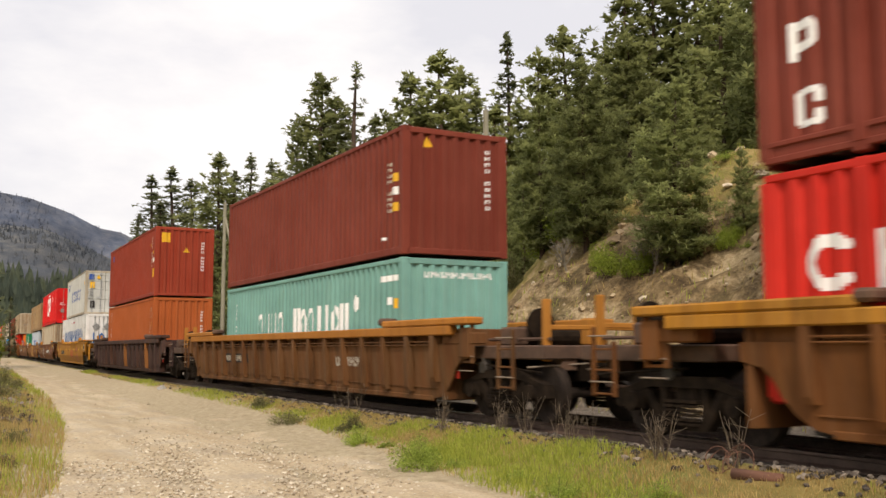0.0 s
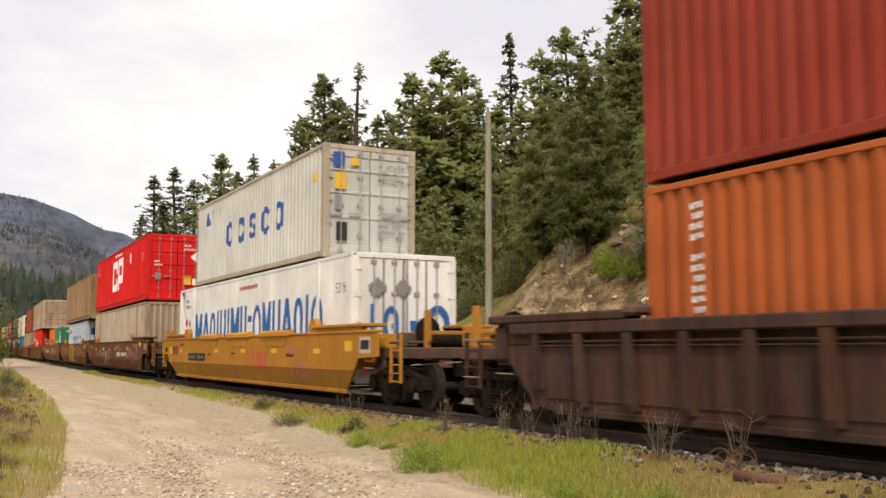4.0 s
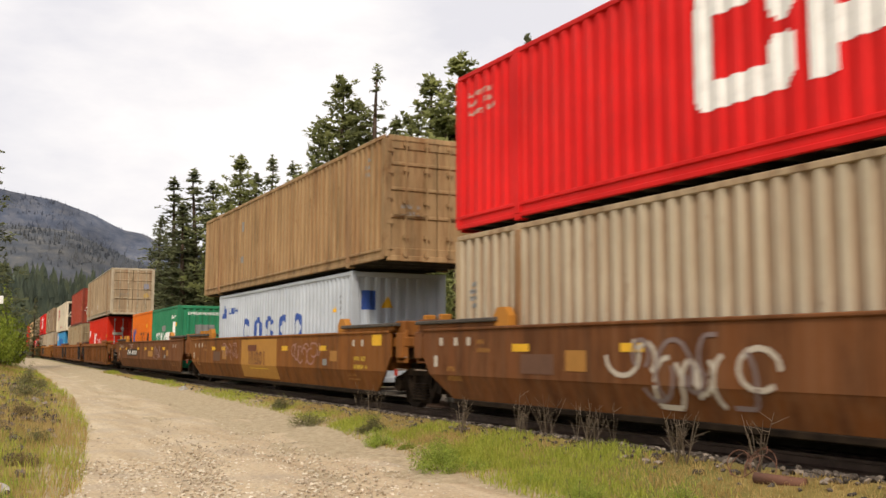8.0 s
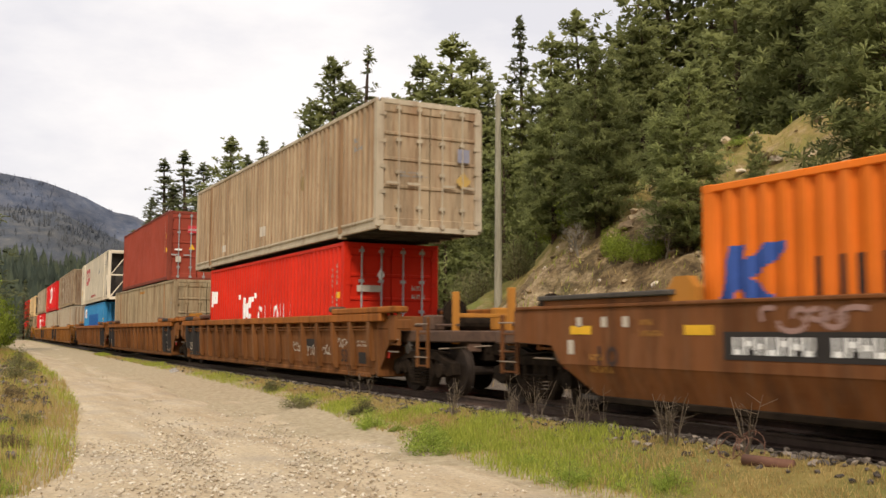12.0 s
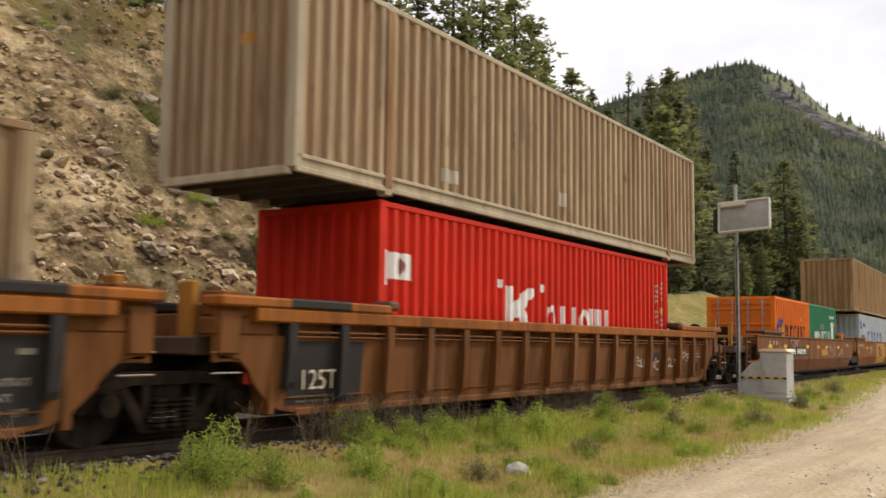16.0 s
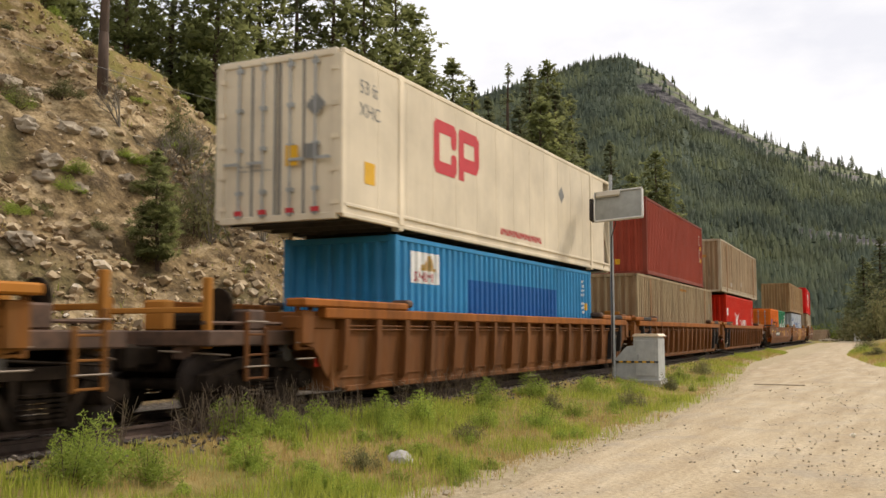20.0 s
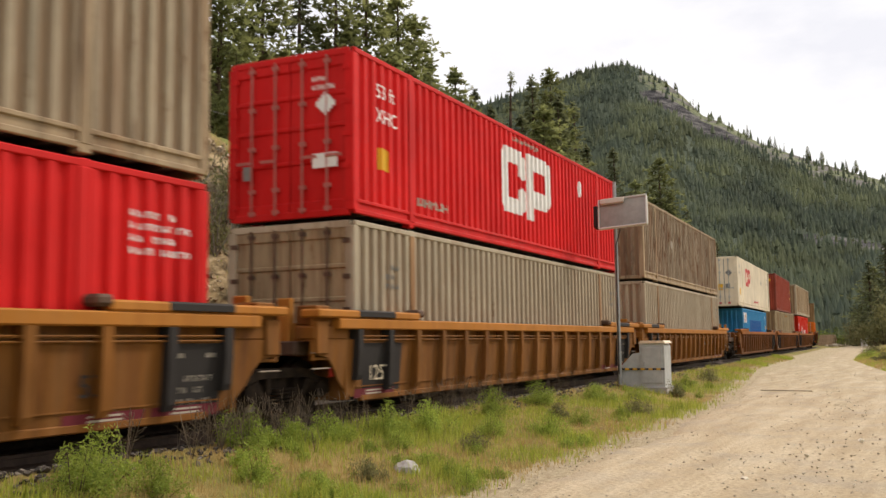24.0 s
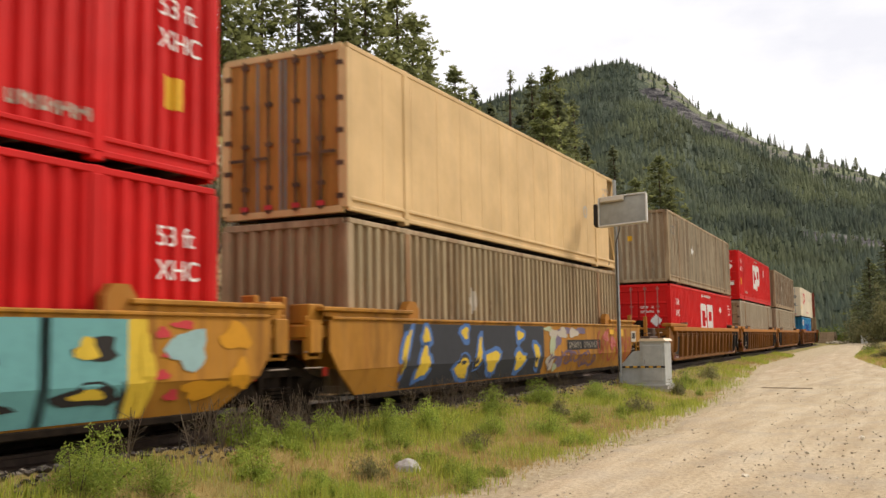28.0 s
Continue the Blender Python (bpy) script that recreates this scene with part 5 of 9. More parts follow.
def make_train():
    # unit 0
    car = ribbed_car("yellow and rust-brown ribbed well car with double-stacked containers", BROWN_CAR, YEL_CAR, True, True)
    for ob in car.children:   # a shorter well between long end platforms
        kind = ob.name.split(".")[0]
        if kind in ("side_sheet", "upper_web", "rib", "weld_seam", "bottom_sill", "pipe", "bulkhead", "well_floor", "reflector"):
            for v in ob.data.vertices:
                v.co.x *= 0.91 if kind == "bulkhead" else 0.83
        elif kind == "truck":
            ob.location.x += 0.8 if ob.data.vertices[0].co.x < 0 else -0.8
    aboard(car, UNIT[0][0], RAIL_TOP)
    load(0, "low", container("shipping_container", "bright red steel container with white emblem in the well", L48, STD, W40, C_RED, C_RED, "door", "wall",
         shift([("arc", WHITE, -6.75, -6.1, 1.75, 2.35), ("gate", WHITE, -5.9, -5.2, 1.75, 2.35), ("block", WHITE, -5.0, -4.82, 1.75, 2.35)], low_dz(0, STD))), STD, -0.3)
    load(0, "top", container("shipping_container", "brown-maroon steel container with white lettering, upper level", L48, HC, W40, MAROON, MAROON, "door", "wall",
         shift([("flag", WHITE, -6.85, -6.5, 4.3, 4.75), ("hook", WHITE, -6.8, -6.45, 3.55, 3.98), ("ring", WHITE, -6.85, -6.5, 5.05, 5.5)], top_dz(0))), HC, -0.3)
    # unit 1
    car = ribbed_car("rusty brown ribbed steel well car with worn markings", OLD_BROWN_CAR, OCHRE_CAP, True, True)
    car_marks(car, [("bars", PALE, 3.55, 5.0, 0.78, 0.98), ("block", BLACK, -5.35, -2.9, 0.76, 1.02), ("block", PALE, -7.55, -7.3, 0.46, 0.7), ("lines", PALE, -7.55, -7.3, 0.82, 1.05), ("block", PALE, 6.9, 7.2, 0.6, 0.9)], 1.436)
    car_marks(car, [("bars", PALE, -5.25, -4.2, 0.81, 0.97), ("bars", PALE, -4.05, -3.0, 0.81, 0.97)], 1.439)
    aboard(car, UNIT[1][0], RAIL_TOP)
    load(1, "low", container("shipping_container", "pale teal steel container with white lettering", L40, STD, W40, TEAL_BOX, TEAL_BOX, "wall", "wall",
         shift([("bars", WHITE, -3.07, -0.82, 1.4, 2.1), ("bars", WHITE, -0.16, 3.4, 1.4, 2.16), ("diamond", WHITE, 3.6, 3.95, 1.95, 2.3), ("column", WHITE, -5.25, -5.05, 1.5, 2.5), ("block", WHITE, 5.0, 5.9, 2.5, 2.62), ("block", WHITE, 5.4, 5.65, 2.03, 2.18), ("block", YELLOW, 5.7, 5.85, 1.95, 2.15)], low_dz(1, STD)),
         [("bars", WHITE, -0.7, 0.9, 2.2, 2.32)]), STD, 0.35)
    load(1, "top", container("shipping_container", "brown-maroon corrugated steel container, upper level", L40, STD, W40, MAROON, MAROON, "wall", "wall",
         shift([("column", PALE, 5.36, 5.5, 3.9, 4.97), ("block", YELLOW, 5.59, 5.8, 4.51, 4.68), ("block", YELLOW, 5.58, 5.8, 3.9, 4.08), ("block", WHITE, 5.57, 5.8, 4.24, 4.4), ("block", WHITE, 5.1, 5.33, 3.36, 3.42)], top_dz(1)),
         [("triangle", YELLOW, -0.75, -0.55, 2.2, 2.4), ("column", WHITE, 0.7, 0.82, 1.0, 2.3)]), STD, 0.35)
    # unit 2
    car = ribbed_car("dark purple-brown ribbed well car with rusty streaks", DARK_CAR, DARK_CAR, True, True, (), 1)
    aboard(car, UNIT[2][0], RAIL_TOP)
    load(2, "low", container("shipping_container", "orange-brown corrugated container in the well", L40, HC, W40, ORANGE_BROWN, ORANGE_BROWN, "wall", "wall",
         shift([("column", PALE, 5.32, 5.42, 1.7, 2.94), ("column", PALE, 5.6, 5.72, 1.7, 2.93), ("block", YELLOW, 5.5, 5.7, 2.09, 2.24), ("column", WHITE, -5.34, -5.05, 1.6, 3.03)], low_dz(2, HC)),
         [("column", WHITE, 0.72, 0.82, 1.2, 2.4)]), HC)
    load(2, "top", container("shipping_container", "red-brown corrugated container with yellow placards, upper level", L40, HC, W40, RED_BROWN, RED_BROWN, "wall", "wall",
         shift([("column", PALE, 5.34, 5.46, 4.58, 5.89), ("block", YELLOW, 5.51, 5.72, 5.08, 5.23), ("block", YELLOW, 5.48, 5.8, 4.13, 4.49), ("block", WHITE, 5.54, 5.74, 4.77, 4.95), ("triangle", YELLOW, 4.95, 5.18, 5.47, 5.6), ("block", BLUE, -5.3, -5.0, 5.6, 5.9)], top_dz(2)),
         [("block", YELLOW, -0.95, -0.6, 2.25, 2.65), ("triangle", YELLOW, -0.05, 0.2, 1.85, 2.05), ("column", WHITE, 0.68, 0.82, 1.1, 2.35)]), HC)
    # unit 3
    car = smooth_car("golden yellow smooth-sided well car with pink spray scrawl", GOLD_CAR, GOLD_LOW_SHADE, True, True, True, ((-4.0, -1.95), (-0.9, 1.3), (2.4, 4.6)))
    car_marks(car, [("block", BLACK, -5.75, -3.5, 0.8, 1.04), ("bars", PALE, -5.65, -4.7, 0.86, 0.98), ("bars", PALE, -4.5, -3.6, 0.86, 0.98), ("bars", RED, 1.0, 2.85, 0.6, 1.12), ("block", PALE, 9.0, 9.56, 1.08, 1.42), ("block", YELLOW, 8.2, 8.62, 1.12, 1.34), ("block", YELLOW, -2.4, -1.95, 1.07, 1.18), ("block", YELLOW, 0.45, 0.92, 1.07, 1.18), ("block", YELLOW, 3.2, 3.68, 1.07, 1.18), ("block", YELLOW, 6.3, 6.75, 1.07, 1.18), ("block", YELLOW, -6.95, -6.6, 1.07, 1.18), ("block", YELLOW, -8.55, -8.2, 1.02, 1.26), ("bars", GRIME, -0.5, -0.1, 1.02, 1.07), ("bars", GRIME, -3.1, -2.8, 0.98, 1.04), ("bars", GRIME, 4.4, 5.0, 0.98, 1.06), ("bars", GRIME, -7.0, -6.3, 1.30, 1.35), ("block", GRIME, -9.3, -9.0, 1.08, 1.24), ("bars", PINK, 4.3, 5.3, 1.0, 1.26), ("bars", PINK, 4.7, 6.0, 0.45, 0.86)])
    car_marks(car, [("block", BLACK, 9.07, 9.49, 1.16, 1.35)], 1.509)
    scrawl(car, mark("magenta_spray", (0.30, 0.03, 0.10)), -8.1, -7.35, 0.98, 1.30, 8, 9, wide=0.026)
    aboard(car, UNIT[3][0], RAIL_TOP)
    word, x = [], -5.72
    for k, w in (("zigzag", 0.88), ("peak", 0.78), ("dome", 0.66), ("post", 0.3), ("pair", 0.66), ("post", 0.3), ("zigzag", 0.88), ("pair", 0.62), ("block", 0.36), ("oval", 0.74), ("zigzag", 0.74), ("pair", 0.66), ("peak", 0.78), ("dome", 0.68), ("post", 0.3), ("oval", 0.76)):
        word.append((k, DEEP_BLUE, x, x + w, 1.94 if k == "block" else 1.18, 2.12 if k == "block" else 2.36 + 0.012 * (x + 5.7)))
        x += w + 0.128
    load(3, "low", container("refrigerated_container", "white fifty-three-foot container with large blue lettering", L53, HC, W53, TRAILER_WHITE, TRAILER_WHITE, "door", "frame",
         shift(word + [("bars", RED, -0.5, 1.25, 2.88, 3.0), ("diamond", RED, -7.2, -6.8, 1.9, 2.3), ("lines", GREY, -7.1, -6.4, 2.6, 3.0), ("diamond", GREY, -6.7, -6.4, 1.9, 2.2)], low_dz(3, HC)),
         [("diamond", GREY, -0.95, -0.45, 1.9, 2.35), ("diamond", GREY, -0.3, 0.15, 1.9, 2.35), ("bars", DEEP_BLUE, -1.0, -0.1, 0.9, 1.75), ("block", DEEP_BLUE, 0.1, 0.3, 1.2, 1.4), ("ring", DEEP_BLUE, 0.5, 1.1, 0.9, 1.75)], flat=True,
         texts=[("53 ft", GREY, 7.1, 2.42 + low_dz(3, HC), 0.34)]), HC)
    word = [("arc", BLUE, -2.43, -1.67, 4.36, 5.14), ("oval", BLUE, -1.15, -0.45, 4.36, 5.14), ("split", BLUE, 0.02, 0.66, 4.36, 5.14), ("arc", BLUE, 1.2, 1.95, 4.36, 5.14), ("oval", BLUE, 2.43, 3.1, 4.36, 5.14)]
    load(3, "top", container("shipping_container", "dirty white container with blue lettering and rust streaks, upper level", L40, 2.76, W40, SILVER, paint((0.42, 0.36, 0.27), 0.45, 0.6), "door", "wall",
         shift(word + [("triangle", BLUE, -4.95, -4.45, 5.3, 5.85), ("bars", BLUE, -4.2, -3.1, 5.5, 5.8), ("block", YELLOW, 5.75, 5.98, 4.1, 4.43), ("block", YELLOW, 5.8, 5.98, 4.98, 5.2), ("triangle", YELLOW, 5.3, 5.6, 5.25, 5.5), ("column", GREY, 5.5, 5.62, 4.0, 4.9)], top_dz(3)),
         [("block", BLUE, -1.0, -0.7, 2.2, 2.55), ("triangle", YELLOW, -0.55, -0.3, 2.25, 2.5), ("block", YELLOW, -0.95, -0.65, 1.65, 2.05), ("block", BLACK, -0.9, -0.62, 0.4, 0.85), ("block", GREY, -0.95, -0.75, 1.15, 1.5), ("lines", GREY, 0.2, 0.9, 1.9, 2.4), ("lines", GREY, 0.2, 0.9, 0.6, 1.2)]), 2.76)
    # units 4 to 6, one articulated car
    stripes = lambda xs: [("block", YELLOW, x - 0.24, x + 0.24, 1.14, 1.26) for x in xs]
    car = smooth_car("brown smooth-sided well car with faded spray scrawl", OLD_DTTX, OLD_DTTX_LOW_SHADE, True, False, True)
    car_marks(car, stripes((-5.6, -2.9, 1.4, 5.0)) + [("block", mark("dull_black_plate", (0.05, 0.035, 0.03)), 1.7, 4.85, 0.80, 1.10), ("block", YELLOW, 8.02, 8.5, 1.29, 1.48), ("block", GREY, 9.2, 9.8, 1.15, 1.4)])
    scrawl(car, PALE, -3.2, -0.6, 0.45, 1.4, 1, 7, wide=0.035)
    scrawl(car, mark("violet_grey_spray", (0.20, 0.15, 0.14)), -3.0, -0.8, 0.5, 1.35, 2, 6, 1.511, 0.03)
    scrawl(car, mark("faded_pink_spray", (0.34, 0.16, 0.13)), 4.6, 8.0, 0.62, 1.36, 3, 11, wide=0.03)
    scrawl(car, mark("faded_spray", (0.26, 0.14, 0.11)), 1.6, 3.2, 1.15, 1.42, 4, 6, wide=0.04)
    car_marks(car, worn_labels())
    car_marks(car, [("bars", WHITE, 1.8, 2.95, 0.85, 1.05), ("bars", WHITE, 3.2, 4.75, 0.85, 1.05)], 1.512)
    aboard(car, UNIT[4][0], RAIL_TOP)
    load(4, "low", container("domestic_container", "tan fifty-three-foot corrugated container in the well", L53, HC, W53, TAN_PALE, TAN, "wall", "wall",
         shift([("lines", GREY, 6.9, 7.6, 2.4, 2.86), ("column", GREY, -7.6, -7.3, 1.9, 2.4), ("block", GREY, 3.9, 4.2, 1.6, 1.95)], low_dz(4, HC)), [("lines", PALE, -0.4, 0.0, 1.1, 1.4)]), HC)
    load(4, "top", container("domestic_container", "signal red fifty-three-foot container with white emblem, upper level", L53, HC, W53, SIGNAL_RED, SIGNAL_RED, "door", "wall",
         shift([("hook", WHITE, -1.95, -0.2, 4.12, 5.66), ("flag", WHITE, -0.05, 1.5, 4.12, 5.7), ("bars", WHITE, -1.4, 1.0, 5.85, 5.96), ("diamond", WHITE, 3.35, 3.84, 5.2, 5.7), ("lines", PALE, 6.6, 7.1, 5.1, 5.5), ("lines", PALE, -7.6, -6.65, 5.35, 5.85)], top_dz(4)),
         [("diamond", WHITE, 0.55, 1.05, 1.7, 2.15), ("block", YELLOW, 0.25, 0.6, 0.7, 1.1), ("block", WHITE, 0.65, 1.1, 0.7, 0.98), ("lines", WHITE, 0.25, 0.8, 2.2, 2.55), ("lines", WHITE, -1.0, -0.6, 1.5, 1.8), ("block", GREY, -0.95, -0.7, 0.9, 1.2)]), HC)
    car = smooth_car("rust-brown smooth-sided well car with an ochre patch", DTTX_CAR, DTTX_LOW_SHADE, False, False, True)
    car_marks(car, [("block", mark("ochre_patch", (0.42, 0.20, 0.04)), -2.13, 1.4, 0.36, 1.46)] + stripes((-5.6, -4.3, 2.1, 5.0)) + [("block", YELLOW, 8.0, 8.5, 1.25, 1.48), ("lines", SPRAY_YELLOW, 7.0, 7.8, 0.75, 1.1)])
    car_marks(car, [("block", mark("brown_lettering", (0.15, 0.05, 0.025)), -1.42, -0.5, 1.12, 1.3), ("bars", mark("brown_lettering", (0.15, 0.05, 0.025)), -1.3, 0.45, 0.74, 1.12), ("block", SPRAY_YELLOW, -1.2, 0.6, 0.62, 0.64)], 1.511)
    scrawl(car, mark("faded_spray", (0.33, 0.17, 0.14)), -4.3, -2.5, 0.85, 1.36, 5, 8)
    scrawl(car, mark("faded_spray", (0.33, 0.17, 0.14)), 2.7, 4.8, 0.8, 1.32, 6, 8)
    car_marks(car, worn_labels())
    aboard(car, UNIT[5][0], RAIL_TOP)
    word = [("arc", BLUE, -3.11, -2.4, 1.35, 2.13), ("oval", BLUE, -1.85, -1.13, 1.35, 2.13), ("split", BLUE, -0.68, -0.02, 1.35, 2.13), ("arc", BLUE, 0.57, 1.32, 1.35, 2.13), ("oval", BLUE, 1.88, 2.58, 1.35, 2.13)]
    load(5, "low", container("shipping_container", "pale blue-white container with blue lettering in the well", L40, STD, W40, PALE_BLUE, PALE_BLUE, "wall", "wall",
         shift(word + [("triangle", YELLOW, 4.86, 5.13, 2.06, 2.28), ("triangle", BLUE, -5.7, -5.1, 2.2, 2.62), ("bars", BLUE, -4.85, -3.7, 2.32, 2.52), ("column", GREY, 5.3, 5.45, 1.7, 2.5)], low_dz(5, STD)),
         [("block", BLUE, -0.95, -0.6, 1.7, 2.15), ("triangle", YELLOW, -0.45, -0.15, 1.75, 2.0)]), STD)
    load(5, "top", container("domestic_container", "tan-brown weathered fifty-three-foot container, upper level", L53, 2.76, W53, TAN_BROWN, TAN_BROWN, "door", "wall",
         shift([("block", GREY, -3.2, -3.0, 4.9, 5.2), ("lines", GREY, 6.9, 7.3, 5.0, 5.5), ("block", GREY, -3.3, -3.1, 3.9, 4.1)], top_dz(5)), [("lines", GREY, -0.9, -0.3, 1.0, 1.3)]), 2.76)
    car = smooth_car("rust-brown smooth-sided well car with white lettering bars", OLD_DTTX, OLD_DTTX_LOW_SHADE, False, True, True)
    car_marks(car, stripes((-8.2, -5.9, -2.0, 0.2, 2.0, 4.9)) + [("block", BLACK, -5.5, -2.2, 0.86, 1.18), ("block", mark("ochre_patch", (0.40, 0.19, 0.04)), 0.9, 2.2, 0.85, 1.1)])
    car_marks(car, [("bars", WHITE, -5.35, -4.2, 0.92, 1.12), ("bars", WHITE, -4.0, -2.35, 0.92, 1.12)], 1.5095)
    car_marks(car, [("bars", mark("dark_number", (0.045, 0.026, 0.02)), -7.9, -7.35, 0.72, 0.98)])
    scrawl(car, mark("faded_spray", (0.33, 0.20, 0.17)), 2.5, 4.1, 0.75, 1.36, 7, 10, wide=0.028)
    scrawl(car, mark("faded_spray", (0.33, 0.20, 0.17)), -4.9, -3.6, 1.18, 1.44, 8, 6, wide=0.03)
    car_marks(car, [w for w in worn_labels() if not -6 < w[2] < -3])
    aboard(car, UNIT[6][0], RAIL_TOP)
    load(6, "low", container("shipping_container", "orange twenty-foot container in the well", 6.06, STD, W40, ORANGE_BOX, ORANGE_BOX, "wall", "door",
         shift([("slash", BLUE, -2.85, -1.75, 1.4, 2.2), ("bars", BLACK, -1.4, 2.3, 1.4, 2.0), ("triangle", YELLOW, 1.4, 1.7, 2.2, 2.4)], low_dz(6, STD))), STD, -3.08)
    load(6, "low", container("shipping_container", "green twenty-foot container with white lettering", 6.06, STD, W40, GREEN_BOX, GREEN_BOX, "wall", "door",
         shift([("bars", WHITE, -1.9, 1.7, 1.3, 1.9), ("block", WHITE, 1.95, 2.45, 1.55, 2.32), ("bars", WHITE, 1.7, 2.65, 2.46, 2.6), ("block", YELLOW, 2.55, 2.75, 2.13, 2.28), ("block", GREY, -0.6, 0.3, 1.95, 2.2)], low_dz(6, STD)),
         [("bars", WHITE, -0.8, 0.6, 2.2, 2.32), ("block", GREY, -0.5, 0.3, 1.3, 1.8)]), STD, 3.08)
    # units 7 to 9, one articulated car
    car = ribbed_car("rust-brown ribbed well car with dark panels at its ends", BROWN_CAR, RUST_CAP, True, False, (0, 1))
    car_marks(car, [("block", BLACK, -8.2, -6.7, 0.36, 1.16), ("block", BLACK, 4.1, 4.9, 0.78, 1.0), ("lines", PALE, -8.0, -7.0, 0.38, 0.5)], 1.436)
    car_marks(car, [("lines", PALE, 7.4, 8.1, 0.86, 1.02), ("block", BLACK, 7.45, 7.85, 0.50, 0.74)], 1.438)
    for i, (a, b, c, d) in enumerate(((3.2, 3.85, 0.68, 0.92), (4.2, 4.85, 0.60, 0.86), (5.3, 6.05, 0.66, 0.94), (6.35, 7.05, 0.78, 1.04))):
        scrawl(car, PALE, a, b, c, d, 40 + i, 5, 1.441, 0.014)
    lettering("53", 6.5, 0.52, 0.38, -1.418, BLACK, car)
    lettering("125T", -8.02, 0.55, 0.36, -1.425, CREAM, car)
    aboard(car, UNIT[7][0], RAIL_TOP)
    load(7, "low", container("shipping_container", "bright red container with white flag and lettering", L40, HC, W40, K_RED, K_RED, "door", "wall",
         shift([("block", WHITE, -5.8, -5.2, 2.1, 2.5), ("block", WHITE, -5.95, -5.85, 2.0, 2.52), ("diamond", RED, -5.6, -5.4, 2.15, 2.45), ("kick", WHITE, -2.25, -1.1, 1.28, 2.2), ("block", WHITE, -2.6, -2.4, 2.15, 2.3), ("block", WHITE, -0.95, -0.75, 2.15, 2.3), ("bars", WHITE, -0.63, 2.4, 1.3, 1.92), ("column", PALE, 5.3, 5.42, 1.7, 2.7), ("column", PALE, 5.6, 5.72, 1.5, 2.8), ("block", YELLOW, 5.6, 5.75, 1.95, 2.1)], low_dz(7, HC)),
         [("diamond", WHITE, -0.4, -0.2, 2.0, 2.3), ("block", PALE, -0.9, -0.3, 1.75, 1.9), ("lines", PALE, 0.5, 0.9, 1.6, 2.0), ("block", GREY, -0.5, -0.2, 0.7, 1.0)]), HC)
    load(7, "top", container("domestic_container", "weathered tan fifty-three-foot container overhanging the stack", L53, HC, W53, TAN, TAN_PALE, "door", "wall",
         shift([("block", PALE, -4.5, -4.05, 3.75, 3.97), ("block", PALE, -0.3, 0.1, 3.9, 4.18), ("diamond", TARNISH, 3.1, 3.5, 4.78, 5.16), ("lines", GREY, 6.8, 7.2, 5.2, 5.6)], top_dz(7)),
         [("lines", GREY, -0.75, -0.1, 1.2, 1.35), ("block", FADED_BLUE, 0.65, 0.95, 1.62, 1.92), ("diamond", FADED_YELLOW, 0.6, 1.0, 1.0, 1.4)], [("block", RUSTY_DOOR, 0.2, 0.5, 1.9, 2.05)]), HC)
    car = ribbed_car("rust-brown ribbed steel well car", BROWN_CAR, RUST_CAP, False, False, (0, 1, 15, 16))
    car_marks(car, [("block", BLACK, 7.2, 8.2, 0.34, 1.18), ("lines", PALE, 7.35, 8.05, 0.42, 0.85), ("block", PALE, 7.32, 7.5, 1.0, 1.06), ("block", PALE, 7.9, 8.08, 1.0, 1.06), ("block", BLACK, -8.2, -7.2, 0.36, 1.16)], 1.436)
    lettering("125T", -8.0, 0.55, 0.33, -1.445, CREAM, car)
    car_marks(car, [("lines", PALE, -8.0, -7.4, 0.40, 0.52), ("block", PALE, -8.0, -7.45, 0.98, 1.02)], 1.439)
    aboard(car, UNIT[8][0], RAIL_TOP)
    load(8, "low", container("domestic_container", "olive-tan fifty-three-foot container with rust patches", L53, HC, W53, OLIVE_TAN, OLIVE_TAN, "door", "wall",
         shift([("lines", GREY, 7.2, 7.6, 2.1, 2.6), ("block", RUSTY_DOOR, -0.2, 1.2, 2.9, 3.0)], low_dz(8, HC)), (), [("block", RUSTY_DOOR, 0.1, 0.5, 0.9, 1.2)]), HC)
    load(8, "top", container("shipping_container", "maroon corrugated container, upper level", L40, HC, W40, paint((0.29, 0.046, 0.024), 0.12, 0.55, 0.1), MAROON, "door", "wall",
         shift([("column", PALE, 5.3, 5.42, 4.5, 5.8), ("block", YELLOW, 5.48, 5.7, 5.06, 5.24), ("block", YELLOW, 5.52, 5.75, 4.48, 4.66)], top_dz(8)),
         [("block", RED, -0.42, 0.0, 2.0, 2.3), ("block", WHITE, -0.4, -0.02, 2.08, 2.16), ("triangle", YELLOW, -0.36, -0.12, 1.3, 1.5), ("block", WHITE, -0.95, -0.65, 1.24, 1.31), ("block", PALE, -0.9, -0.68, 0.75, 1.0), ("lines", WHITE, 0.4, 0.66, 1.3, 1.9), ("block", WHITE, 0.5, 0.75, 2.1, 2.2), ("block", WHITE, 0.8, 0.95, 2.0, 2.2), ("block", WHITE, 0.05, 0.18, 0.72, 0.86)], [("column", WHITE, -0.75, -0.66, 1.2, 2.5), ("block", YELLOW, 0.7, 0.85, 2.3, 2.5), ("block", YELLOW, 0.0, 0.18, 0.4, 0.6)]), HC)
    car = ribbed_car("rust-brown ribbed steel well car", BROWN_CAR, RUST_CAP, False, True, (15, 16))
    car_marks(car, [("block", BLACK, 7.2, 8.2, 0.34, 1.18), ("lines", PALE, 7.35, 8.05, 0.42, 0.85), ("block", PALE, 7.32, 7.5, 1.0, 1.06), ("block", PALE, 7.9, 8.08, 1.0, 1.06)], 1.436)
    aboard(car, UNIT[9][0], RAIL_TOP)
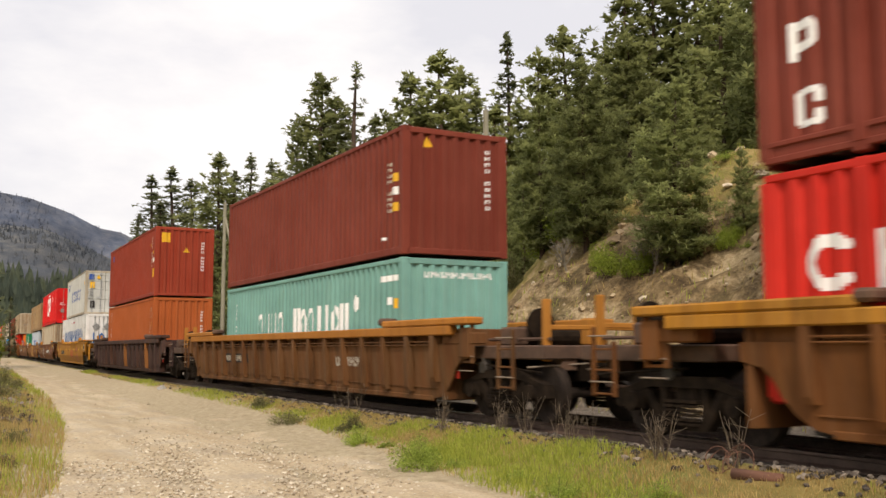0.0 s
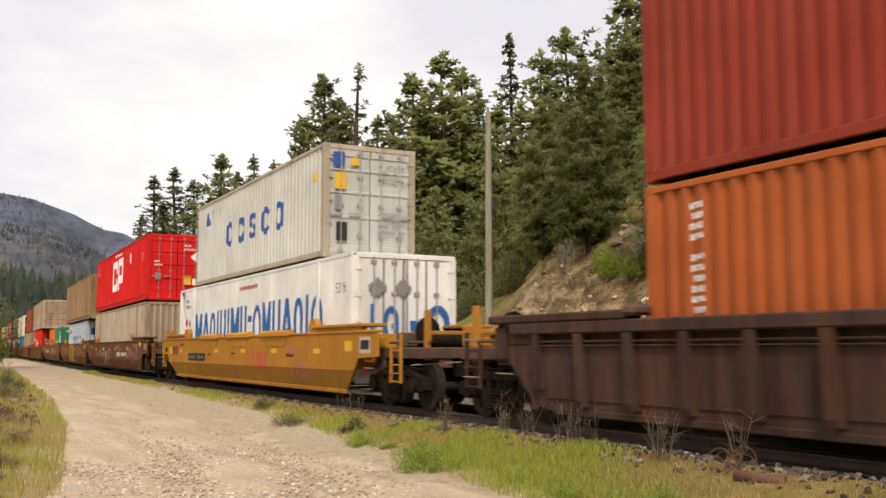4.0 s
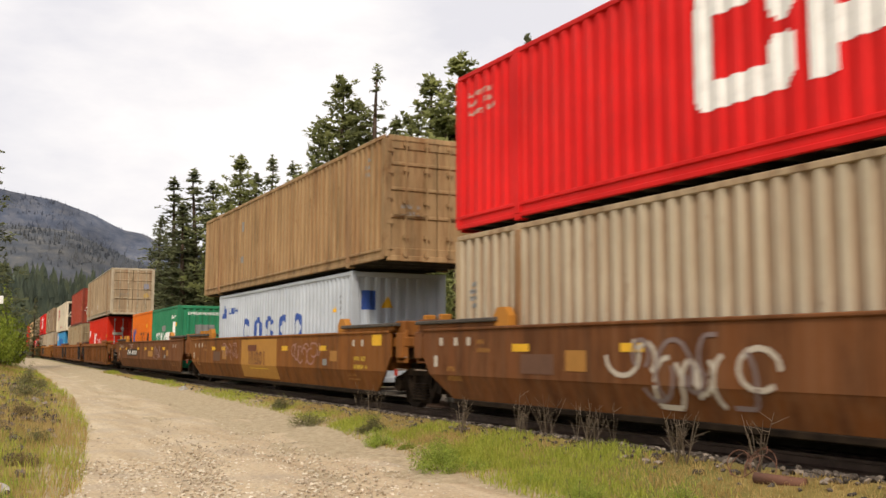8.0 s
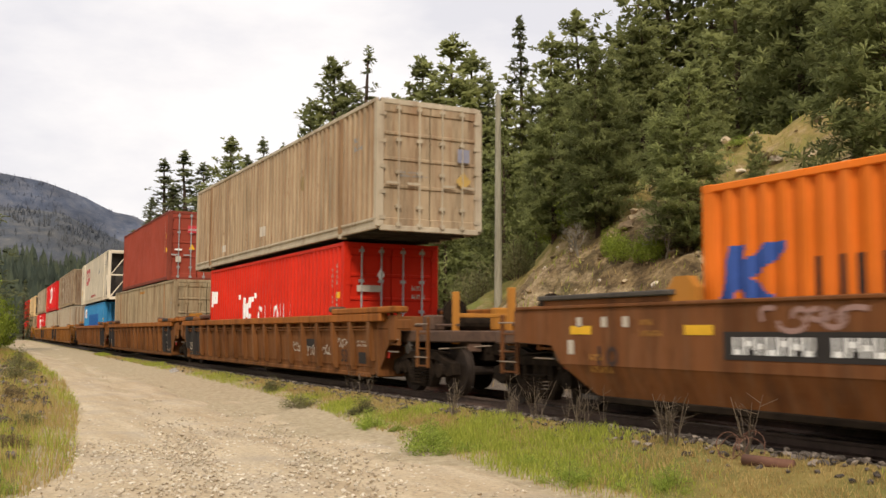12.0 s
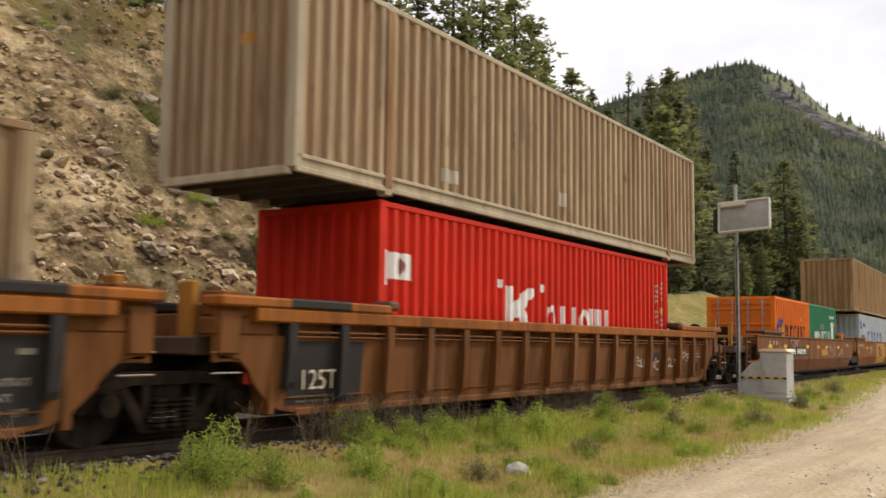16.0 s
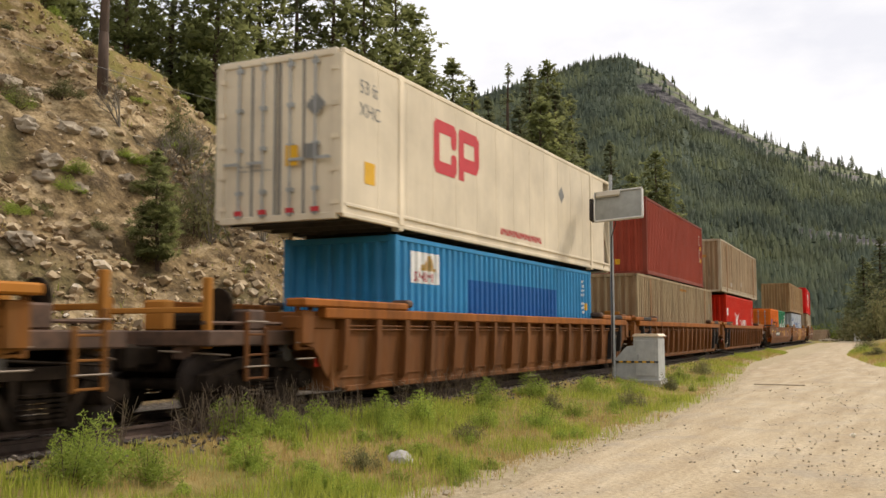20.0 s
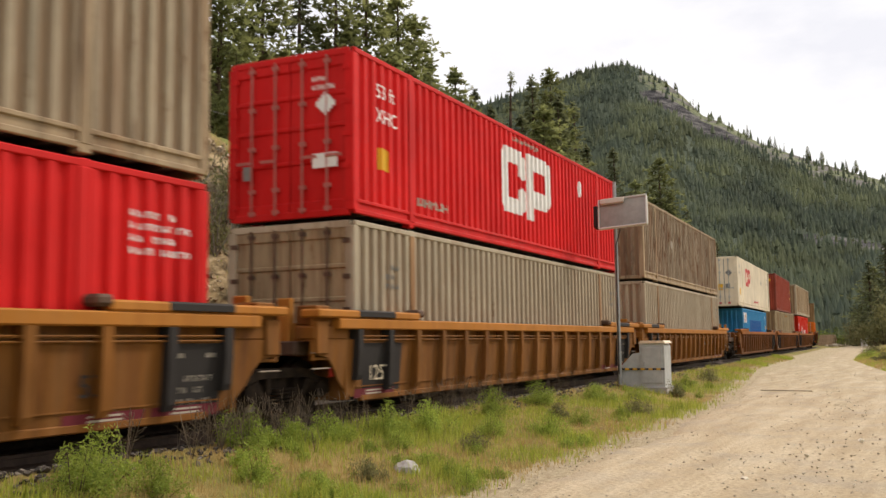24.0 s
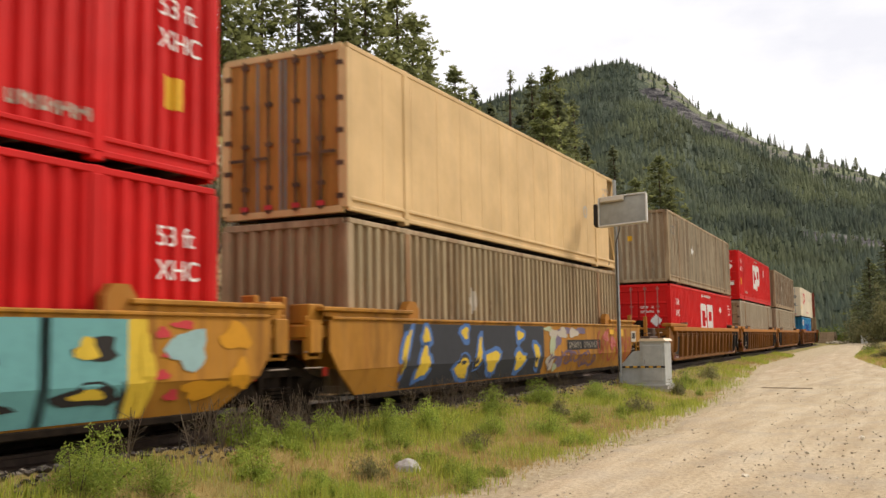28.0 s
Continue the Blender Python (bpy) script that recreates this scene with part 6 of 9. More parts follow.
    load(9, "low", container("shipping_container", "sky blue corrugated container with a dark blue patch", L40, STD, W40, SKY_BLUE, SKY_BLUE, "wall", "wall",
         shift([("block", WHITE, -5.45, -4.25, 2.1, 2.7), ("triangle", YELLOW, -5.0, -4.35, 2.35, 2.65), ("bars", RED, -5.3, -4.4, 2.13, 2.32), ("block", mark("dark_blue_patch", (0.012, 0.115, 0.36)), -2.85, 2.95, 1.5, 2.28), ("column", WHITE, 5.3, 5.42, 1.7, 2.7), ("block", YELLOW, 5.55, 5.75, 1.8, 2.0)], low_dz(9, STD))), STD)
    load(9, "top", container("refrigerated_container", "cream white refrigerated container with red emblem, upper level", L53, HC, W53, CREAM_BOX, CREAM_BOX, "frame", "door",
         shift([("hook", RED, -4.64, -3.55, 4.32, 5.4), ("flag", RED, -3.45, -2.38, 4.32, 5.4), ("bars", RED, -1.15, 1.6, 3.4, 3.55), ("block", YELLOW, -7.33, -6.97, 3.7, 4.08), ("diamond", GREY, 3.0, 3.5, 4.65, 5.1), ("lines", GREY, 6.6, 7.4, 4.9, 5.4)], top_dz(9)),
         (), [("diamond", GREY, 0.6, 1.0, 1.75, 2.15), ("block", YELLOW, 0.2, 0.45, 0.95, 1.3), ("block", GREY, 0.6, 0.85, 1.05, 1.3), ("lines", GREY, -0.8, -0.1, 0.9, 1.05)], flat=True,
         texts=[("53 ft", GREY, -7.5, 5.25 + top_dz(9), 0.34), ("XHC", GREY, -7.5, 4.85 + top_dz(9), 0.34)]), HC)
    # units 10 to 12, one articulated car
    names = ("ochre ribbed steel well car with rusty ribs", OCHRE_CAR, OCHRE_CAP)
    for u, le, re in ((10, True, False), (11, False, False), (12, False, True)):
        car = ribbed_car(names[0], names[1], names[2], le, re, () if le and re else (0, 1) if le else (15, 16) if re else (0, 1, 15, 16))
        car_marks(car, [("block", BLACK, 7.2, 8.2, 0.34, 1.18), ("lines", PALE, 7.35, 8.05, 0.42, 0.85), ("block", PALE, 7.32, 7.5, 1.0, 1.06), ("block", PALE, 7.9, 8.08, 1.0, 1.06), ("block", BLACK, -8.0, -6.7, 0.36, 1.16)] if u != 10 else [("block", GREY, 2.9, 3.6, 0.85, 1.02), ("block", GREY, 4.0, 4.9, 0.85, 1.02), ("block", PINK, 6.2, 6.9, 0.5, 0.6)], 1.436)
        strip = mark("maroon_strip", (0.15, 0.022, 0.03))
        for a, b in ((5.7, 6.9), (7.0, 8.2), (-8.2, -6.9)):
            car_marks(car, [("block", strip, a, b, 0.27, 0.42)], 1.4385)
            car_marks(car, [("block", PALE, a + 0.35, a + 0.85, 0.37, 0.395), ("block", PALE, a + 0.35, a + 0.85, 0.32, 0.345)], 1.4415)
        if u == 12:
            lettering("53", 5.85, 0.6, 0.36, -1.435, BLACK, car)
        if u == 11:
            lettering("125T", -7.9, 0.55, 0.36, -1.445, CREAM, car)
        aboard(car, UNIT[u][0], RAIL_TOP)
    load(10, "low", container("domestic_container", "pale tan fifty-three-foot corrugated container in the well", L53, HC, W53, TAN_PALE, TAN_PALE, "wall", "wall",
         shift([("lines", GREY, 7.0, 7.6, 2.2, 2.7)], low_dz(10, HC))), HC)
    load(10, "top", container("domestic_container", "grey-tan container with rust runs, upper level", L53, HC, W53, paint((0.36, 0.30, 0.215), 1.0, 0.65, 0.6), TAN, "wall", "wall",
         shift([("diamond", PALE, -3.3, -2.8, 4.7, 5.15)], top_dz(10))), HC)
    load(11, "low", container("domestic_container", "pale tan fifty-three-foot corrugated container in the well", L53, HC, W53, TAN_PALE, TAN_PALE, "wall", "door",
         shift([("lines", GREY, 7.0, 7.6, 2.2, 2.7), ("lines", GREY, -7.0, -6.5, 2.1, 2.6)], low_dz(11, HC)), door_mat=OLIVE_TAN), HC)
    emb = [("hook", WHITE, -1.52, 0.0, 4.15, 5.7), ("flag", WHITE, 0.1, 1.85, 4.1, 5.75), ("diamond", WHITE, 4.06, 4.65, 5.2, 5.66), ("block", YELLOW, -7.17, -6.82, 4.18, 4.57), ("bars", PALE, -5.67, -4.4, 3.72, 3.88), ("bars", PALE, -0.7, 1.1, 5.9, 6.0)]
    door = [("diamond", WHITE, 0.55, 0.98, 1.75, 2.15), ("block", WHITE, 0.5, 1.0, 0.85, 1.1), ("block", GREY, -0.95, -0.78, 0.75, 1.0), ("lines", WHITE, 0.5, 0.95, 2.2, 2.5)]
    ft = lambda u, x, z, dz: [("53 ft", WHITE, x, z + dz, 0.36), ("XHC", WHITE, x, z - 0.44 + dz, 0.36)]
    load(11, "top", container("domestic_container", "signal red container with white emblem, upper level", L53, HC, W53, SIGNAL_RED, SIGNAL_RED, "wall", "door", shift(emb, top_dz(11)), (), door, texts=ft(11, -7.3, 5.45, top_dz(11))), HC)
    low = [("hook", WHITE, -1.43, 0.1, 1.3, 2.66), ("flag", WHITE, 0.26, 2.0, 1.2, 2.66), ("diamond", WHITE, 3.96, 4.5, 2.2, 2.72), ("bars", WHITE, -0.96, 1.6, 2.95, 3.08), ("lines", WHITE, 6.7, 7.8, 2.25, 2.85)]
    load(12, "low", container("domestic_container", "signal red container with white emblem in the well", L53, HC, W53, SIGNAL_RED, SIGNAL_RED, "wall", "door", shift(low, low_dz(12, HC)), (), [("diamond", WHITE, 0.45, 0.95, 1.2, 1.68), ("lines", WHITE, 0.1, 0.85, 1.75, 2.1), ("lines", WHITE, -1.05, -0.5, 0.95, 1.15), ("block", WHITE, -1.1, -1.0, 2.1, 2.5)], texts=ft(12, -7.1, 2.45, low_dz(12, HC))), HC)
    load(12, "top", container("domestic_container", "grey-tan fifty-three-foot container, upper level", L53, HC, W53, paint((0.46, 0.385, 0.27), 0.65, 0.65, 0.6), TAN, "wall", "wall",
         shift([("diamond", WHITE, -3.1, -2.65, 4.7, 5.14), ("lines", GREY, -7.4, -6.6, 5.3, 5.7)], top_dz(12)), (), [("block", YELLOW, -0.35, -0.15, 1.7, 1.9)]), HC)
    # units 13 and 14, one articulated car
    # lower panel in a darker yellow: shade of its inward slope is painted in
    car = smooth_car("yellow smooth-sided well car covered with blue and black spray paint", YEL_CAR, paint((0.39, 0.17, 0.018), 0.45, 0.55), True, False, True)
    car_marks(car, [("block", mark("black_spray", (0.035, 0.037, 0.045)), -6.6, 0.6, 0.33, 1.46), ("block", BLACK, 2.35, 5.3, 0.86, 1.12), ("bars", PALE, 2.5, 3.6, 0.9, 1.08), ("bars", PALE, 3.8, 5.1, 0.9, 1.08)])
    gaps = [(-5.8, 0.75, 0.22, 0.28, 0.3), (-5.7, 1.25, 0.14, 0.14, 0), (-4.1, 0.6, 0.3, 0.2, 0), (-4.0, 1.3, 0.16, 0.12, 0), (-3.3, 0.9, 0.12, 0.3, 0.3), (-2.6, 0.72, 0.34, 0.22, 0.2), (-1.0, 0.68, 0.3, 0.2, 0), (-1.0, 1.25, 0.22, 0.1, 0), (0.1, 0.8, 0.16, 0.28, -0.3), (-6.5, 1.0, 0.1, 0.35, 0.4)]
    blobs(car, SPRAY_BLUE, [(x, z, w + 0.11, h + 0.11, q) for x, z, w, h, q in gaps], 1.511)
    blobs(car, SPRAY_YELLOW, gaps, 1.515)
    blobs(car, PALE, [(1.3, 1.25, 0.3, 0.16, 0.2), (2.0, 1.3, 0.35, 0.14, 0), (2.9, 1.3, 0.4, 0.12, 0), (1.1, 0.6, 0.3, 0.2, 0)], 1.511)
    blobs(car, mark("violet_spray", (0.17, 0.13, 0.20)), [(1.5, 1.1, 0.35, 0.2, 0.3), (2.2, 1.36, 0.5, 0.08, 0), (3.4, 1.36, 0.6, 0.08, 0), (1.7, 0.55, 0.3, 0.15, 0.4)], 1.5105)
    blobs(car, mark("pale_green_spray", (0.40, 0.44, 0.28)), [(1.2, 0.95, 0.2, 0.3, 0.3), (1.5, 0.45, 0.16, 0.1, 0), (0.9, 1.4, 0.3, 0.06, 0)], 1.5125)
    blobs(car, PINK, [(5.9, 1.2, 0.3, 0.15, 0), (6.6, 1.0, 0.25, 0.2, 0.3), (7.3, 1.15, 0.2, 0.12, 0)], 1.511)
    scrawl(car, mark("brown_red_spray", (0.36, 0.06, 0.03)), 5.2, 8.6, 0.5, 1.4, 21, 14, 1.513, 0.035)
    scrawl(car, mark("dull_violet_spray", (0.16, 0.10, 0.14)), 0.9, 4.9, 0.4, 0.84, 22, 13, 1.512, 0.03)
    car_marks(car, [("block", YELLOW, 7.2, 7.75, 1.2, 1.42), ("block", PALE, 8.75, 9.3, 1.02, 1.36), ("block", YELLOW, 6.3, 6.7, 1.26, 1.4)], 1.5145)
    car_marks(car, [("block", BLACK, 8.84, 9.2, 1.12, 1.3)], 1.518)
    aboard(car, UNIT[13][0], RAIL_TOP)
    load(13, "low", container("domestic_container", "tan fifty-three-foot corrugated container with worn lettering", L53, HC, W53, OLIVE_TAN, TAN, "wall", "wall",
         shift([("diamond", PALE, -3.3, -2.8, 1.7, 2.25)], low_dz(13, HC))), HC)
    load(13, "top", container("domestic_container", "cream yellow smooth container with rusty orange doors, upper level", L53, HC, W53, YELLOW_CREAM, YELLOW_CREAM, "frame", "door",
         shift([("ring", PALE, 4.8, 5.15, 4.6, 4.95), ("lines", PALE, 6.75, 7.5, 5.3, 5.8)], top_dz(13)), flat=True, door_mat=RUSTY_DOOR), HC)
    # again a darker yellow below the fold, standing in for shade
    car = smooth_car("yellow smooth-sided well car with teal spray paint", YEL_CAR, paint((0.39, 0.17, 0.018), 0.45, 0.55), False, False, True)
    car_marks(car, [("block", TEAL, 3.2, 6.3, 0.33, 1.46), ("block", SPRAY_YELLOW, 6.3, 6.6, 0.33, 1.46), ("block", BLACK, 5.08, 5.22, 0.33, 1.46)])
    blobs(car, BLACK, [(5.75, 0.62, 0.46, 0.13, 0.3), (5.85, 1.12, 0.3, 0.14, 0.2), (4.4, 1.1, 0.16, 0.2, 0), (4.3, 0.55, 0.5, 0.07, 0), (6.25, 0.5, 0.05, 0.3, 0), (3.5, 1.42, 0.7, 0.05, 0)], 1.512)
    blobs(car, SPRAY_YELLOW, [(5.75, 0.62, 0.25, 0.06, 0.2), (5.7, 1.12, 0.16, 0.13, 0), (4.3, 0.53, 0.3, 0.04, 0), (6.6, 0.8, 0.12, 0.5, 0)], 1.515)
    blobs(car, RED, [(6.85, 1.3, 0.12, 0.07, 0), (7.0, 1.05, 0.14, 0.06, 0), (6.85, 0.8, 0.12, 0.06, 0), (7.05, 0.55, 0.12, 0.07, 0), (7.2, 1.4, 0.2, 0.05, 0)], 1.511)
    blobs(car, mark("orange_spray", (0.62, 0.28, 0.02)), [(8.2, 1.25, 0.3, 0.18, 0), (7.6, 0.6, 0.4, 0.12, 0.2), (8.3, 0.75, 0.2, 0.2, 0)], 1.5105)
    blobs(car, mark("pale_teal_spray", (0.30, 0.46, 0.46)), [(7.3, 1.1, 0.35, 0.25, 0)], 1.512)
    aboard(car, UNIT[14][0], RAIL_TOP)
    load(14, "low", container("domestic_container", "signal red fifty-three-foot container in the well", L53, HC, W53, SIGNAL_RED, SIGNAL_RED, "wall", "door", (), texts=[("53 ft", WHITE, 6.95, 2.38 + low_dz(14, HC), 0.36), ("XHC", WHITE, 6.95, 1.96 + low_dz(14, HC), 0.36)]), HC)
    load(14, "top", container("domestic_container", "signal red fifty-three-foot container, upper level", L53, HC, W53, SIGNAL_RED, SIGNAL_RED, "wall", "door", shift([("block", YELLOW, 7.06, 7.4, 4.12, 4.54), ("bars", PALE, 4.81, 6.0, 3.7, 3.86)], top_dz(14)), texts=[("53 ft", WHITE, 6.95, 5.3 + top_dz(14), 0.36), ("XHC", WHITE, 6.95, 4.88 + top_dz(14), 0.36)]), HC)


def motions():
    for ob, s0, z in RIDERS:
        rows = []
        for i in range(15):
            t = i * 2.0
            s = s0 + SPEED * (t - 14) + GAIN * (t - 14) ** 2
            x, y, a = on_track(s)
            rows.append((t, pose(x, y, z, 0, 0, math.degrees(a))))
        walk(ob, rows)
    for ob in WHEELS:
        x, y, z = ob.location
        walk(ob, [(i / 30, pose(x, y, z, 0, math.degrees((SPEED * (i / 30 - 14) + GAIN * (i / 30 - 14) ** 2) / 0.455), 0)) for i in range(841)])


# ---- trees ----
BARK = grain("pine_bark", [(0.3, (0.045, 0.028, 0.018)), (0.7, (0.15, 0.095, 0.065))], 6, 0.95, 0.8, 0.03, (1, 1, 0.25))
PINE = leafy("pine_needles", (0.150, 0.165, 0.062), (0.335, 0.350, 0.134), 0.7, 0.5)
YOUNG = leafy("young_pine_needles", (0.160, 0.178, 0.066), (0.345, 0.368, 0.140), 0.7, 0.5)
FIR = leafy("fir_needles", (0.108, 0.120, 0.062), (0.245, 0.26, 0.128), 0.7, 0.5)
LEAF = leafy("spring_leaves", (0.13, 0.18, 0.025), (0.34, 0.40, 0.06))


class Crown:
    """Clumps of needles; normals follow the clump's round form, as massed needles do."""

    def __init__(self):
        self.v, self.f, self.n = [], [], []

    def clump(self, c, r, blades, wide, rng, out, flat=0.8):
        k = len(self.v)
        self.v.append(tuple(c))
        self.n.append(tuple((out * 0.6 + Vector((0, 0, 0.5))).normalized()))
        for _ in range(blades):
            d = Vector((rng.gauss(0, 1), rng.gauss(0, 1), rng.gauss(0.25, 0.8))).normalized()
            q = c + Vector((d.x, d.y, d.z * flat)) * r * rng.uniform(0.55, 1.2)
            o = Vector((-d.y, d.x, rng.uniform(-0.5, 0.5))).normalized() * wide * rng.uniform(0.6, 1.2)
            m = (d * 0.55 + out * 0.5 + Vector((0, 0, 0.25))).normalized()
            i = len(self.v)
            self.v += [tuple(q + o), tuple(q - o)]
            self.n += [tuple(m), tuple(m)]
            self.f.append((k, i, i + 1) if (q + o - c).cross(q - o - c).dot(m) > 0 else (k, i + 1, i))

    def mesh(self, mat):
        me = bpy.data.meshes.new("crown")
        me.from_pydata(self.v, [], self.f)
        me.materials.append(mat)
        me.polygons.foreach_set("use_smooth", [True] * len(me.polygons))
        me.update()
        me.normals_split_custom_set_from_vertices(self.n)
        return me


# start of the crown, whorls, branches a whorl, reach, taper, clumps a metre of branch, clump size, needles a clump, needle width
HABIT = {"pine": (0.13, 24, 6, 2.2, 0.62, 3.7, 0.37, 22, 0.048), "tall": (0.42, 17, 6, 1.7, 0.5, 4.2, 0.35, 20, 0.047), "fir": (0.04, 30, 7, 2.0, 0.92, 3.9, 0.30, 16, 0.048),
         "bushy": (0.08, 17, 8, 2.5, 0.60, 3.9, 0.39, 25, 0.037), "sparse": (0.14, 22, 5, 1.4, 0.8, 3.4, 0.24, 20, 0.030)}


def conifer_meshes(seed, kind, far=False):
    """Trunk and crown of a tree built 10 m high and scaled when planted."""
    rng = random.Random(seed)
    H = 10.0
    start, levels, nb, reach0, taper, per_m, size, needles, wide = HABIT[kind]
    if far:
        per_m, size, needles, wide = per_m * 0.5, size * 1.12, int(needles * 0.42), wide * 1.9
    tr = Shape()
    bend = rng.uniform(-0.2, 0.2)
    pts = [Vector((bend * (i / 6) ** 2, 0.08 * math.sin(i + seed), H * i / 6 * 0.985)) for i in range(7)]
    for i in range(6):
        r0, r1 = 0.15 * (1 - i / 6.2) ** 0.9 + 0.012, 0.15 * (1 - (i + 1) / 6.2) ** 0.9 + 0.012
        tr.tube(pts[i], pts[i + 1], r0, r1, 8, i in (0, 5))
    cr = Crown()
    lop = rng.uniform(0, math.tau)
    for li in range(levels):
        f = min(0.985, max(start, start + (1 - start) * (li + rng.uniform(-0.35, 0.35)) / levels))
        g = (f - start) / (1 - start)
        full = 0.6 + 0.4 * min(1, g * 4)
        reach = reach0 * (1 - g) ** taper * (full if kind != "fir" else 1.0) + (0.16 if not far else 0.09)
        whorl = rng.uniform(0.72, 1.18)
        for b in range(nb):
            if rng.random() < (0.3 if kind in ("sparse", "tall") else 0.16):
                continue
            a = math.tau * (b + rng.uniform(-0.3, 0.3)) / nb + li * 2.4
            L = reach * whorl * rng.uniform(0.6, 1.12) * (1 + 0.14 * math.cos(a - lop))
            drop = rng.uniform(-0.42, -0.18) if kind in ("fir", "sparse") else rng.uniform(-0.12, 0.30) + 0.35 * g
            base = Vector((bend * f * f, 0, H * f))
            d = Vector((math.cos(a), math.sin(a), drop))
            lift = 0.16 if kind in ("pine", "bushy", "tall") else 0.05
            if not far or b % 2:
                tr.tube(base, base + d * L * 0.8, 0.026 * (1 - g) + 0.008, 0.006, 3, False)
            n = max(2, round(L * per_m * 1.35))
            for i in range(n):
                h = 0.30 + 0.70 * (i + rng.random()) / n
                side = rng.gauss(0, 0.20 * L * h + 0.03)
                p = base + d * L * h + Vector((-math.sin(a) * side, math.cos(a) * side, lift * L * h * h + rng.gauss(0, 0.05 if not far else 0.16 * (1 - g))))
                out = (Vector((p.x - base.x, p.y - base.y, 0.0)).normalized() + Vector((0, 0, 0.35 + 0.5 * g))).normalized()
                cr.clump(p, size * rng.uniform(0.7, 1.2) * (0.75 + 0.35 * h) * (1 - (0.62 if far else 0.4) * g), needles, wide, rng, out, 0.72 if kind != "fir" else 0.5)
    for i in range(0 if kind in ("sparse", "tall") else 300 if far else 240):   # sprays between the whorls close the crown
        g = 1 - (1 - rng.random()) ** 0.62
        f = start + (1 - start) * g
        a, k = rng.uniform(0, math.tau), rng.uniform(0.35, 0.88)
        r = (reach0 * (1 - g) ** taper * ((0.6 + 0.4 * min(1, g * 4)) if kind != "fir" else 1.0) + 0.06) * k
        out = Vector((math.cos(a), math.sin(a), 0.3 + 0.4 * g)).normalized()
        sag = -0.3 * r if kind == "fir" else 0.2 * r
        cr.clump(Vector((bend * f * f + r * math.cos(a), r * math.sin(a), H * f + sag)), size * rng.uniform(0.85, 1.35) * (1 - 0.55 * g), needles, wide, rng, out, 0.8)
    for i in range(6):
        cr.clump(Vector((bend, 0, H * (0.955 + 0.009 * i))), size * (0.75 - 0.07 * i), needles, wide, rng, Vector((0, 0, 1)), 1.2)
    mat = YOUNG if kind == "bushy" else PINE if kind in ("pine", "tall") else FIR
    return tr.mesh("trunk", BARK, True), cr.mesh(mat)


TREE_KINDS = {k: [conifer_meshes(s, k) for s in seeds] for k, seeds in (("pine", (1, 2, 3)), ("fir", (4, 5, 6)), ("bushy", (7, 8)), ("sparse", (9, 10)), ("tall", (20,)))}
FAR_KINDS = {k: [conifer_meshes(s, k, True) for s in seeds] for k, seeds in (("pine", (11, 12, 13)), ("fir", (14, 15, 16)), ("bushy", (17, 18)), ("sparse", (19,)))}
TREE_LABEL = {"pine": "tall dark green pine on the wooded slope", "fir": "narrow pointed dark green fir", "bushy": "broad bushy green pine", "sparse": "thin conifer with sparse branches", "tall": "tall pine with a bare trunk on the bank"}
tree_rng = random.Random(77)


def tree(kind, x, y, h, spread=1.0, sink=0.2):
    tr, cr = tree_rng.choice((TREE_KINDS if math.hypot(x, y) < (36 if kind == "bushy" else 47) or kind == "tall" else FAR_KINDS)[kind])
    root = tagged(new(kind + "_tree" if kind in ("pine", "fir") else "conifer_tree"), TREE_LABEL[kind], "tree", "conifers of the wood")
    root.matrix_basis = Matrix.LocRotScale((x, y, height(x, y) - sink), Euler((0, 0, tree_rng.uniform(0, math.tau))), (h / 10 * spread, h / 10 * spread, h / 10))
    part("trunk", tr, None, root)
    part("crown", cr, None, root)
    return root


def tree_at(kind, az, el, dist, spread=1.0):
    """A tree whose top stands at that bearing and elevation from the camera."""
    x, y = -dist * math.sin(radians(az)), dist * math.cos(radians(az))
    z = height(x, y)
    h = max(2.5, EYE + dist * math.tan(radians(el)) - z)
    return tree(kind, x, y, h, spread)


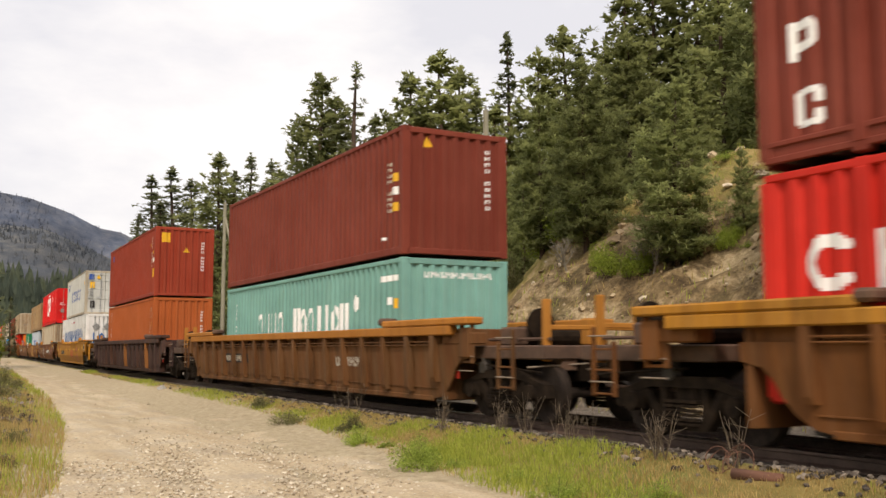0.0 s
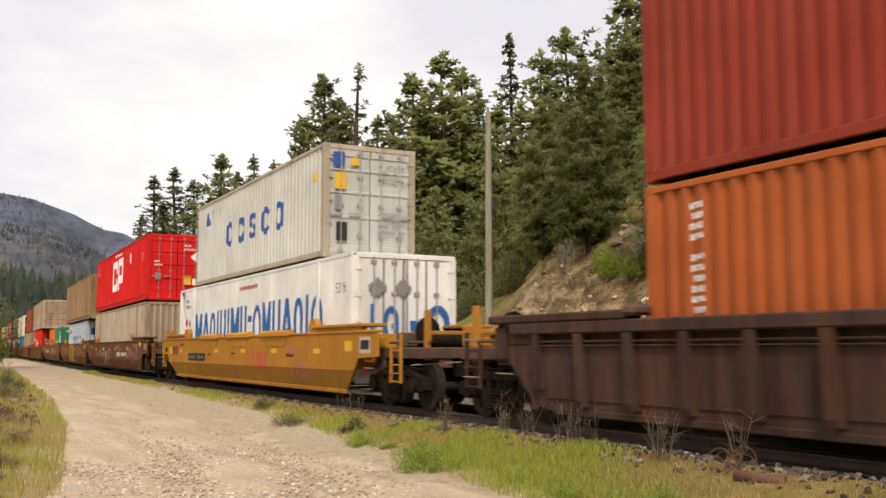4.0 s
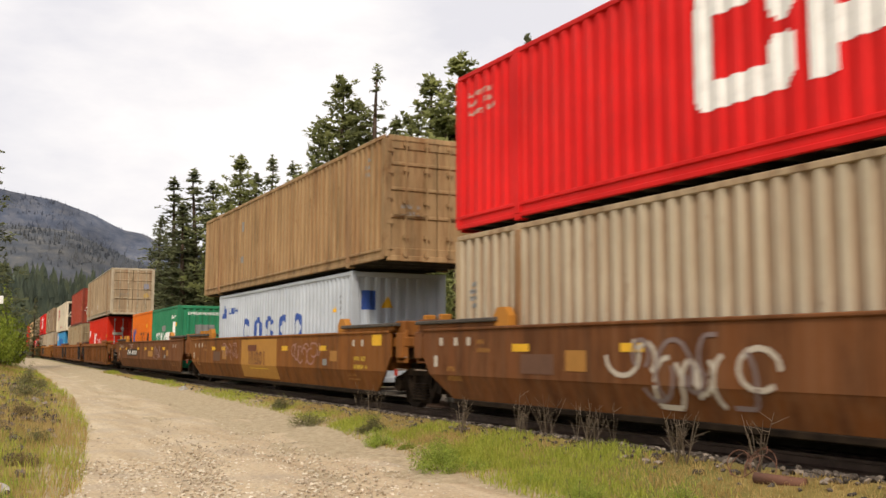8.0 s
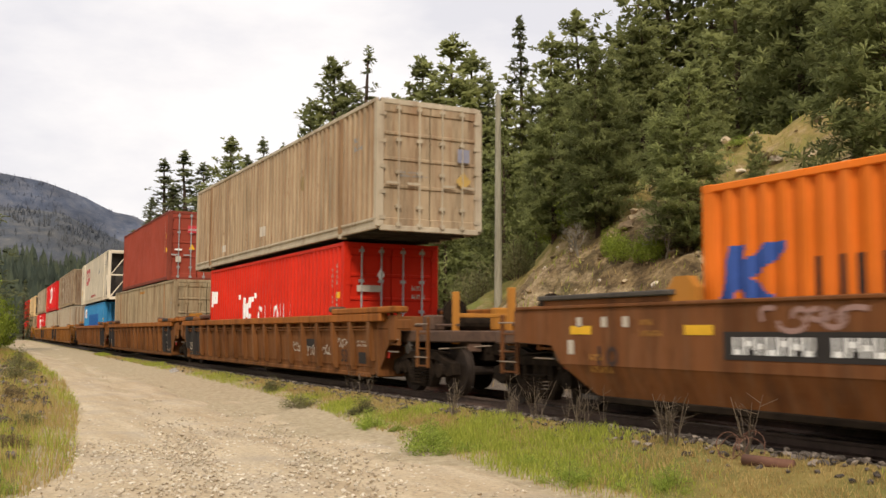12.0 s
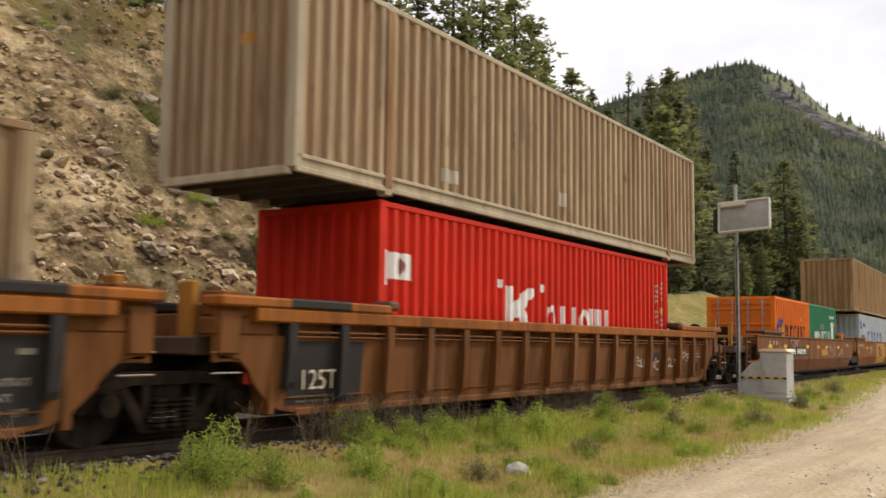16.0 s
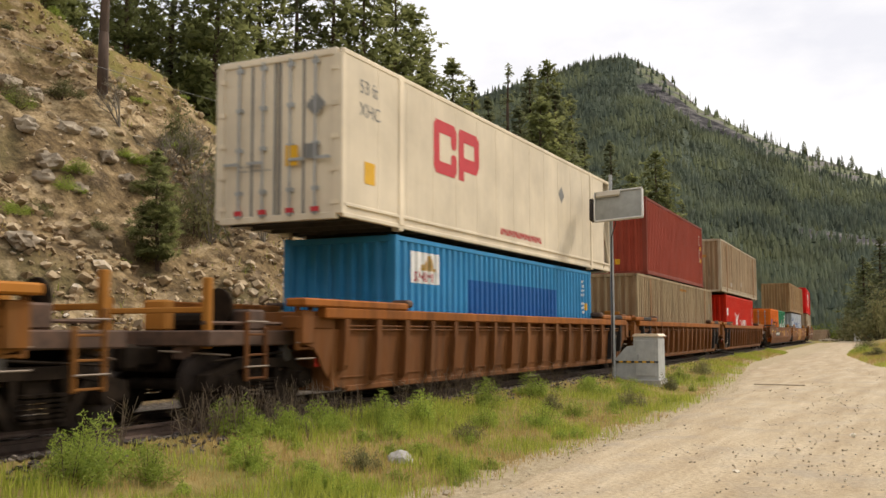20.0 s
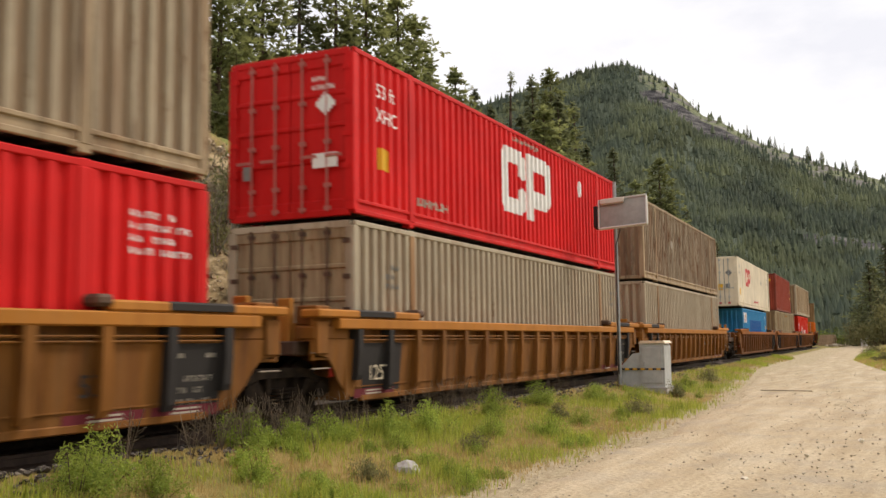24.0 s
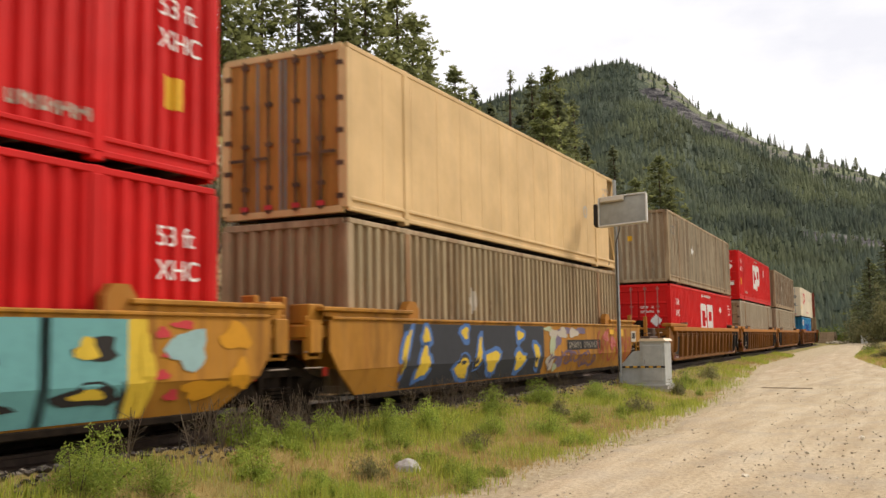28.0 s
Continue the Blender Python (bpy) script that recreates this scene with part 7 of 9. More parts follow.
# skyline to the left of the cut, bearing, elevation of the top, distance
for k, az, el, d, sp in (("fir", 78.2, 7.8, 130, 1.3), ("fir", 77.2, 10.0, 112, 1.3), ("fir", 76.1, 10.5, 108, 1.3), ("fir", 75.2, 9.9, 112, 1.3), ("pine", 73.6, 11.4, 92, 1.0), ("fir", 72.8, 10.4, 100, 1.2), ("fir", 71.9, 11.5, 94, 1.0),
                         ("fir", 70.7, 11.2, 90, 1.0), ("fir", 69.3, 13.4, 74, 1.0), ("pine", 67.7, 16.2, 62, 0.9), ("pine", 66.8, 15.0, 64, 1.0), ("sparse", 65.7, 17.0, 60, 1.3), ("fir", 64.5, 14.0, 66, 1.0), ("fir", 63.4, 14.0, 64, 1.0),
                         ("pine", 62.2, 16.4, 60, 1.0), ("pine", 60.4, 17.7, 56, 1.0), ("pine", 59.4, 16.8, 58, 1.0), ("fir", 57.9, 15.4, 60, 0.9), ("fir", 56.2, 18.8, 58, 0.9), ("pine", 54.5, 17.8, 54, 1.0), ("pine", 52.8, 18.9, 56, 1.0), ("fir", 51.7, 18.0, 60, 0.9),
                         ("pine", 50.2, 17.6, 55, 1.0), ("pine", 49.0, 21.0, 58, 1.0), ("pine", 47.6, 22.5, 60, 1.0), ("fir", 46.2, 22.0, 62, 1.0), ("pine", 44.8, 23.0, 60, 1.0), ("pine", 43.2, 22.0, 64, 1.0), ("pine", 41.5, 24.0, 62, 1.0), ("fir", 39.8, 23.0, 66, 1.0), ("pine", 38.0, 22.5, 60, 1.0),
                         ("bushy", 46.4, 15.9, 27, 1.15), ("bushy", 51.7, 17.4, 31, 1.0), ("bushy", 54.3, 15.4, 34, 1.1), ("pine", 48.9, 18.6, 38, 1.1), ("bushy", 35.6, 23.0, 21.2, 1.05), ("pine", 45.3, 16.0, 36, 1.1), ("bushy", 42.6, 10.4, 26.5, 0.75), ("bushy", 32.2, 21.0, 23.5, 0.9), ("pine", 36.6, 28.0, 40, 1.0), ("pine", 34.0, 30.0, 40, 1.0), ("pine", 31.0, 30.0, 42, 1.0), ("pine", 27.5, 31.0, 42, 1.0), ("pine", 40.0, 24.0, 44, 1.0), ("pine", 43.6, 22.0, 48, 1.0), ("bushy", 57.3, 12.6, 40, 1.0), ("bushy", 60.8, 10.0, 46, 1.0), ("bushy", 55.4, 11.5, 42, 1.0),
                         ("bushy", 64.0, 9.6, 52, 1.1), ("bushy", 67.0, 9.5, 58, 1.1), ("bushy", 69.8, 8.4, 66, 1.0), ("bushy", 72.5, 7.4, 78, 1.0),
                         ("fir", 74.4, 9.0, 104, 1.3), ("fir", 76.7, 8.6, 106, 1.3), ("fir", 73.2, 9.4, 96, 1.3), ("fir", 71.2, 9.8, 88, 1.2), ("pine", 70.0, 10.6, 82, 1.2), ("fir", 68.3, 12.0, 70, 1.2), ("fir", 66.2, 12.6, 64, 1.2), ("pine", 64.9, 12.2, 60, 1.2), ("fir", 62.9, 12.6, 58, 1.2), ("pine", 61.4, 14.0, 56, 1.1), ("fir", 58.6, 13.4, 56, 1.2), ("pine", 57.0, 14.6, 54, 1.1)):
    tree_at(k, az, el, d, sp * (1.2 if az > 57 and k in ("fir", "pine") else 1.0))
# the wood over the cut and to the right of it
for k, az, el, d, sp in (("pine", -37.5, 24, 46, 1.0), ("pine", -41.0, 25, 50, 1.0), ("pine", -44.5, 24, 52, 1.0), ("fir", -47.0, 23, 54, 1.0), ("pine", -49.5, 24, 52, 1.0), ("pine", -52.0, 23.5, 56, 1.0), ("fir", -54.2, 22.5, 58, 1.0), ("pine", -56.5, 23, 60, 1.0), ("pine", -58.5, 22, 62, 1.0), ("pine", -60.2, 21.0, 66, 1.0),
                         ("pine", -61.2, 19.4, 70, 0.9), ("fir", -62.4, 17.0, 76, 0.9), ("pine", -63.8, 16.3, 82, 0.9), ("fir", -65.2, 15.2, 88, 0.9), ("fir", -66.1, 14.2, 90, 0.9), ("sparse", -67.1, 16.0, 92, 1.2), ("fir", -68.4, 15.8, 98, 0.9), ("pine", -69.7, 16.1, 104, 0.8), ("fir", -70.9, 14.2, 108, 1.0),
                         ("fir", -73.2, 11.4, 118, 1.0), ("pine", -75.9, 10.6, 122, 1.0), ("fir", -77.4, 7.6, 140, 1.0), ("fir", -79.0, 5.6, 170, 1.0), ("bushy", -55.0, 14.5, 50, 1.0), ("bushy", -58.0, 13.0, 58, 1.0), ("bushy", -62.0, 11.5, 62, 1.0), ("bushy", -66.0, 10.0, 70, 1.0), ("bushy", -70.0, 8.0, 84, 1.0), ("bushy", -73.5, 6.0, 98, 1.0),
                         ("tall", -43.3, 34.0, 32.5, 0.8), ("pine", -46.4, 11.0, 26.2, 1.15), ("bushy", -50.5, 17.5, 44, 1.1), ("bushy", -56.8, 10.6, 46, 1.0), ("bushy", -58.8, 9.4, 50, 1.1), ("bushy", -60.6, 8.8, 53, 1.1), ("bushy", -62.6, 8.2, 57, 1.1), ("bushy", -64.8, 7.6, 60, 1.1), ("bushy", -67.5, 7.0, 66, 1.1), ("bushy", -40.0, 23.5, 44, 1.0), ("bushy", -36.0, 24.0, 40, 1.0), ("fir", -87.0, 4.2, 185, 1.5), ("fir", -87.9, 5.2, 175, 1.5), ("fir", -88.8, 6.4, 160, 1.3), ("pine", -87.2, 3.8, 200, 1.4), ("pine", -31.0, 31.0, 42, 1.0), ("pine", -26.0, 32.0, 42, 1.0),
                         ("fir", -61.8, 16.0, 72, 1.1), ("fir", -63.0, 14.6, 76, 1.1), ("pine", -64.5, 13.6, 80, 1.1), ("fir", -67.8, 13.6, 92, 1.1), ("pine", -69.0, 14.0, 96, 1.1), ("fir", -70.3, 14.6, 100, 1.1), ("fir", -71.6, 11.6, 106, 1.1), ("pine", -74.4, 9.4, 118, 1.1), ("fir", -76.5, 8.6, 124, 1.1)):
    tree_at(k, az, el, d, sp * (1.25 if az < -61 and k in ("fir", "pine") else 1.0))
# the far side of the road
for k, az, el, d, sp in (("fir", 87.8, 14.7, 66, 1.0), ("fir", 89.9, 15.5, 62, 0.9), ("fir", 84.6, 2.9, 150, 1.1), ("fir", 86.0, 4.0, 120, 1.1), ("fir", 83.4, 2.2, 190, 1.1), ("fir", 82.6, 2.0, 220, 1.1)):
    tree_at(k, az, el, d, sp)
# thick growth behind the crest of the bank
for i in range(26):
    az = (-37.0 - 1.6 * i) if i < 17 else (38.0 + 2.6 * (i - 17))
    lim = np.interp(abs(az), (36, 50, 60, 66), (21, 17.5, 13, 10))
    tree_at("bushy", az + tree_rng.uniform(-0.8, 0.8), lim * tree_rng.uniform(0.85, 1.05), tree_rng.uniform(69, 76), 1.25)
# depth of the wood
for i in range(32):
    az = tree_rng.uniform(36, 80)
    d = tree_rng.uniform(52, 120) if az < 72 else tree_rng.uniform(95, 170)
    lim = np.interp(az, (36, 45, 50, 58, 66, 70, 74, 80), (18, 17, 14.5, 12.5, 11.5, 9.5, 8.0, 5.0))
    x, y = -d * math.sin(radians(az)), d * math.cos(radians(az))
    if across(x, y) > 9:
        tree_at(tree_rng.choice(("pine", "fir", "fir")), az, lim * tree_rng.uniform(0.75, 1.0), d, tree_rng.uniform(0.9, 1.2))
for i in range(30):
    az = -tree_rng.uniform(36, 82)
    d = tree_rng.uniform(52, 110) if az > -62 else tree_rng.uniform(75, 200)
    lim = np.interp(-az, (36, 56, 61, 66, 70, 74, 78, 82), (19, 19, 15, 12.5, 12, 9, 6.0, 4.0))
    x, y = -d * math.sin(radians(az)), d * math.cos(radians(az))
    if across(x, y) > 14:
        tree_at(tree_rng.choice(("pine", "fir", "fir")), az, lim * tree_rng.uniform(0.7, 1.0), d, tree_rng.uniform(0.9, 1.2))


# ---- forests on the mountains ----
def cone_forest(name, label, grid, count, h0, h1, mat, seed, keep=None, f_hi=43):
    """Far conifers, two tiers each; normals follow the round of the crown."""
    X, Y, Z = grid
    rng = np.random.default_rng(seed)
    rows, cols = Z.shape
    s, nor = Shape(), []
    made = 0
    while made < count:
        i, j = rng.uniform(0.5, f_hi - 0.05), rng.uniform(0, cols - 1.01)
        a, b = int(i), int(j)
        u, v = i - a, j - b

        def at(G):
            return (G[a, b] * (1 - u) * (1 - v) + G[a + 1, b] * u * (1 - v) + G[a, b + 1] * (1 - u) * v + G[a + 1, b + 1] * u * v)

        x, y, z = float(at(X)), float(at(Y)), float(at(Z))
        if keep and not keep(x, y, z, rng):
            made += 0.25
            continue
        h = rng.uniform(h0, h1) * (0.75 + 0.25 * rng.random())
        r = h * rng.uniform(0.17, 0.27)
        n = 4
        ph = rng.uniform(0, 6.28)
        for lo, hi, k in ((0.02, 0.74, 1.0), (0.42, 1.0, 0.66)):
            t = len(s.v)
            s.v.append((x, y, z + h * hi))
            nor.append((0, 0, 1))
            for q in range(n):
                w = r * k * rng.uniform(0.55, 1.25)
                c, d = math.cos(ph + q * math.tau / n), math.sin(ph + q * math.tau / n)
                s.v.append((x + w * c, y + w * d, z + h * (lo + rng.uniform(-0.06, 0.06))))
                nor.append((0.66 * c, 0.66 * d, 0.75))
            for q in range(n):
                s.f.append((t, t + 1 + q, t + 1 + (q + 1) % n))
        made += 1
    me = s.mesh(name, mat, True)
    me.normals_split_custom_set_from_vertices(nor)
    return tagged(new(name, me), label, "forest", kind="stuff")


def far_leafy(name, dark, light, patch):
    """Far woods: each tree its own green, and broad patches of another."""
    m = leafy(name, dark, light, 0.9)
    n, l = m.node_tree.nodes, m.node_tree.links
    hs = n["Hue/Saturation/Value"]
    old = hs.inputs["Color"].links[0].from_socket
    fac = ramp_of(n, l, noise_of(n, l, coords(n, l, (1, 1, 1.6)), 0.013, 5, 0.6), [(0.44, 0.0), (0.62, 0.85)])
    dim = ramp_of(n, l, noise_of(n, l, coords(n, l, (1, 1, 0.6)), 0.03, 4, 0.6), [(0.36, 0.62), (0.56, 1.05)])
    l.new(mix_of(n, l, 1.0, mix_of(n, l, fac, old, patch), dim, "MULTIPLY"), hs.inputs["Color"])
    return m


FAR_TREE = far_leafy("far_conifers", (0.070, 0.092, 0.070), (0.112, 0.136, 0.094), (0.165, 0.185, 0.098))
FAR_GREEN = far_leafy("far_broadleaf", (0.13, 0.155, 0.08), (0.18, 0.205, 0.10), (0.20, 0.215, 0.10))


def bare(x, y, z, rng):
    """Fewer trees on ledges and in the open patches near the crest."""
    d = 0.5 + 0.5 * float(wobble(np.array(x), np.array(y), 0.02, 3.0)) + 0.2 * float(wobble(np.array(x), np.array(y), 0.06, 1.0))
    a, r = math.degrees(math.atan2(-x, y)), math.hypot(x, y)
    if float(ledge(a, (r - 430) / 550, 0.03)) > 0.4:
        return rng.random() < 0.10
    if a < -74.6 and r > 900 + 40 * d:
        return rng.random() < 0.16
    return rng.random() < 0.75 + 0.5 * d


cone_forest("forest", "dense conifer forest on the mountainside", RIGHT_GRID, 30000, 5, 11, FAR_TREE, 5, bare, 89)
# tree colours lifted and blued to carry the same painted-in haze
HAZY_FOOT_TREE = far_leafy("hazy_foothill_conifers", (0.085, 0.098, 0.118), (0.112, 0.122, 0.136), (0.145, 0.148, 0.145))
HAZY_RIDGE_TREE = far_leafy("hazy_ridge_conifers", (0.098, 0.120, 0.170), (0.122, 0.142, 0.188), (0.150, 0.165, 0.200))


def on_view_side(x, y, z, r):
    """The flank that the valley opens to, thinner where the slope was logged."""
    return 74 < math.degrees(math.atan2(-x, y)) < 92 and float(wobble(np.array(x), np.array(y), 0.012, 3.0)) + r.uniform(-0.5, 0.5) > -0.25


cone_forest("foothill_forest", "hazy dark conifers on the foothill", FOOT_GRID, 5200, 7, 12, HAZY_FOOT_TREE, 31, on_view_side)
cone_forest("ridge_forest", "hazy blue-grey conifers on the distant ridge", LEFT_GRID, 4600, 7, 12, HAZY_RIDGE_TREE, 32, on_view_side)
cone_forest("bright_woods", "pale green spring trees among the conifers", RIGHT_GRID, 2600, 3.5, 7, FAR_GREEN, 6, lambda x, y, z, r: r.random() < (0.9 if z < 70 or float(wobble(np.array(x), np.array(y), 0.02, 3.0)) < -0.2 else 0.15), 89)
cone_forest("forest", "dark conifer forest on the low hill", HILL_GRID, 3200, 7, 14, FAR_TREE, 7)


def skyline_trees():
    X, Y, Z = RIGHT_GRID
    rng = random.Random(31)
    for az in (-73.4, -74.9, -75.1, -76.4, -76.9, -77.9, -78.3, -80.0, -80.9, -81.2, -82.2, -82.5, -82.7, -83.0, -84.2, -84.9, -85.2, -86.0, -86.7, -87.2, -88.0):
        j = int(np.argmin(np.abs(np.degrees(np.arctan2(-X[60], Y[60])) - az)))
        i = rng.randint(86, 89)
        h = rng.uniform(7, 15)
        tr, cr = FAR_KINDS[rng.choice(("fir", "sparse", "pine"))][0]
        root = tagged(new("conifer_tree"), "lone conifer on the mountain's skyline", "tree", "trees on the skyline")
        root.matrix_basis = Matrix.LocRotScale((X[i, j], Y[i, j], Z[i, j] - 0.5), Euler((0, 0, rng.uniform(0, 6.28))), (h / 9, h / 9, h / 10))
        part("trunk", tr, None, root)
        part("crown", cr, None, root)


skyline_trees()


# ---- stones ----
def stones(name, label, places, mat, seed):
    """Many small broken stones, one object."""
    rng = random.Random(seed)
    s = Shape()
    dirs = [Vector(d).normalized() for d in ((1, 0, 0), (-1, 0, 0), (0, 1, 0), (0, -1, 0), (0, 0, 1), (0, 0, -1), (1, 1, 1), (-1, 1, 1), (1, -1, 1), (-1, -1, 1))]
    faces = ((6, 0, 2), (6, 2, 4), (6, 4, 0), (7, 2, 1), (7, 1, 4), (7, 4, 2), (8, 3, 0), (8, 0, 4), (8, 4, 3), (9, 1, 3), (9, 3, 4), (9, 4, 1), (5, 2, 0), (5, 1, 2), (5, 3, 1), (5, 0, 3))
    for x, y, z, r in places:
        n = len(s.v)
        turn = Euler((rng.uniform(-0.5, 0.5), rng.uniform(-0.5, 0.5), rng.uniform(0, 6.28))).to_matrix()
        sc = Vector((rng.uniform(0.7, 1.3), rng.uniform(0.6, 1.1), rng.uniform(0.45, 0.85))) * r
        for d in dirs:
            p = turn @ Vector((d.x * sc.x, d.y * sc.y, d.z * sc.z)) * rng.uniform(0.8, 1.15)
            s.v.append((x + p.x, y + p.y, z + p.z))
        s.f.extend(tuple(n + i for i in f) for f in faces)
    return tagged(new(name, s.mesh(name, mat)), label, "stones", kind="stuff")


def island_stone(name, stops):
    m, n, l, b = node_mat(name)
    geo = n.new("ShaderNodeNewGeometry")
    c = ramp_of(n, l, geo.outputs["Random Per Island"], stops)
    nz = noise_of(n, l, coords(n, l), 6, 6)
    l.new(mix_of(n, l, 1.0, c, ramp_of(n, l, nz, [(0.3, 0.7), (0.7, 1.15)]), "MULTIPLY"), b.inputs["Base Color"])
    b.inputs["Roughness"].default_value = 0.9
    bump_of(n, l, nz, b, 0.5, 0.03)
    return m


BALLAST = island_stone("ballast_stone", [(0.0, (0.035, 0.027, 0.021)), (0.7, (0.11, 0.086, 0.066)), (1.0, (0.27, 0.22, 0.17))])
ROADSTONE = island_stone("road_stone", [(0.0, (0.36, 0.29, 0.20)), (0.6, (0.50, 0.42, 0.30)), (1.0, (0.66, 0.59, 0.47))])
SCREE = island_stone("scree_stone", [(0.0, (0.19, 0.13, 0.072)), (0.5, (0.40, 0.29, 0.165)), (0.85, (0.54, 0.42, 0.27)), (1.0, (0.66, 0.57, 0.45))])
srng = random.Random(21)


def by_track(s, w):
    x, y, a = on_track(s)
    return x - math.sin(a) * w, y + math.cos(a) * w


pl = []
for _ in range(6500):
    s = srng.gauss(0, 20)
    w = srng.choice((srng.uniform(-2.5, -1.25), srng.uniform(-2.2, -1.25), srng.uniform(1.2, 2.6), srng.uniform(-0.6, 0.6)))
    x, y = by_track(s, w)
    pl.append((x, y, height(x, y) + 0.01, srng.uniform(0.025, 0.06)))
stones("ballast", "grey-brown crushed stone ballast beside the rails", pl, BALLAST, 1)
pl = []
for _ in range(4500):
    x = srng.choice((srng.gauss(-11, 5), srng.gauss(12, 7), srng.uniform(-40, 45)))
    a, b = float(np.interp(x, ROAD_X, ROAD_NEAR_TRACK)), float(np.interp(x, ROAD_FX, ROAD_FAR))
    y = srng.uniform(max(b, -3), a + 0.25)
    pl.append((x, y, float(road_level(x)) + 0.052, srng.uniform(0.008, 0.024) if srng.random() < 0.996 else srng.uniform(0.03, 0.055)))
for _ in range(3500):
    x, y = srng.gauss(-11.5, 2.6), srng.gauss(3.2, 1.2)
    if y < float(np.interp(x, ROAD_X, ROAD_NEAR_TRACK)) and y > float(np.interp(x, ROAD_FX, ROAD_FAR)):
        pl.append((x, y, float(road_level(x)) + 0.052, srng.uniform(0.012, 0.032)))
stones("gravel", "loose pale gravel on the road", pl, ROADSTONE, 2)
pl = []
for _ in range(13000):
    x = srng.choice((srng.uniform(-27, 52), srng.uniform(11, 30), srng.uniform(11, 30)))
    c = float(crest(x))
    up = srng.uniform(0, 1.0) ** 1.2 * c / 0.86 * 1.05
    y = track_y(x) + 4.7 + up
    if c < 2 or float(wobble(np.array(x), np.array(y), 0.5, 4.0)) < srng.uniform(-0.9, 0.2):
        continue
    r = srng.uniform(0.03, 0.09) if srng.random() < 0.86 else srng.uniform(0.1, 0.26)
    pl.append((x, y, height(x, y) + r * 0.15, r))
stones("scree", "broken tan and grey rocks on the cut bank", pl, SCREE, 3)
pl = []
for _ in range(500):
    x, y = srng.uniform(-40, -11), 0
    y = float(np.interp(x, ROAD_FX, ROAD_FAR)) - abs(srng.gauss(1.2, 0.9)) - 0.4
    pl.append((x, y, height(x, y) + 0.03, srng.uniform(0.04, 0.14)))
stones("rubble", "grey rubble on the road's verge", pl, BALLAST, 4)


def boulder(x, y, r, squash, label, mat, seed, rough=1.0):
    bm = bmesh.new()
    bmesh.ops.create_icosphere(bm, subdivisions=3, radius=1)
    for v in bm.verts:
        n1 = noise.noise(v.co * 1.4 + Vector((seed, 0, 0))) * 0.55 + noise.noise(v.co * 2.6 + Vector((0, seed, 0))) * 0.3 + noise.noise(v.co * 6 + Vector((0, 0, seed))) * 0.13
        n1 *= rough
        v.co = Vector((v.co.x * r * 1.2, v.co.y * r * 0.8, v.co.z * r * squash)) * (1 + n1)
    me = bpy.data.meshes.new("boulder")
    bm.to_mesh(me)
    bm.free()
    me.materials.append(mat)
    ob = tagged(new("boulder", me), label, "rock")
    ob.matrix_basis = pose(x, y, height(x, y) + r * squash * 0.1, 0, 0, seed * 40)
    return ob


PALE_ROCK = grain("pale_boulder", [(0.3, (0.30, 0.28, 0.25)), (0.7, (0.55, 0.52, 0.47))], 7, 0.9, 0.4, 0.01)
BROWN_ROCK = grain("brown_boulder", [(0.3, (0.22, 0.165, 0.105)), (0.7, (0.50, 0.42, 0.31))], 3, 0.9, 0.7, 0.05)
boulder(10.2, 5.75, 0.19, 0.6, "pale rounded boulder in the grass", PALE_ROCK, 1, 0.35)
boulder(-11.6, 0.75, 0.16, 0.8, "pale stone at the edge of the road", PALE_ROCK, 2, 0.4)
boulder(-31.3, 7.5, 0.14, 0.8, "pale stone beside the track", PALE_ROCK, 3, 0.4)
for i, (az, el, r) in enumerate(((-38.4, 13.4, 0.38), (-39.6, 13.0, 0.36), (-39.2, 10.9, 0.34), (-41.4, 11.4, 0.28), (-43.0, 11.0, 0.26), (-43.6, 9.6, 0.34), (-40.4, 9.0, 0.4), (-40.2, 8.4, 0.26), (-42.0, 7.4, 0.24), (-39.3, 4.3, 0.34), (-44.6, 8.6, 0.26), (41.5, 9.4, 0.2), (39.6, 8.8, 0.22), (40.4, 7.2, 0.2), (-60.5, 4.4, 0.5), (-63.0, 3.6, 0.5))):
    # where the bearing meets the bank
    for k in range(120):
        d = 18 + 0.3 * k
        x, y = -d * math.sin(radians(az)), d * math.cos(radians(az))
        if height(x, y) > EYE + d * math.tan(radians(el)):
            boulder(x, y, r, 0.7, "brown rock embedded in the cut bank", BROWN_ROCK, 5 + i)
            break

# ---- grass, weeds and shrubs ----
GRASS = leafy("green_grass", (0.215, 0.26, 0.038), (0.47, 0.49, 0.095), 0.7)
STRAW = leafy("dry_grass", (0.36, 0.25, 0.09), (0.62, 0.46, 0.20), 0.8)
WEED = leafy("dry_stalks", (0.15, 0.11, 0.08), (0.36, 0.29, 0.21), 0.9)
BRUSH = leafy("dry_brush", (0.12, 0.085, 0.045), (0.28, 0.21, 0.11), 0.8)
SAGE = leafy("shrub_leaves", (0.18, 0.25, 0.04), (0.43, 0.51, 0.105), 0.7)
OLIVE = leafy("scrub_leaves", (0.12, 0.125, 0.05), (0.27, 0.25, 0.12), 0.7)


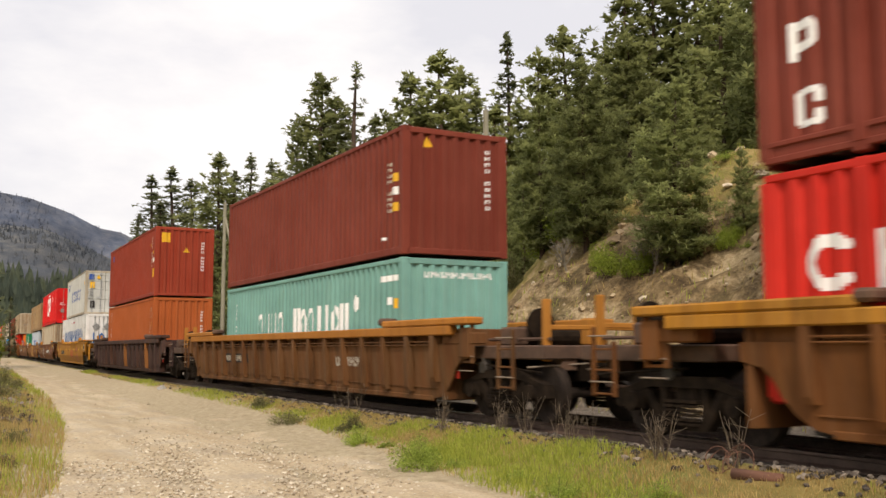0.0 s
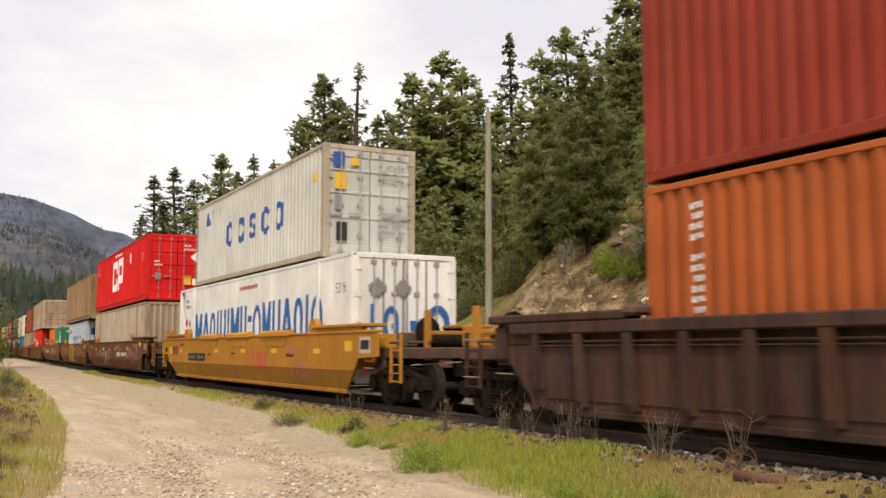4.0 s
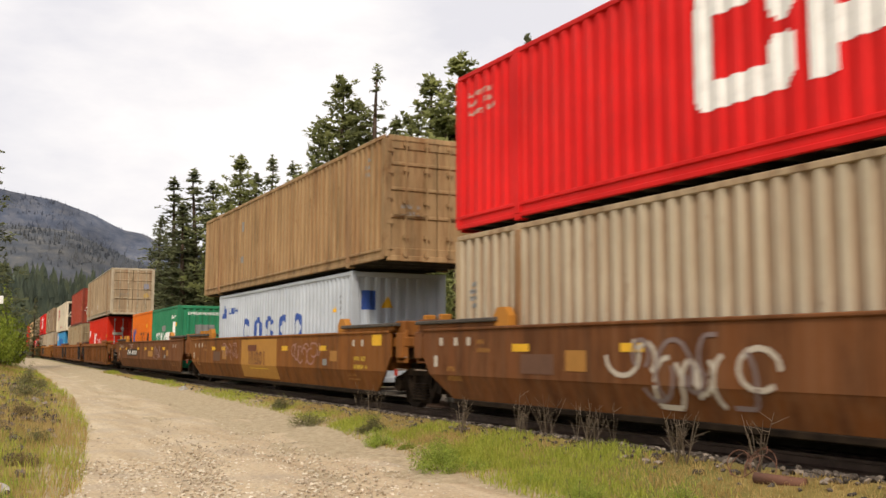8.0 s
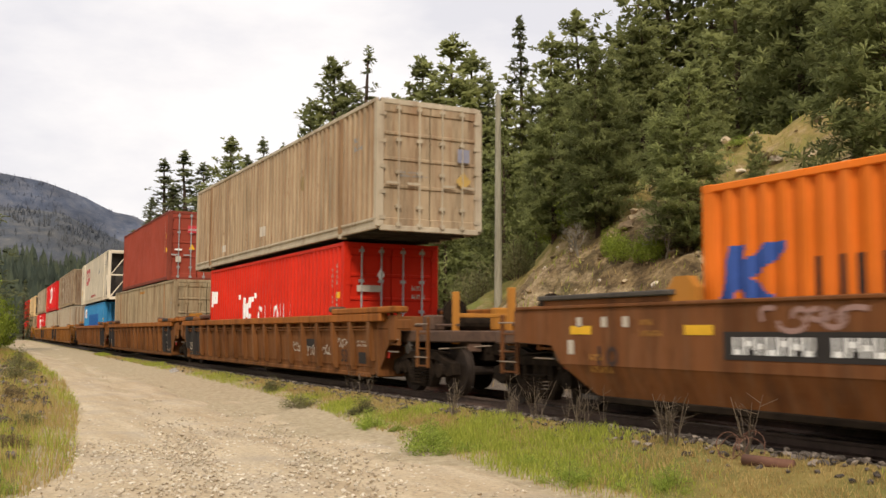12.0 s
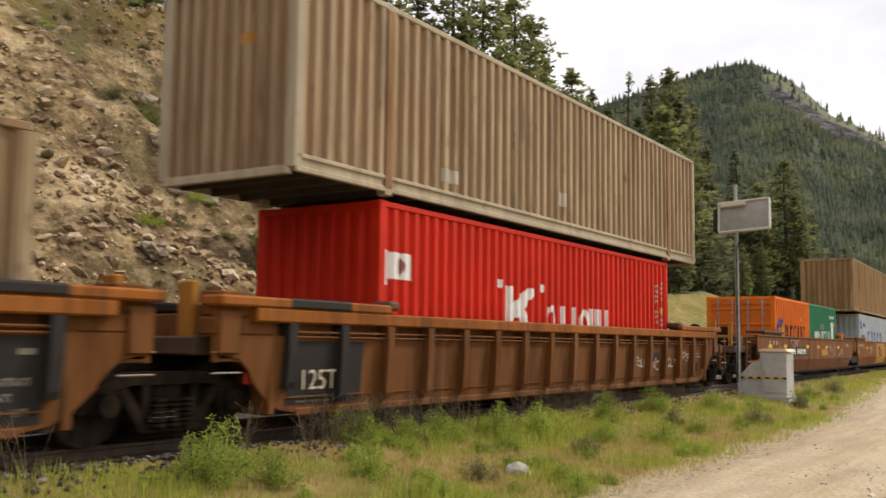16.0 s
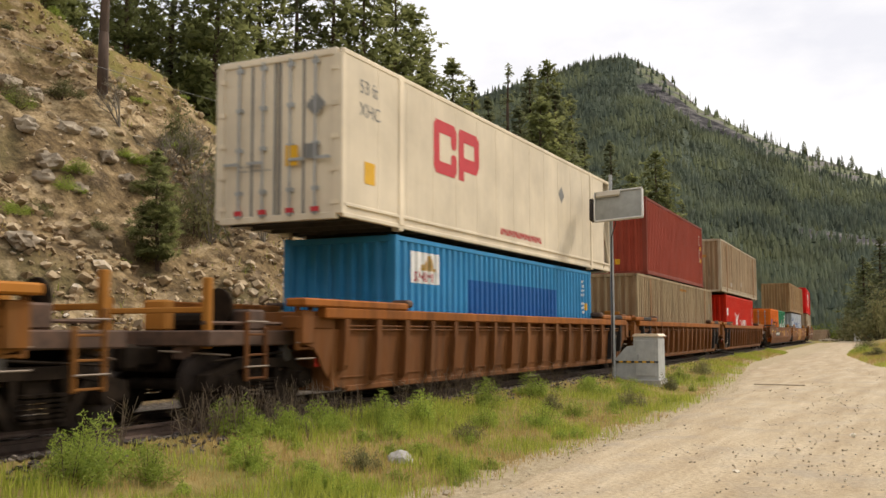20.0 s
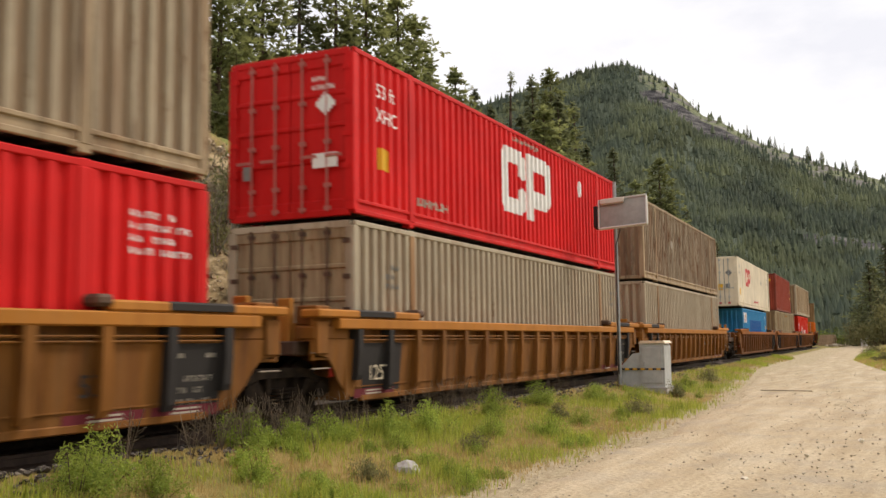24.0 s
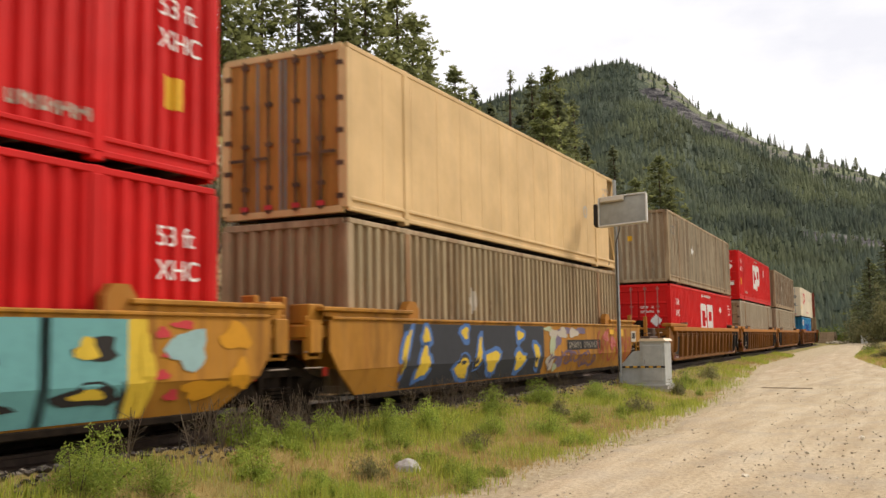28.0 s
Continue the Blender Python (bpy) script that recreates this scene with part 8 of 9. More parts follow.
def blade(s, x, y, z, h, w, rng, lean=0.5):
    a = rng.uniform(0, math.tau)
    c, d = math.cos(a), math.sin(a)
    l = h * rng.uniform(0, lean)
    b = rng.uniform(0, math.tau)
    lx, ly = l * math.cos(b), l * math.sin(b)
    n = len(s.v)
    if rng.random() < 0.65:
        s.v += [(x - c * w, y - d * w, z - 0.02), (x + c * w, y + d * w, z - 0.02), (x + lx, y + ly, z + h)]
        s.f.append((n, n + 1, n + 2))
        return
    s.v += [(x - c * w, y - d * w, z - 0.02), (x + c * w, y + d * w, z - 0.02), (x + lx * 0.35 + c * w * 0.7, y + ly * 0.35 + d * w * 0.7, z + h * 0.6), (x + lx * 0.35 - c * w * 0.7, y + ly * 0.35 - d * w * 0.7, z + h * 0.6), (x + lx, y + ly, z + h)]
    s.f += [(n, n + 1, n + 2, n + 3), (n + 3, n + 2, n + 4)]


grng = random.Random(5)
green, dry = Shape(), Shape()
for _ in range(105000):
    x = grng.choice((grng.gauss(-11, 6), grng.gauss(12, 7), grng.uniform(-55, 70)))
    lo = float(np.interp(x, ROAD_X, ROAD_NEAR_TRACK)) - 0.05
    hi = track_y(x) - 2.0
    y = lo + (hi - lo) * grng.random() ** 0.9
    patch = float(wobble(np.array(x), np.array(y), 0.8, 2.0)) + 0.6 * float(wobble(np.array(x), np.array(y), 2.6, 6.0))
    edge = min(1.0, (y - lo) / 0.5)
    if grng.random() > 0.35 + 0.5 * edge + 0.3 * patch:
        continue
    far = max(1.0, abs(x) / 22)
    if patch + grng.uniform(-0.5, 0.5) > (-0.02 if x > 0 else 0.2):
        blade(green, x, y, height(x, y), grng.uniform(0.04, 0.14 if x > 0 else 0.085) * (1 + 1.1 * max(0, patch)), 0.006 * far, grng, 0.5 if x > 0 else 1.0)
    else:
        blade(dry, x, y, height(x, y), grng.uniform(0.03, 0.12 if x > 0 else 0.075), 0.006 * far, grng, 0.9 if x > 0 else 1.3)
for _ in range(36000):
    x = grng.choice((grng.gauss(-16, 6), grng.uniform(-60, -10), grng.uniform(42, 95)))
    if -9 < x < 40:
        continue
    y = float(np.interp(x, ROAD_FX, ROAD_FAR)) - abs(grng.gauss(0, 1.9)) + 0.1
    far = max(1.0, abs(x) / 20)
    tgt = green if float(wobble(np.array(x), np.array(y), 0.7, 9.0)) + grng.uniform(-0.6, 0.6) > 0.05 else dry
    blade(tgt, x, y, height(x, y), grng.uniform(0.05, 0.24), 0.006 * far, grng, 0.7)
for _ in range(16000):
    x = grng.uniform(-26, 50)
    c = float(crest(x))
    up = grng.uniform(0, 1.3) * c / 0.86
    y = track_y(x) + 4.4 + up
    if float(wobble(np.array(x), np.array(y), 0.45, 7.0)) < (0.1 if x > 0 else -0.6):
        continue
    blade(green if grng.random() < (0.4 if x > 0 else 0.6) else dry, x, y, height(x, y), grng.uniform(0.08, 0.3), 0.013, grng, 0.8)
tagged(new("grass", green.mesh("grass", GRASS)), "green spring grass beside the track and road", "grass", kind="stuff")
tagged(new("dry_grass", dry.mesh("dry_grass", STRAW)), "straw-coloured dry grass on the verges", "grass", kind="stuff")

weeds = Shape()
for _ in range(620):
    s = grng.choice((grng.gauss(-9, 4), grng.gauss(9, 4), grng.gauss(11, 5), grng.gauss(11, 5), grng.uniform(-40, 45)))
    w = -abs(grng.gauss(1.9, 0.25))
    x, y = by_track(s, w)
    if float(wobble(np.array(x), np.array(y), 0.9, 12.0)) < (0.05 if x > 0 else 0.55):
        continue
    z = height(x, y)
    for _ in range(grng.randint(2, 4)):
        h = grng.uniform(0.2, 0.62)
        a = grng.uniform(0, math.tau)
        t = grng.uniform(0.1, 0.5) * h
        p, q = Vector((x, y, z - 0.02)), Vector((x + t * math.cos(a), y + t * math.sin(a), z + h))
        weeds.tube(p, q, 0.0042, 0.002, 3, False)
        for _ in range(2):
            m = p.lerp(q, grng.uniform(0.4, 0.9))
            weeds.tube(m, m + Vector((grng.uniform(-0.12, 0.12), grng.uniform(-0.12, 0.12), grng.uniform(0.05, 0.16))), 0.003, 0.0015, 3, False)
for x, y in ((-8.2, 7.55), (-8.3, 7.5), (-7.2, 7.6), (-13.0, 7.4), (8.4, 7.5), (9.0, 7.6), (7.4, 7.5), (13.5, 7.6)):
    z = height(x, y)
    for _ in range(9):   # taller tangles of dead twigs
        a, h = grng.uniform(0, math.tau), grng.uniform(0.3, 0.62)
        p, q = Vector((x, y, z - 0.02)), Vector((x + 0.3 * h * math.cos(a), y + 0.3 * h * math.sin(a), z + h))
        weeds.tube(p, q, 0.006, 0.003, 3, False)
        for _ in range(3):
            m = p.lerp(q, grng.uniform(0.35, 0.9))
            weeds.tube(m, m + Vector((grng.uniform(-0.16, 0.16), grng.uniform(-0.16, 0.16), grng.uniform(0.03, 0.16))), 0.004, 0.002, 3, False)
tagged(new("dry_weeds", weeds.mesh("dry_weeds", WEED)), "dead grey-brown weed stalks along the ballast", "weeds", kind="stuff")


def leaf_cloud(s, rng, n, rx, ry, rz, size):
    for _ in range(n):
        u = Vector((rng.gauss(0, 1), rng.gauss(0, 1), rng.gauss(0, 1))).normalized() * (rng.random() ** 0.4)
        p = Vector((u.x * rx, u.y * ry, rz + u.z * rz * 0.95))
        a = Vector((rng.uniform(-1, 1), rng.uniform(-1, 1), rng.uniform(-0.6, 1))).normalized() * size * rng.uniform(0.6, 1.3)
        b = a.cross(Vector((rng.uniform(-1, 1), rng.uniform(-1, 1), rng.uniform(-1, 1)))).normalized() * size * 0.36
        k = len(s.v)
        s.v += [tuple(p - a + b), tuple(p + a), tuple(p - a - b)]
        s.f.append((k, k + 1, k + 2))


def shrub_meshes(seed, mat, n=2400, size=0.042):
    rng = random.Random(seed)
    cr, st = Shape(), Shape()
    for i in range(14):
        a, t = rng.uniform(0, math.tau), rng.uniform(0.05, 0.85)
        tip = Vector((t * math.cos(a), t * math.sin(a), rng.uniform(0.3, 1.2) * (1.1 - 0.65 * t)))
        st.tube((tip.x * 0.3, tip.y * 0.3, -0.05), tip, 0.012, 0.004, 4, False)
        sub = Shape()
        leaf_cloud(sub, rng, n // 14, 0.27, 0.27, 0.1 + tip.z * 0.5, size)
        k = len(cr.v)
        cr.v += [(x + tip.x * 0.85, y + tip.y * 0.85, z - 0.02) for x, y, z in sub.v]
        cr.f += [tuple(k + q for q in f) for f in sub.f]
    return st.mesh("stem", BARK), cr.mesh("foliage", mat)


SHRUBS = {"sage": [shrub_meshes(s, SAGE) for s in (1, 2, 3)], "olive": [shrub_meshes(s, OLIVE, 1600, 0.05) for s in (4, 5)], "leafy": [shrub_meshes(s, LEAF, 2600, 0.045) for s in (6, 7)], "clump": [shrub_meshes(s, SAGE, 560, 0.085) for s in (10, 11, 12)], "brush": [shrub_meshes(s, BRUSH, 1300, 0.05) for s in (8, 9)]}
SHRUB_LABEL = {"sage": "low green weed shrub in the grass", "olive": "dull olive scrub bush", "leafy": "bright yellow-green leafy bush", "clump": "small green weed clump in the grass", "brush": "dry brown brush on the stony bank"}


def shrub(kind, x, y, r, h, group="shrubs on the verge"):
    st, cr = grng.choice(SHRUBS[kind])
    root = tagged(new("shrub"), SHRUB_LABEL[kind], "shrub", group)
    root.matrix_basis = Matrix.LocRotScale((x, y, height(x, y) - 0.03), Euler((0, 0, grng.uniform(0, 6.28))), (r, r, h))
    part("stem", st, None, root)
    part("foliage", cr, None, root)
    return root


for k, x, y, r, h in (("sage", 9.6, 7.6, 0.52, 0.55), ("sage", 10.3, 7.5, 0.35, 0.42), ("sage", 11.0, 7.3, 0.4, 0.5), ("sage", 6.3, 7.0, 0.5, 0.5), ("sage", 12.0, 7.1, 0.42, 0.5), ("sage", 13.2, 7.0, 0.5, 0.48), ("olive", 9.3, 5.75, 0.3, 0.32), ("sage", 14.8, 5.7, 0.42, 0.42), ("sage", 8.3, 6.5, 0.36, 0.42), ("sage", 6.9, 7.3, 0.5, 0.55),
                      ("sage", 9.5, 4.6, 0.26, 0.3), ("olive", 19.8, 5.6, 0.45, 0.45), ("sage", 13.8, 6.3, 0.36, 0.4), ("olive", 25.4, 6.1, 0.5, 0.5), ("olive", 33.5, 7.0, 0.5, 0.6), ("sage", 8.0, 5.5, 0.3, 0.3), ("sage", 7.0, 6.7, 0.4, 0.35), ("sage", 16.8, 5.8, 0.4, 0.35), ("olive", 17.6, 6.6, 0.4, 0.4), ("sage", 18.6, 7.4, 0.5, 0.5),
                      ("sage", 11.4, 6.6, 0.32, 0.32), ("sage", 15.8, 7.2, 0.5, 0.5), ("olive", 12.6, 6.0, 0.3, 0.3), ("sage", 21.5, 7.0, 0.5, 0.5), ("sage", 23.5, 6.6, 0.45, 0.4), ("sage", 29.5, 6.9, 0.5, 0.45),
                      ("sage", -10.9, 5.95, 0.5, 0.42), ("sage", -11.5, 6.25, 0.36, 0.36), ("sage", -13.6, 6.3, 0.36, 0.34), ("olive", -17.6, 6.6, 0.5, 0.3), ("sage", -8.0, 5.9, 0.36, 0.26), ("sage", -7.0, 6.4, 0.3, 0.24), ("olive", -15.2, 6.9, 0.4, 0.34), ("olive", -21.0, 7.2, 0.5, 0.34),
                      ("brush", -13.8, 1.2, 0.36, 0.24), ("sage", -10.4, 0.8, 0.36, 0.2), ("olive", -16.4, 1.7, 0.4, 0.28), ("brush", -20.5, 1.8, 0.45, 0.36), ("olive", -26.5, 2.4, 0.6, 0.5), ("sage", -9.4, 0.4, 0.3, 0.2), ("sage", -12.2, 0.8, 0.32, 0.22), ("olive", -33.0, 3.0, 0.7, 0.7), ("brush", -18.2, 1.0, 0.4, 0.3),
                      ("olive", 52.0, 1.0, 0.8, 0.6), ("olive", 60.0, 2.6, 0.9, 0.6), ("sage", 70.0, 4.0, 1.0, 0.6), ("olive", 47.5, 0.6, 0.6, 0.4), ("olive", 82.0, 4.4, 1.2, 0.9)):
    shrub(k, x, y, r, h)
for k, az, d, r, h in (("leafy", 87.4, 48, 2.3, 3.0), ("leafy", 88.6, 44, 2.3, 3.4), ("leafy", 90.0, 40, 2.2, 3.4), ("leafy", 91.6, 38, 2.2, 3.2), ("leafy", 88.0, 54, 2.3, 3.8), ("leafy", 87.0, 57, 2.1, 3.8), ("leafy", 86.4, 60, 1.9, 4.0), ("leafy", 86.0, 68, 1.8, 3.6), ("leafy", 85.9, 80, 1.8, 3.3), ("leafy", 85.7, 98, 1.7, 3.2), ("leafy", 86.3, 104, 2.4, 4.2), ("leafy", 86.0, 80, 1.6, 1.6), ("leafy", 52.4, 33, 1.4, 1.9), ("leafy", 54.0, 35, 1.3, 1.6),
                       ("leafy", 68.2, 40, 1.3, 2.3), ("leafy", 67.2, 42, 1.4, 2.7), ("leafy", 66.0, 44, 1.3, 2.9), ("leafy", 69.2, 43, 1.2, 1.9), ("olive", 47.2, 31, 1.0, 1.1), ("olive", 45.8, 33, 0.9, 0.9), ("olive", 56.5, 36, 1.3, 1.6), ("olive", 59.0, 38, 1.4, 1.8), ("olive", 62.0, 40, 1.4, 1.6), ("olive", 42.2, 36, 0.8, 0.9),
                       ("olive", -48.4, 29, 1.3, 2.0), ("olive", -50.0, 31, 1.4, 2.2), ("olive", -47.2, 33, 1.3, 2.0), ("olive", -52.0, 32, 1.2, 1.6), ("olive", -38.6, 29, 0.9, 0.8), ("olive", -41.0, 31, 0.9, 0.7), ("olive", -55.0, 36, 1.3, 1.6), ("olive", -58.0, 40, 1.4, 1.8), ("olive", -64.5, 46, 1.4, 1.8), ("leafy", -60.0, 44, 1.2, 1.4),
                       ("leafy", -83.5, 200, 4.0, 4.0), ("leafy", -85.0, 190, 3.6, 3.0), ("olive", -86.4, 170, 4.0, 5.0), ("olive", -87.6, 150, 4.5, 7.0), ("olive", -88.8, 130, 4.5, 7.5)):
    shrub(k, -d * math.sin(radians(az)), d * math.cos(radians(az)), r, h, "shrubs at the wood's edge")


for az, el, r, h in ((50.2, 3.9, 0.75, 1.0), (49.2, 4.0, 0.7, 0.9), (48.4, 4.2, 0.5, 0.7), (51.0, 4.6, 0.6, 0.8), (43.8, 5.4, 0.5, 0.8), (43.2, 5.7, 0.4, 0.6)):
    # leafy bushes rooted on the face of the bank
    for k in range(120):
        d = 15 + 0.2 * k
        x, y = -d * math.sin(radians(az)), d * math.cos(radians(az))
        if height(x, y) > EYE + d * math.tan(radians(el)):
            shrub("leafy", x, y, r, h, "leafy bushes on the cut bank")
            break
for i in range(115):
    x = grng.choice((grng.gauss(10, 3), grng.gauss(10, 3), grng.uniform(14, 34), grng.gauss(-11, 3)))
    lo, hi = float(np.interp(x, ROAD_X, ROAD_NEAR_TRACK)) + 0.25, track_y(x) - 2.1
    y, r = grng.uniform(lo, hi) if x > 0 else grng.uniform(lo, hi - 1.2), grng.uniform(0.10, 0.27)
    shrub("clump", x, y, r, r * grng.uniform(0.7, 1.15) * (1 if x > 0 else 0.6), "weed clumps on the verge")
for i in range(130):
    x = grng.choice((grng.uniform(-24, 50), grng.uniform(12, 32)))
    y = track_y(x) + 4.8 + grng.uniform(0.2, 1.1) * float(crest(x)) / 0.86
    r = grng.uniform(0.22, 0.7)
    shrub(grng.choice(("olive", "brush", "brush", "sage")), x, y, r, r * grng.uniform(0.5, 0.9), "brush on the cut bank")


TWIG = grain("grey_twigs", [(0.3, (0.16, 0.135, 0.10)), (0.7, (0.33, 0.29, 0.22))], 6, 0.9, 0.3, 0.01)


def bare_shrub(x, y, h, seed):
    rng = random.Random(seed)
    s = Shape()

    def grow(p, d, L, r, depth):
        q = p + d * L
        s.tube(p, q, r, r * 0.6, 4, False)
        if depth:
            for _ in range(3):
                grow(p.lerp(q, rng.uniform(0.5, 1)), (d + Vector((rng.gauss(0, 0.5), rng.gauss(0, 0.5), rng.gauss(0.1, 0.3)))).normalized(), L * 0.62, r * 0.55, depth - 1)

    for _ in range(4):
        grow(Vector((0, 0, 0)), Vector((rng.gauss(0, 0.35), rng.gauss(0, 0.35), 1)).normalized(), h * 0.4, 0.032, 4)
    ob = tagged(new("bare_shrub", s.mesh("bare_shrub", TWIG)), "leafless grey-brown shrub on the cut bank", "shrub")
    ob.location = (x, y, height(x, y) - 0.1)
    return ob


for i, (az, d, h) in enumerate(((-49.4, 29, 3.2), (-50.8, 30, 3.4), (-48.2, 32, 2.8), (-52.5, 31, 2.8), (-51.6, 33, 3.0), (-53.6, 33, 2.6), (-46.8, 30.5, 2.4), (-54.8, 35, 2.6), (-44.2, 31, 2.0), (-57.0, 37, 2.4), (46.5, 33, 1.8), (39.5, 36, 1.6), (52.8, 30, 1.6), (47.8, 27, 1.5))):
    bare_shrub(-d * math.sin(radians(az)), d * math.cos(radians(az)), h, i)

# ---- lineside equipment ----
CABINET = grain("grey_painted_steel", [(0.3, (0.36, 0.37, 0.36)), (0.7, (0.50, 0.51, 0.49))], 5, 0.5, 0.12, 0.004, amt2=0.2)
CABINET_LID = mark("cream_lid", (0.74, 0.60, 0.44))
PANEL_BACK = grain("panel_backing", [(0.3, (0.26, 0.26, 0.23)), (0.7, (0.36, 0.36, 0.32))], 4, 0.4, 0.05, 0.002)
POLE_WOOD = grain("weathered_pole", [(0.3, (0.21, 0.19, 0.13)), (0.7, (0.40, 0.37, 0.27))], 5, 0.9, 0.4, 0.01, (3, 3, 0.3))


def cabinet():
    root = tagged(new("signal_cabinet"), "grey steel lineside equipment cabinet with striped tape", "cabinet")
    z = height(26.8, 7.3)
    part("plinth", Shape().soft(-0.05, 1.0, -0.55, 0.62, -0.15, 0.06, 0.02), grain("concrete_plinth", [(0.3, (0.26, 0.25, 0.23)), (0.7, (0.42, 0.40, 0.37))], 8), root)
    body = Shape()
    o = [(-0.5, 0.06), (-0.5, 1.12), (-0.44, 1.2), (0.12, 1.2), (0.12, 0.06)]
    body.prism([(a, b) for a, b in o], 0.0, 0.92)
    body.v = [(y, x, zz) for x, y, zz in body.v]
    part("tall_body", body, CABINET, root)
    low = Shape().prism([(0.122, 0.06), (0.122, 0.95), (0.30, 0.93), (0.58, 0.62), (0.6, 0.06)], 0.03, 0.85)
    low.v = [(y, x, zz) for x, y, zz in low.v]
    part("low_body", low, CABINET, root)
    lid = Shape().prism([(-0.54, 1.19), (-0.48, 1.26), (0.08, 1.26), (0.15, 1.19)], -0.04, 0.96)
    lid.v = [(y, x, zz) for x, y, zz in lid.v]
    part("lid", lid, CABINET_LID, root, "cream rounded lid")
    part("door", Shape().soft(-0.022, 0.0, -0.44, 0.06, 0.16, 1.08, 0.006), CABINET, root)
    part("latch", Shape().soft(-0.045, -0.02, -0.02, 0.02, 0.6, 0.72, 0.006), GALV, root)
    for i in range(11):
        a = -0.5 + i * 0.1
        part("warning_tape", Shape().box(-0.03 if a < 0.1 else 0.0, -0.026 if a < 0.1 else 0.028, a, a + 0.1, 0.5, 0.545), YELLOW if i % 2 else BLACK, root)
    root.matrix_basis = Matrix.LocRotScale((26.3, 7.22, z), Euler((0, 0, 0.07)), (1.1, 1.1, 1.06))
    return root


def solar_pole():
    root = tagged(new("panel_pole"), "thin grey steel pole with a tilted panel box", "pole")
    x, y = 26.1, 7.87
    z = height(x, y)
    part("pole", Shape().tube((0, 0, -0.3), (0, 0, 5.7), 0.055, 0.05, 10), GALV, root)
    tilt = Matrix.Rotation(radians(12), 4, "Y") @ Matrix.Rotation(radians(-3), 4, "X")

    def placed(sh):
        sh.v = [tuple(tilt @ Vector(p) + Vector((-0.12, -0.28, 4.78))) for p in sh.v]
        return sh

    part("panel", placed(Shape().soft(-0.10, -0.04, -0.66, 0.66, -0.40, 0.40, 0.01)), PANEL_BACK, root, "beige panel seen from behind")
    fr = Shape()
    for a, b, c, d in ((-0.69, 0.69, 0.40, 0.44), (-0.69, 0.69, -0.44, -0.40), (-0.70, -0.66, -0.40, 0.40), (0.66, 0.70, -0.40, 0.40)):
        fr.soft(-0.14, -0.02, a, b, c, d, 0.006)
    part("frame", placed(fr), mark("pale_aluminium", (0.62, 0.60, 0.56), 0.4), root, "pale aluminium frame")
    part("charge_box", placed(Shape().soft(-0.22, -0.10, -0.06, 0.62, 0.26, 0.42, 0.02)), mark("beige_box", (0.52, 0.47, 0.39)), root, "beige box behind the panel")
    part("end_box", placed(Shape().soft(-0.06, 0.2, 0.74, 0.86, -0.34, 0.30, 0.02)), BLACK, root, "dark end box")
    part("bracket", placed(Shape().soft(-0.04, 0.16, 0.2, 0.34, -0.06, 0.06, 0.01).soft(-0.04, 0.16, 0.2, 0.34, 0.2, 0.26, 0.01)), GALV, root)
    part("cable", Shape().tube((-0.08, -0.1, 4.8), (-0.1, -0.16, 4.3), 0.014, n=6).tube((-0.1, -0.16, 4.3), (-0.07, -0.02, 3.9), 0.014, n=6).tube((-0.07, -0.02, 3.9), (-0.07, 0, 0.3), 0.014, n=6), BLACK, root)
    root.matrix_basis = pose(x, y, z, 0, 0, 0)
    return root


def utility_pole(x, y, top, strut=False):
    root = tagged(new("utility_pole"), "weathered grey wooden utility pole" + (" with a leaning brace" if strut else " behind the track"), "pole", "poles of the line")
    z = height(x, y)
    part("shaft", Shape().tube((0, 0, -0.5), (0, 0, top - z), 0.15, 0.10, 10), POLE_WOOD, root)
    part("insulator", Shape().tube((0, 0, top - z - 0.02), (0, 0, top - z + 0.16), 0.05, 0.035, 8), GREY, root)
    part("bracket", Shape().soft(-0.03, 0.03, -0.16, 0.0, top - z - 0.42, top - z - 0.36, 0.008), GALV, root)
    if strut:
        part("brace", Shape().tube((0.1, 0, top - z - 0.9), (3.4, 0.4, 2.0), 0.06, 0.06, 8), POLE_WOOD, root)
    root.location = (x, y, z)
    return root


cabinet()
solar_pole()
POLES = [(-57.4, 17.3, 10.6), (-28.7, 18.2, 10.2), (2.0, 19.5, 8.8), (43.0, 18.7, 9.7)]
for i, (x, y, t) in enumerate(POLES):
    utility_pole(x, y, t, i == 0)
wire = Shape()
for (xa, ya, za), (xb, yb, zb) in zip(POLES[2:], POLES[3:]):
    for s in (0.0,):
        prev = None
        for i in range(25):
            f = i / 24
            p = (xa + (xb - xa) * f, ya + (yb - ya) * f + s, za + (zb - za) * f + 0.14 - 4 * (0.0006 * (xb - xa) ** 2 * 0.7) * f * (1 - f))
            if prev:
                wire.tube(prev, p, 0.007, n=4, caps=False)
            prev = p
tagged(new("overhead_wire", wire.mesh("overhead_wire", GREY)), "thin sagging wires between the poles", "wire")

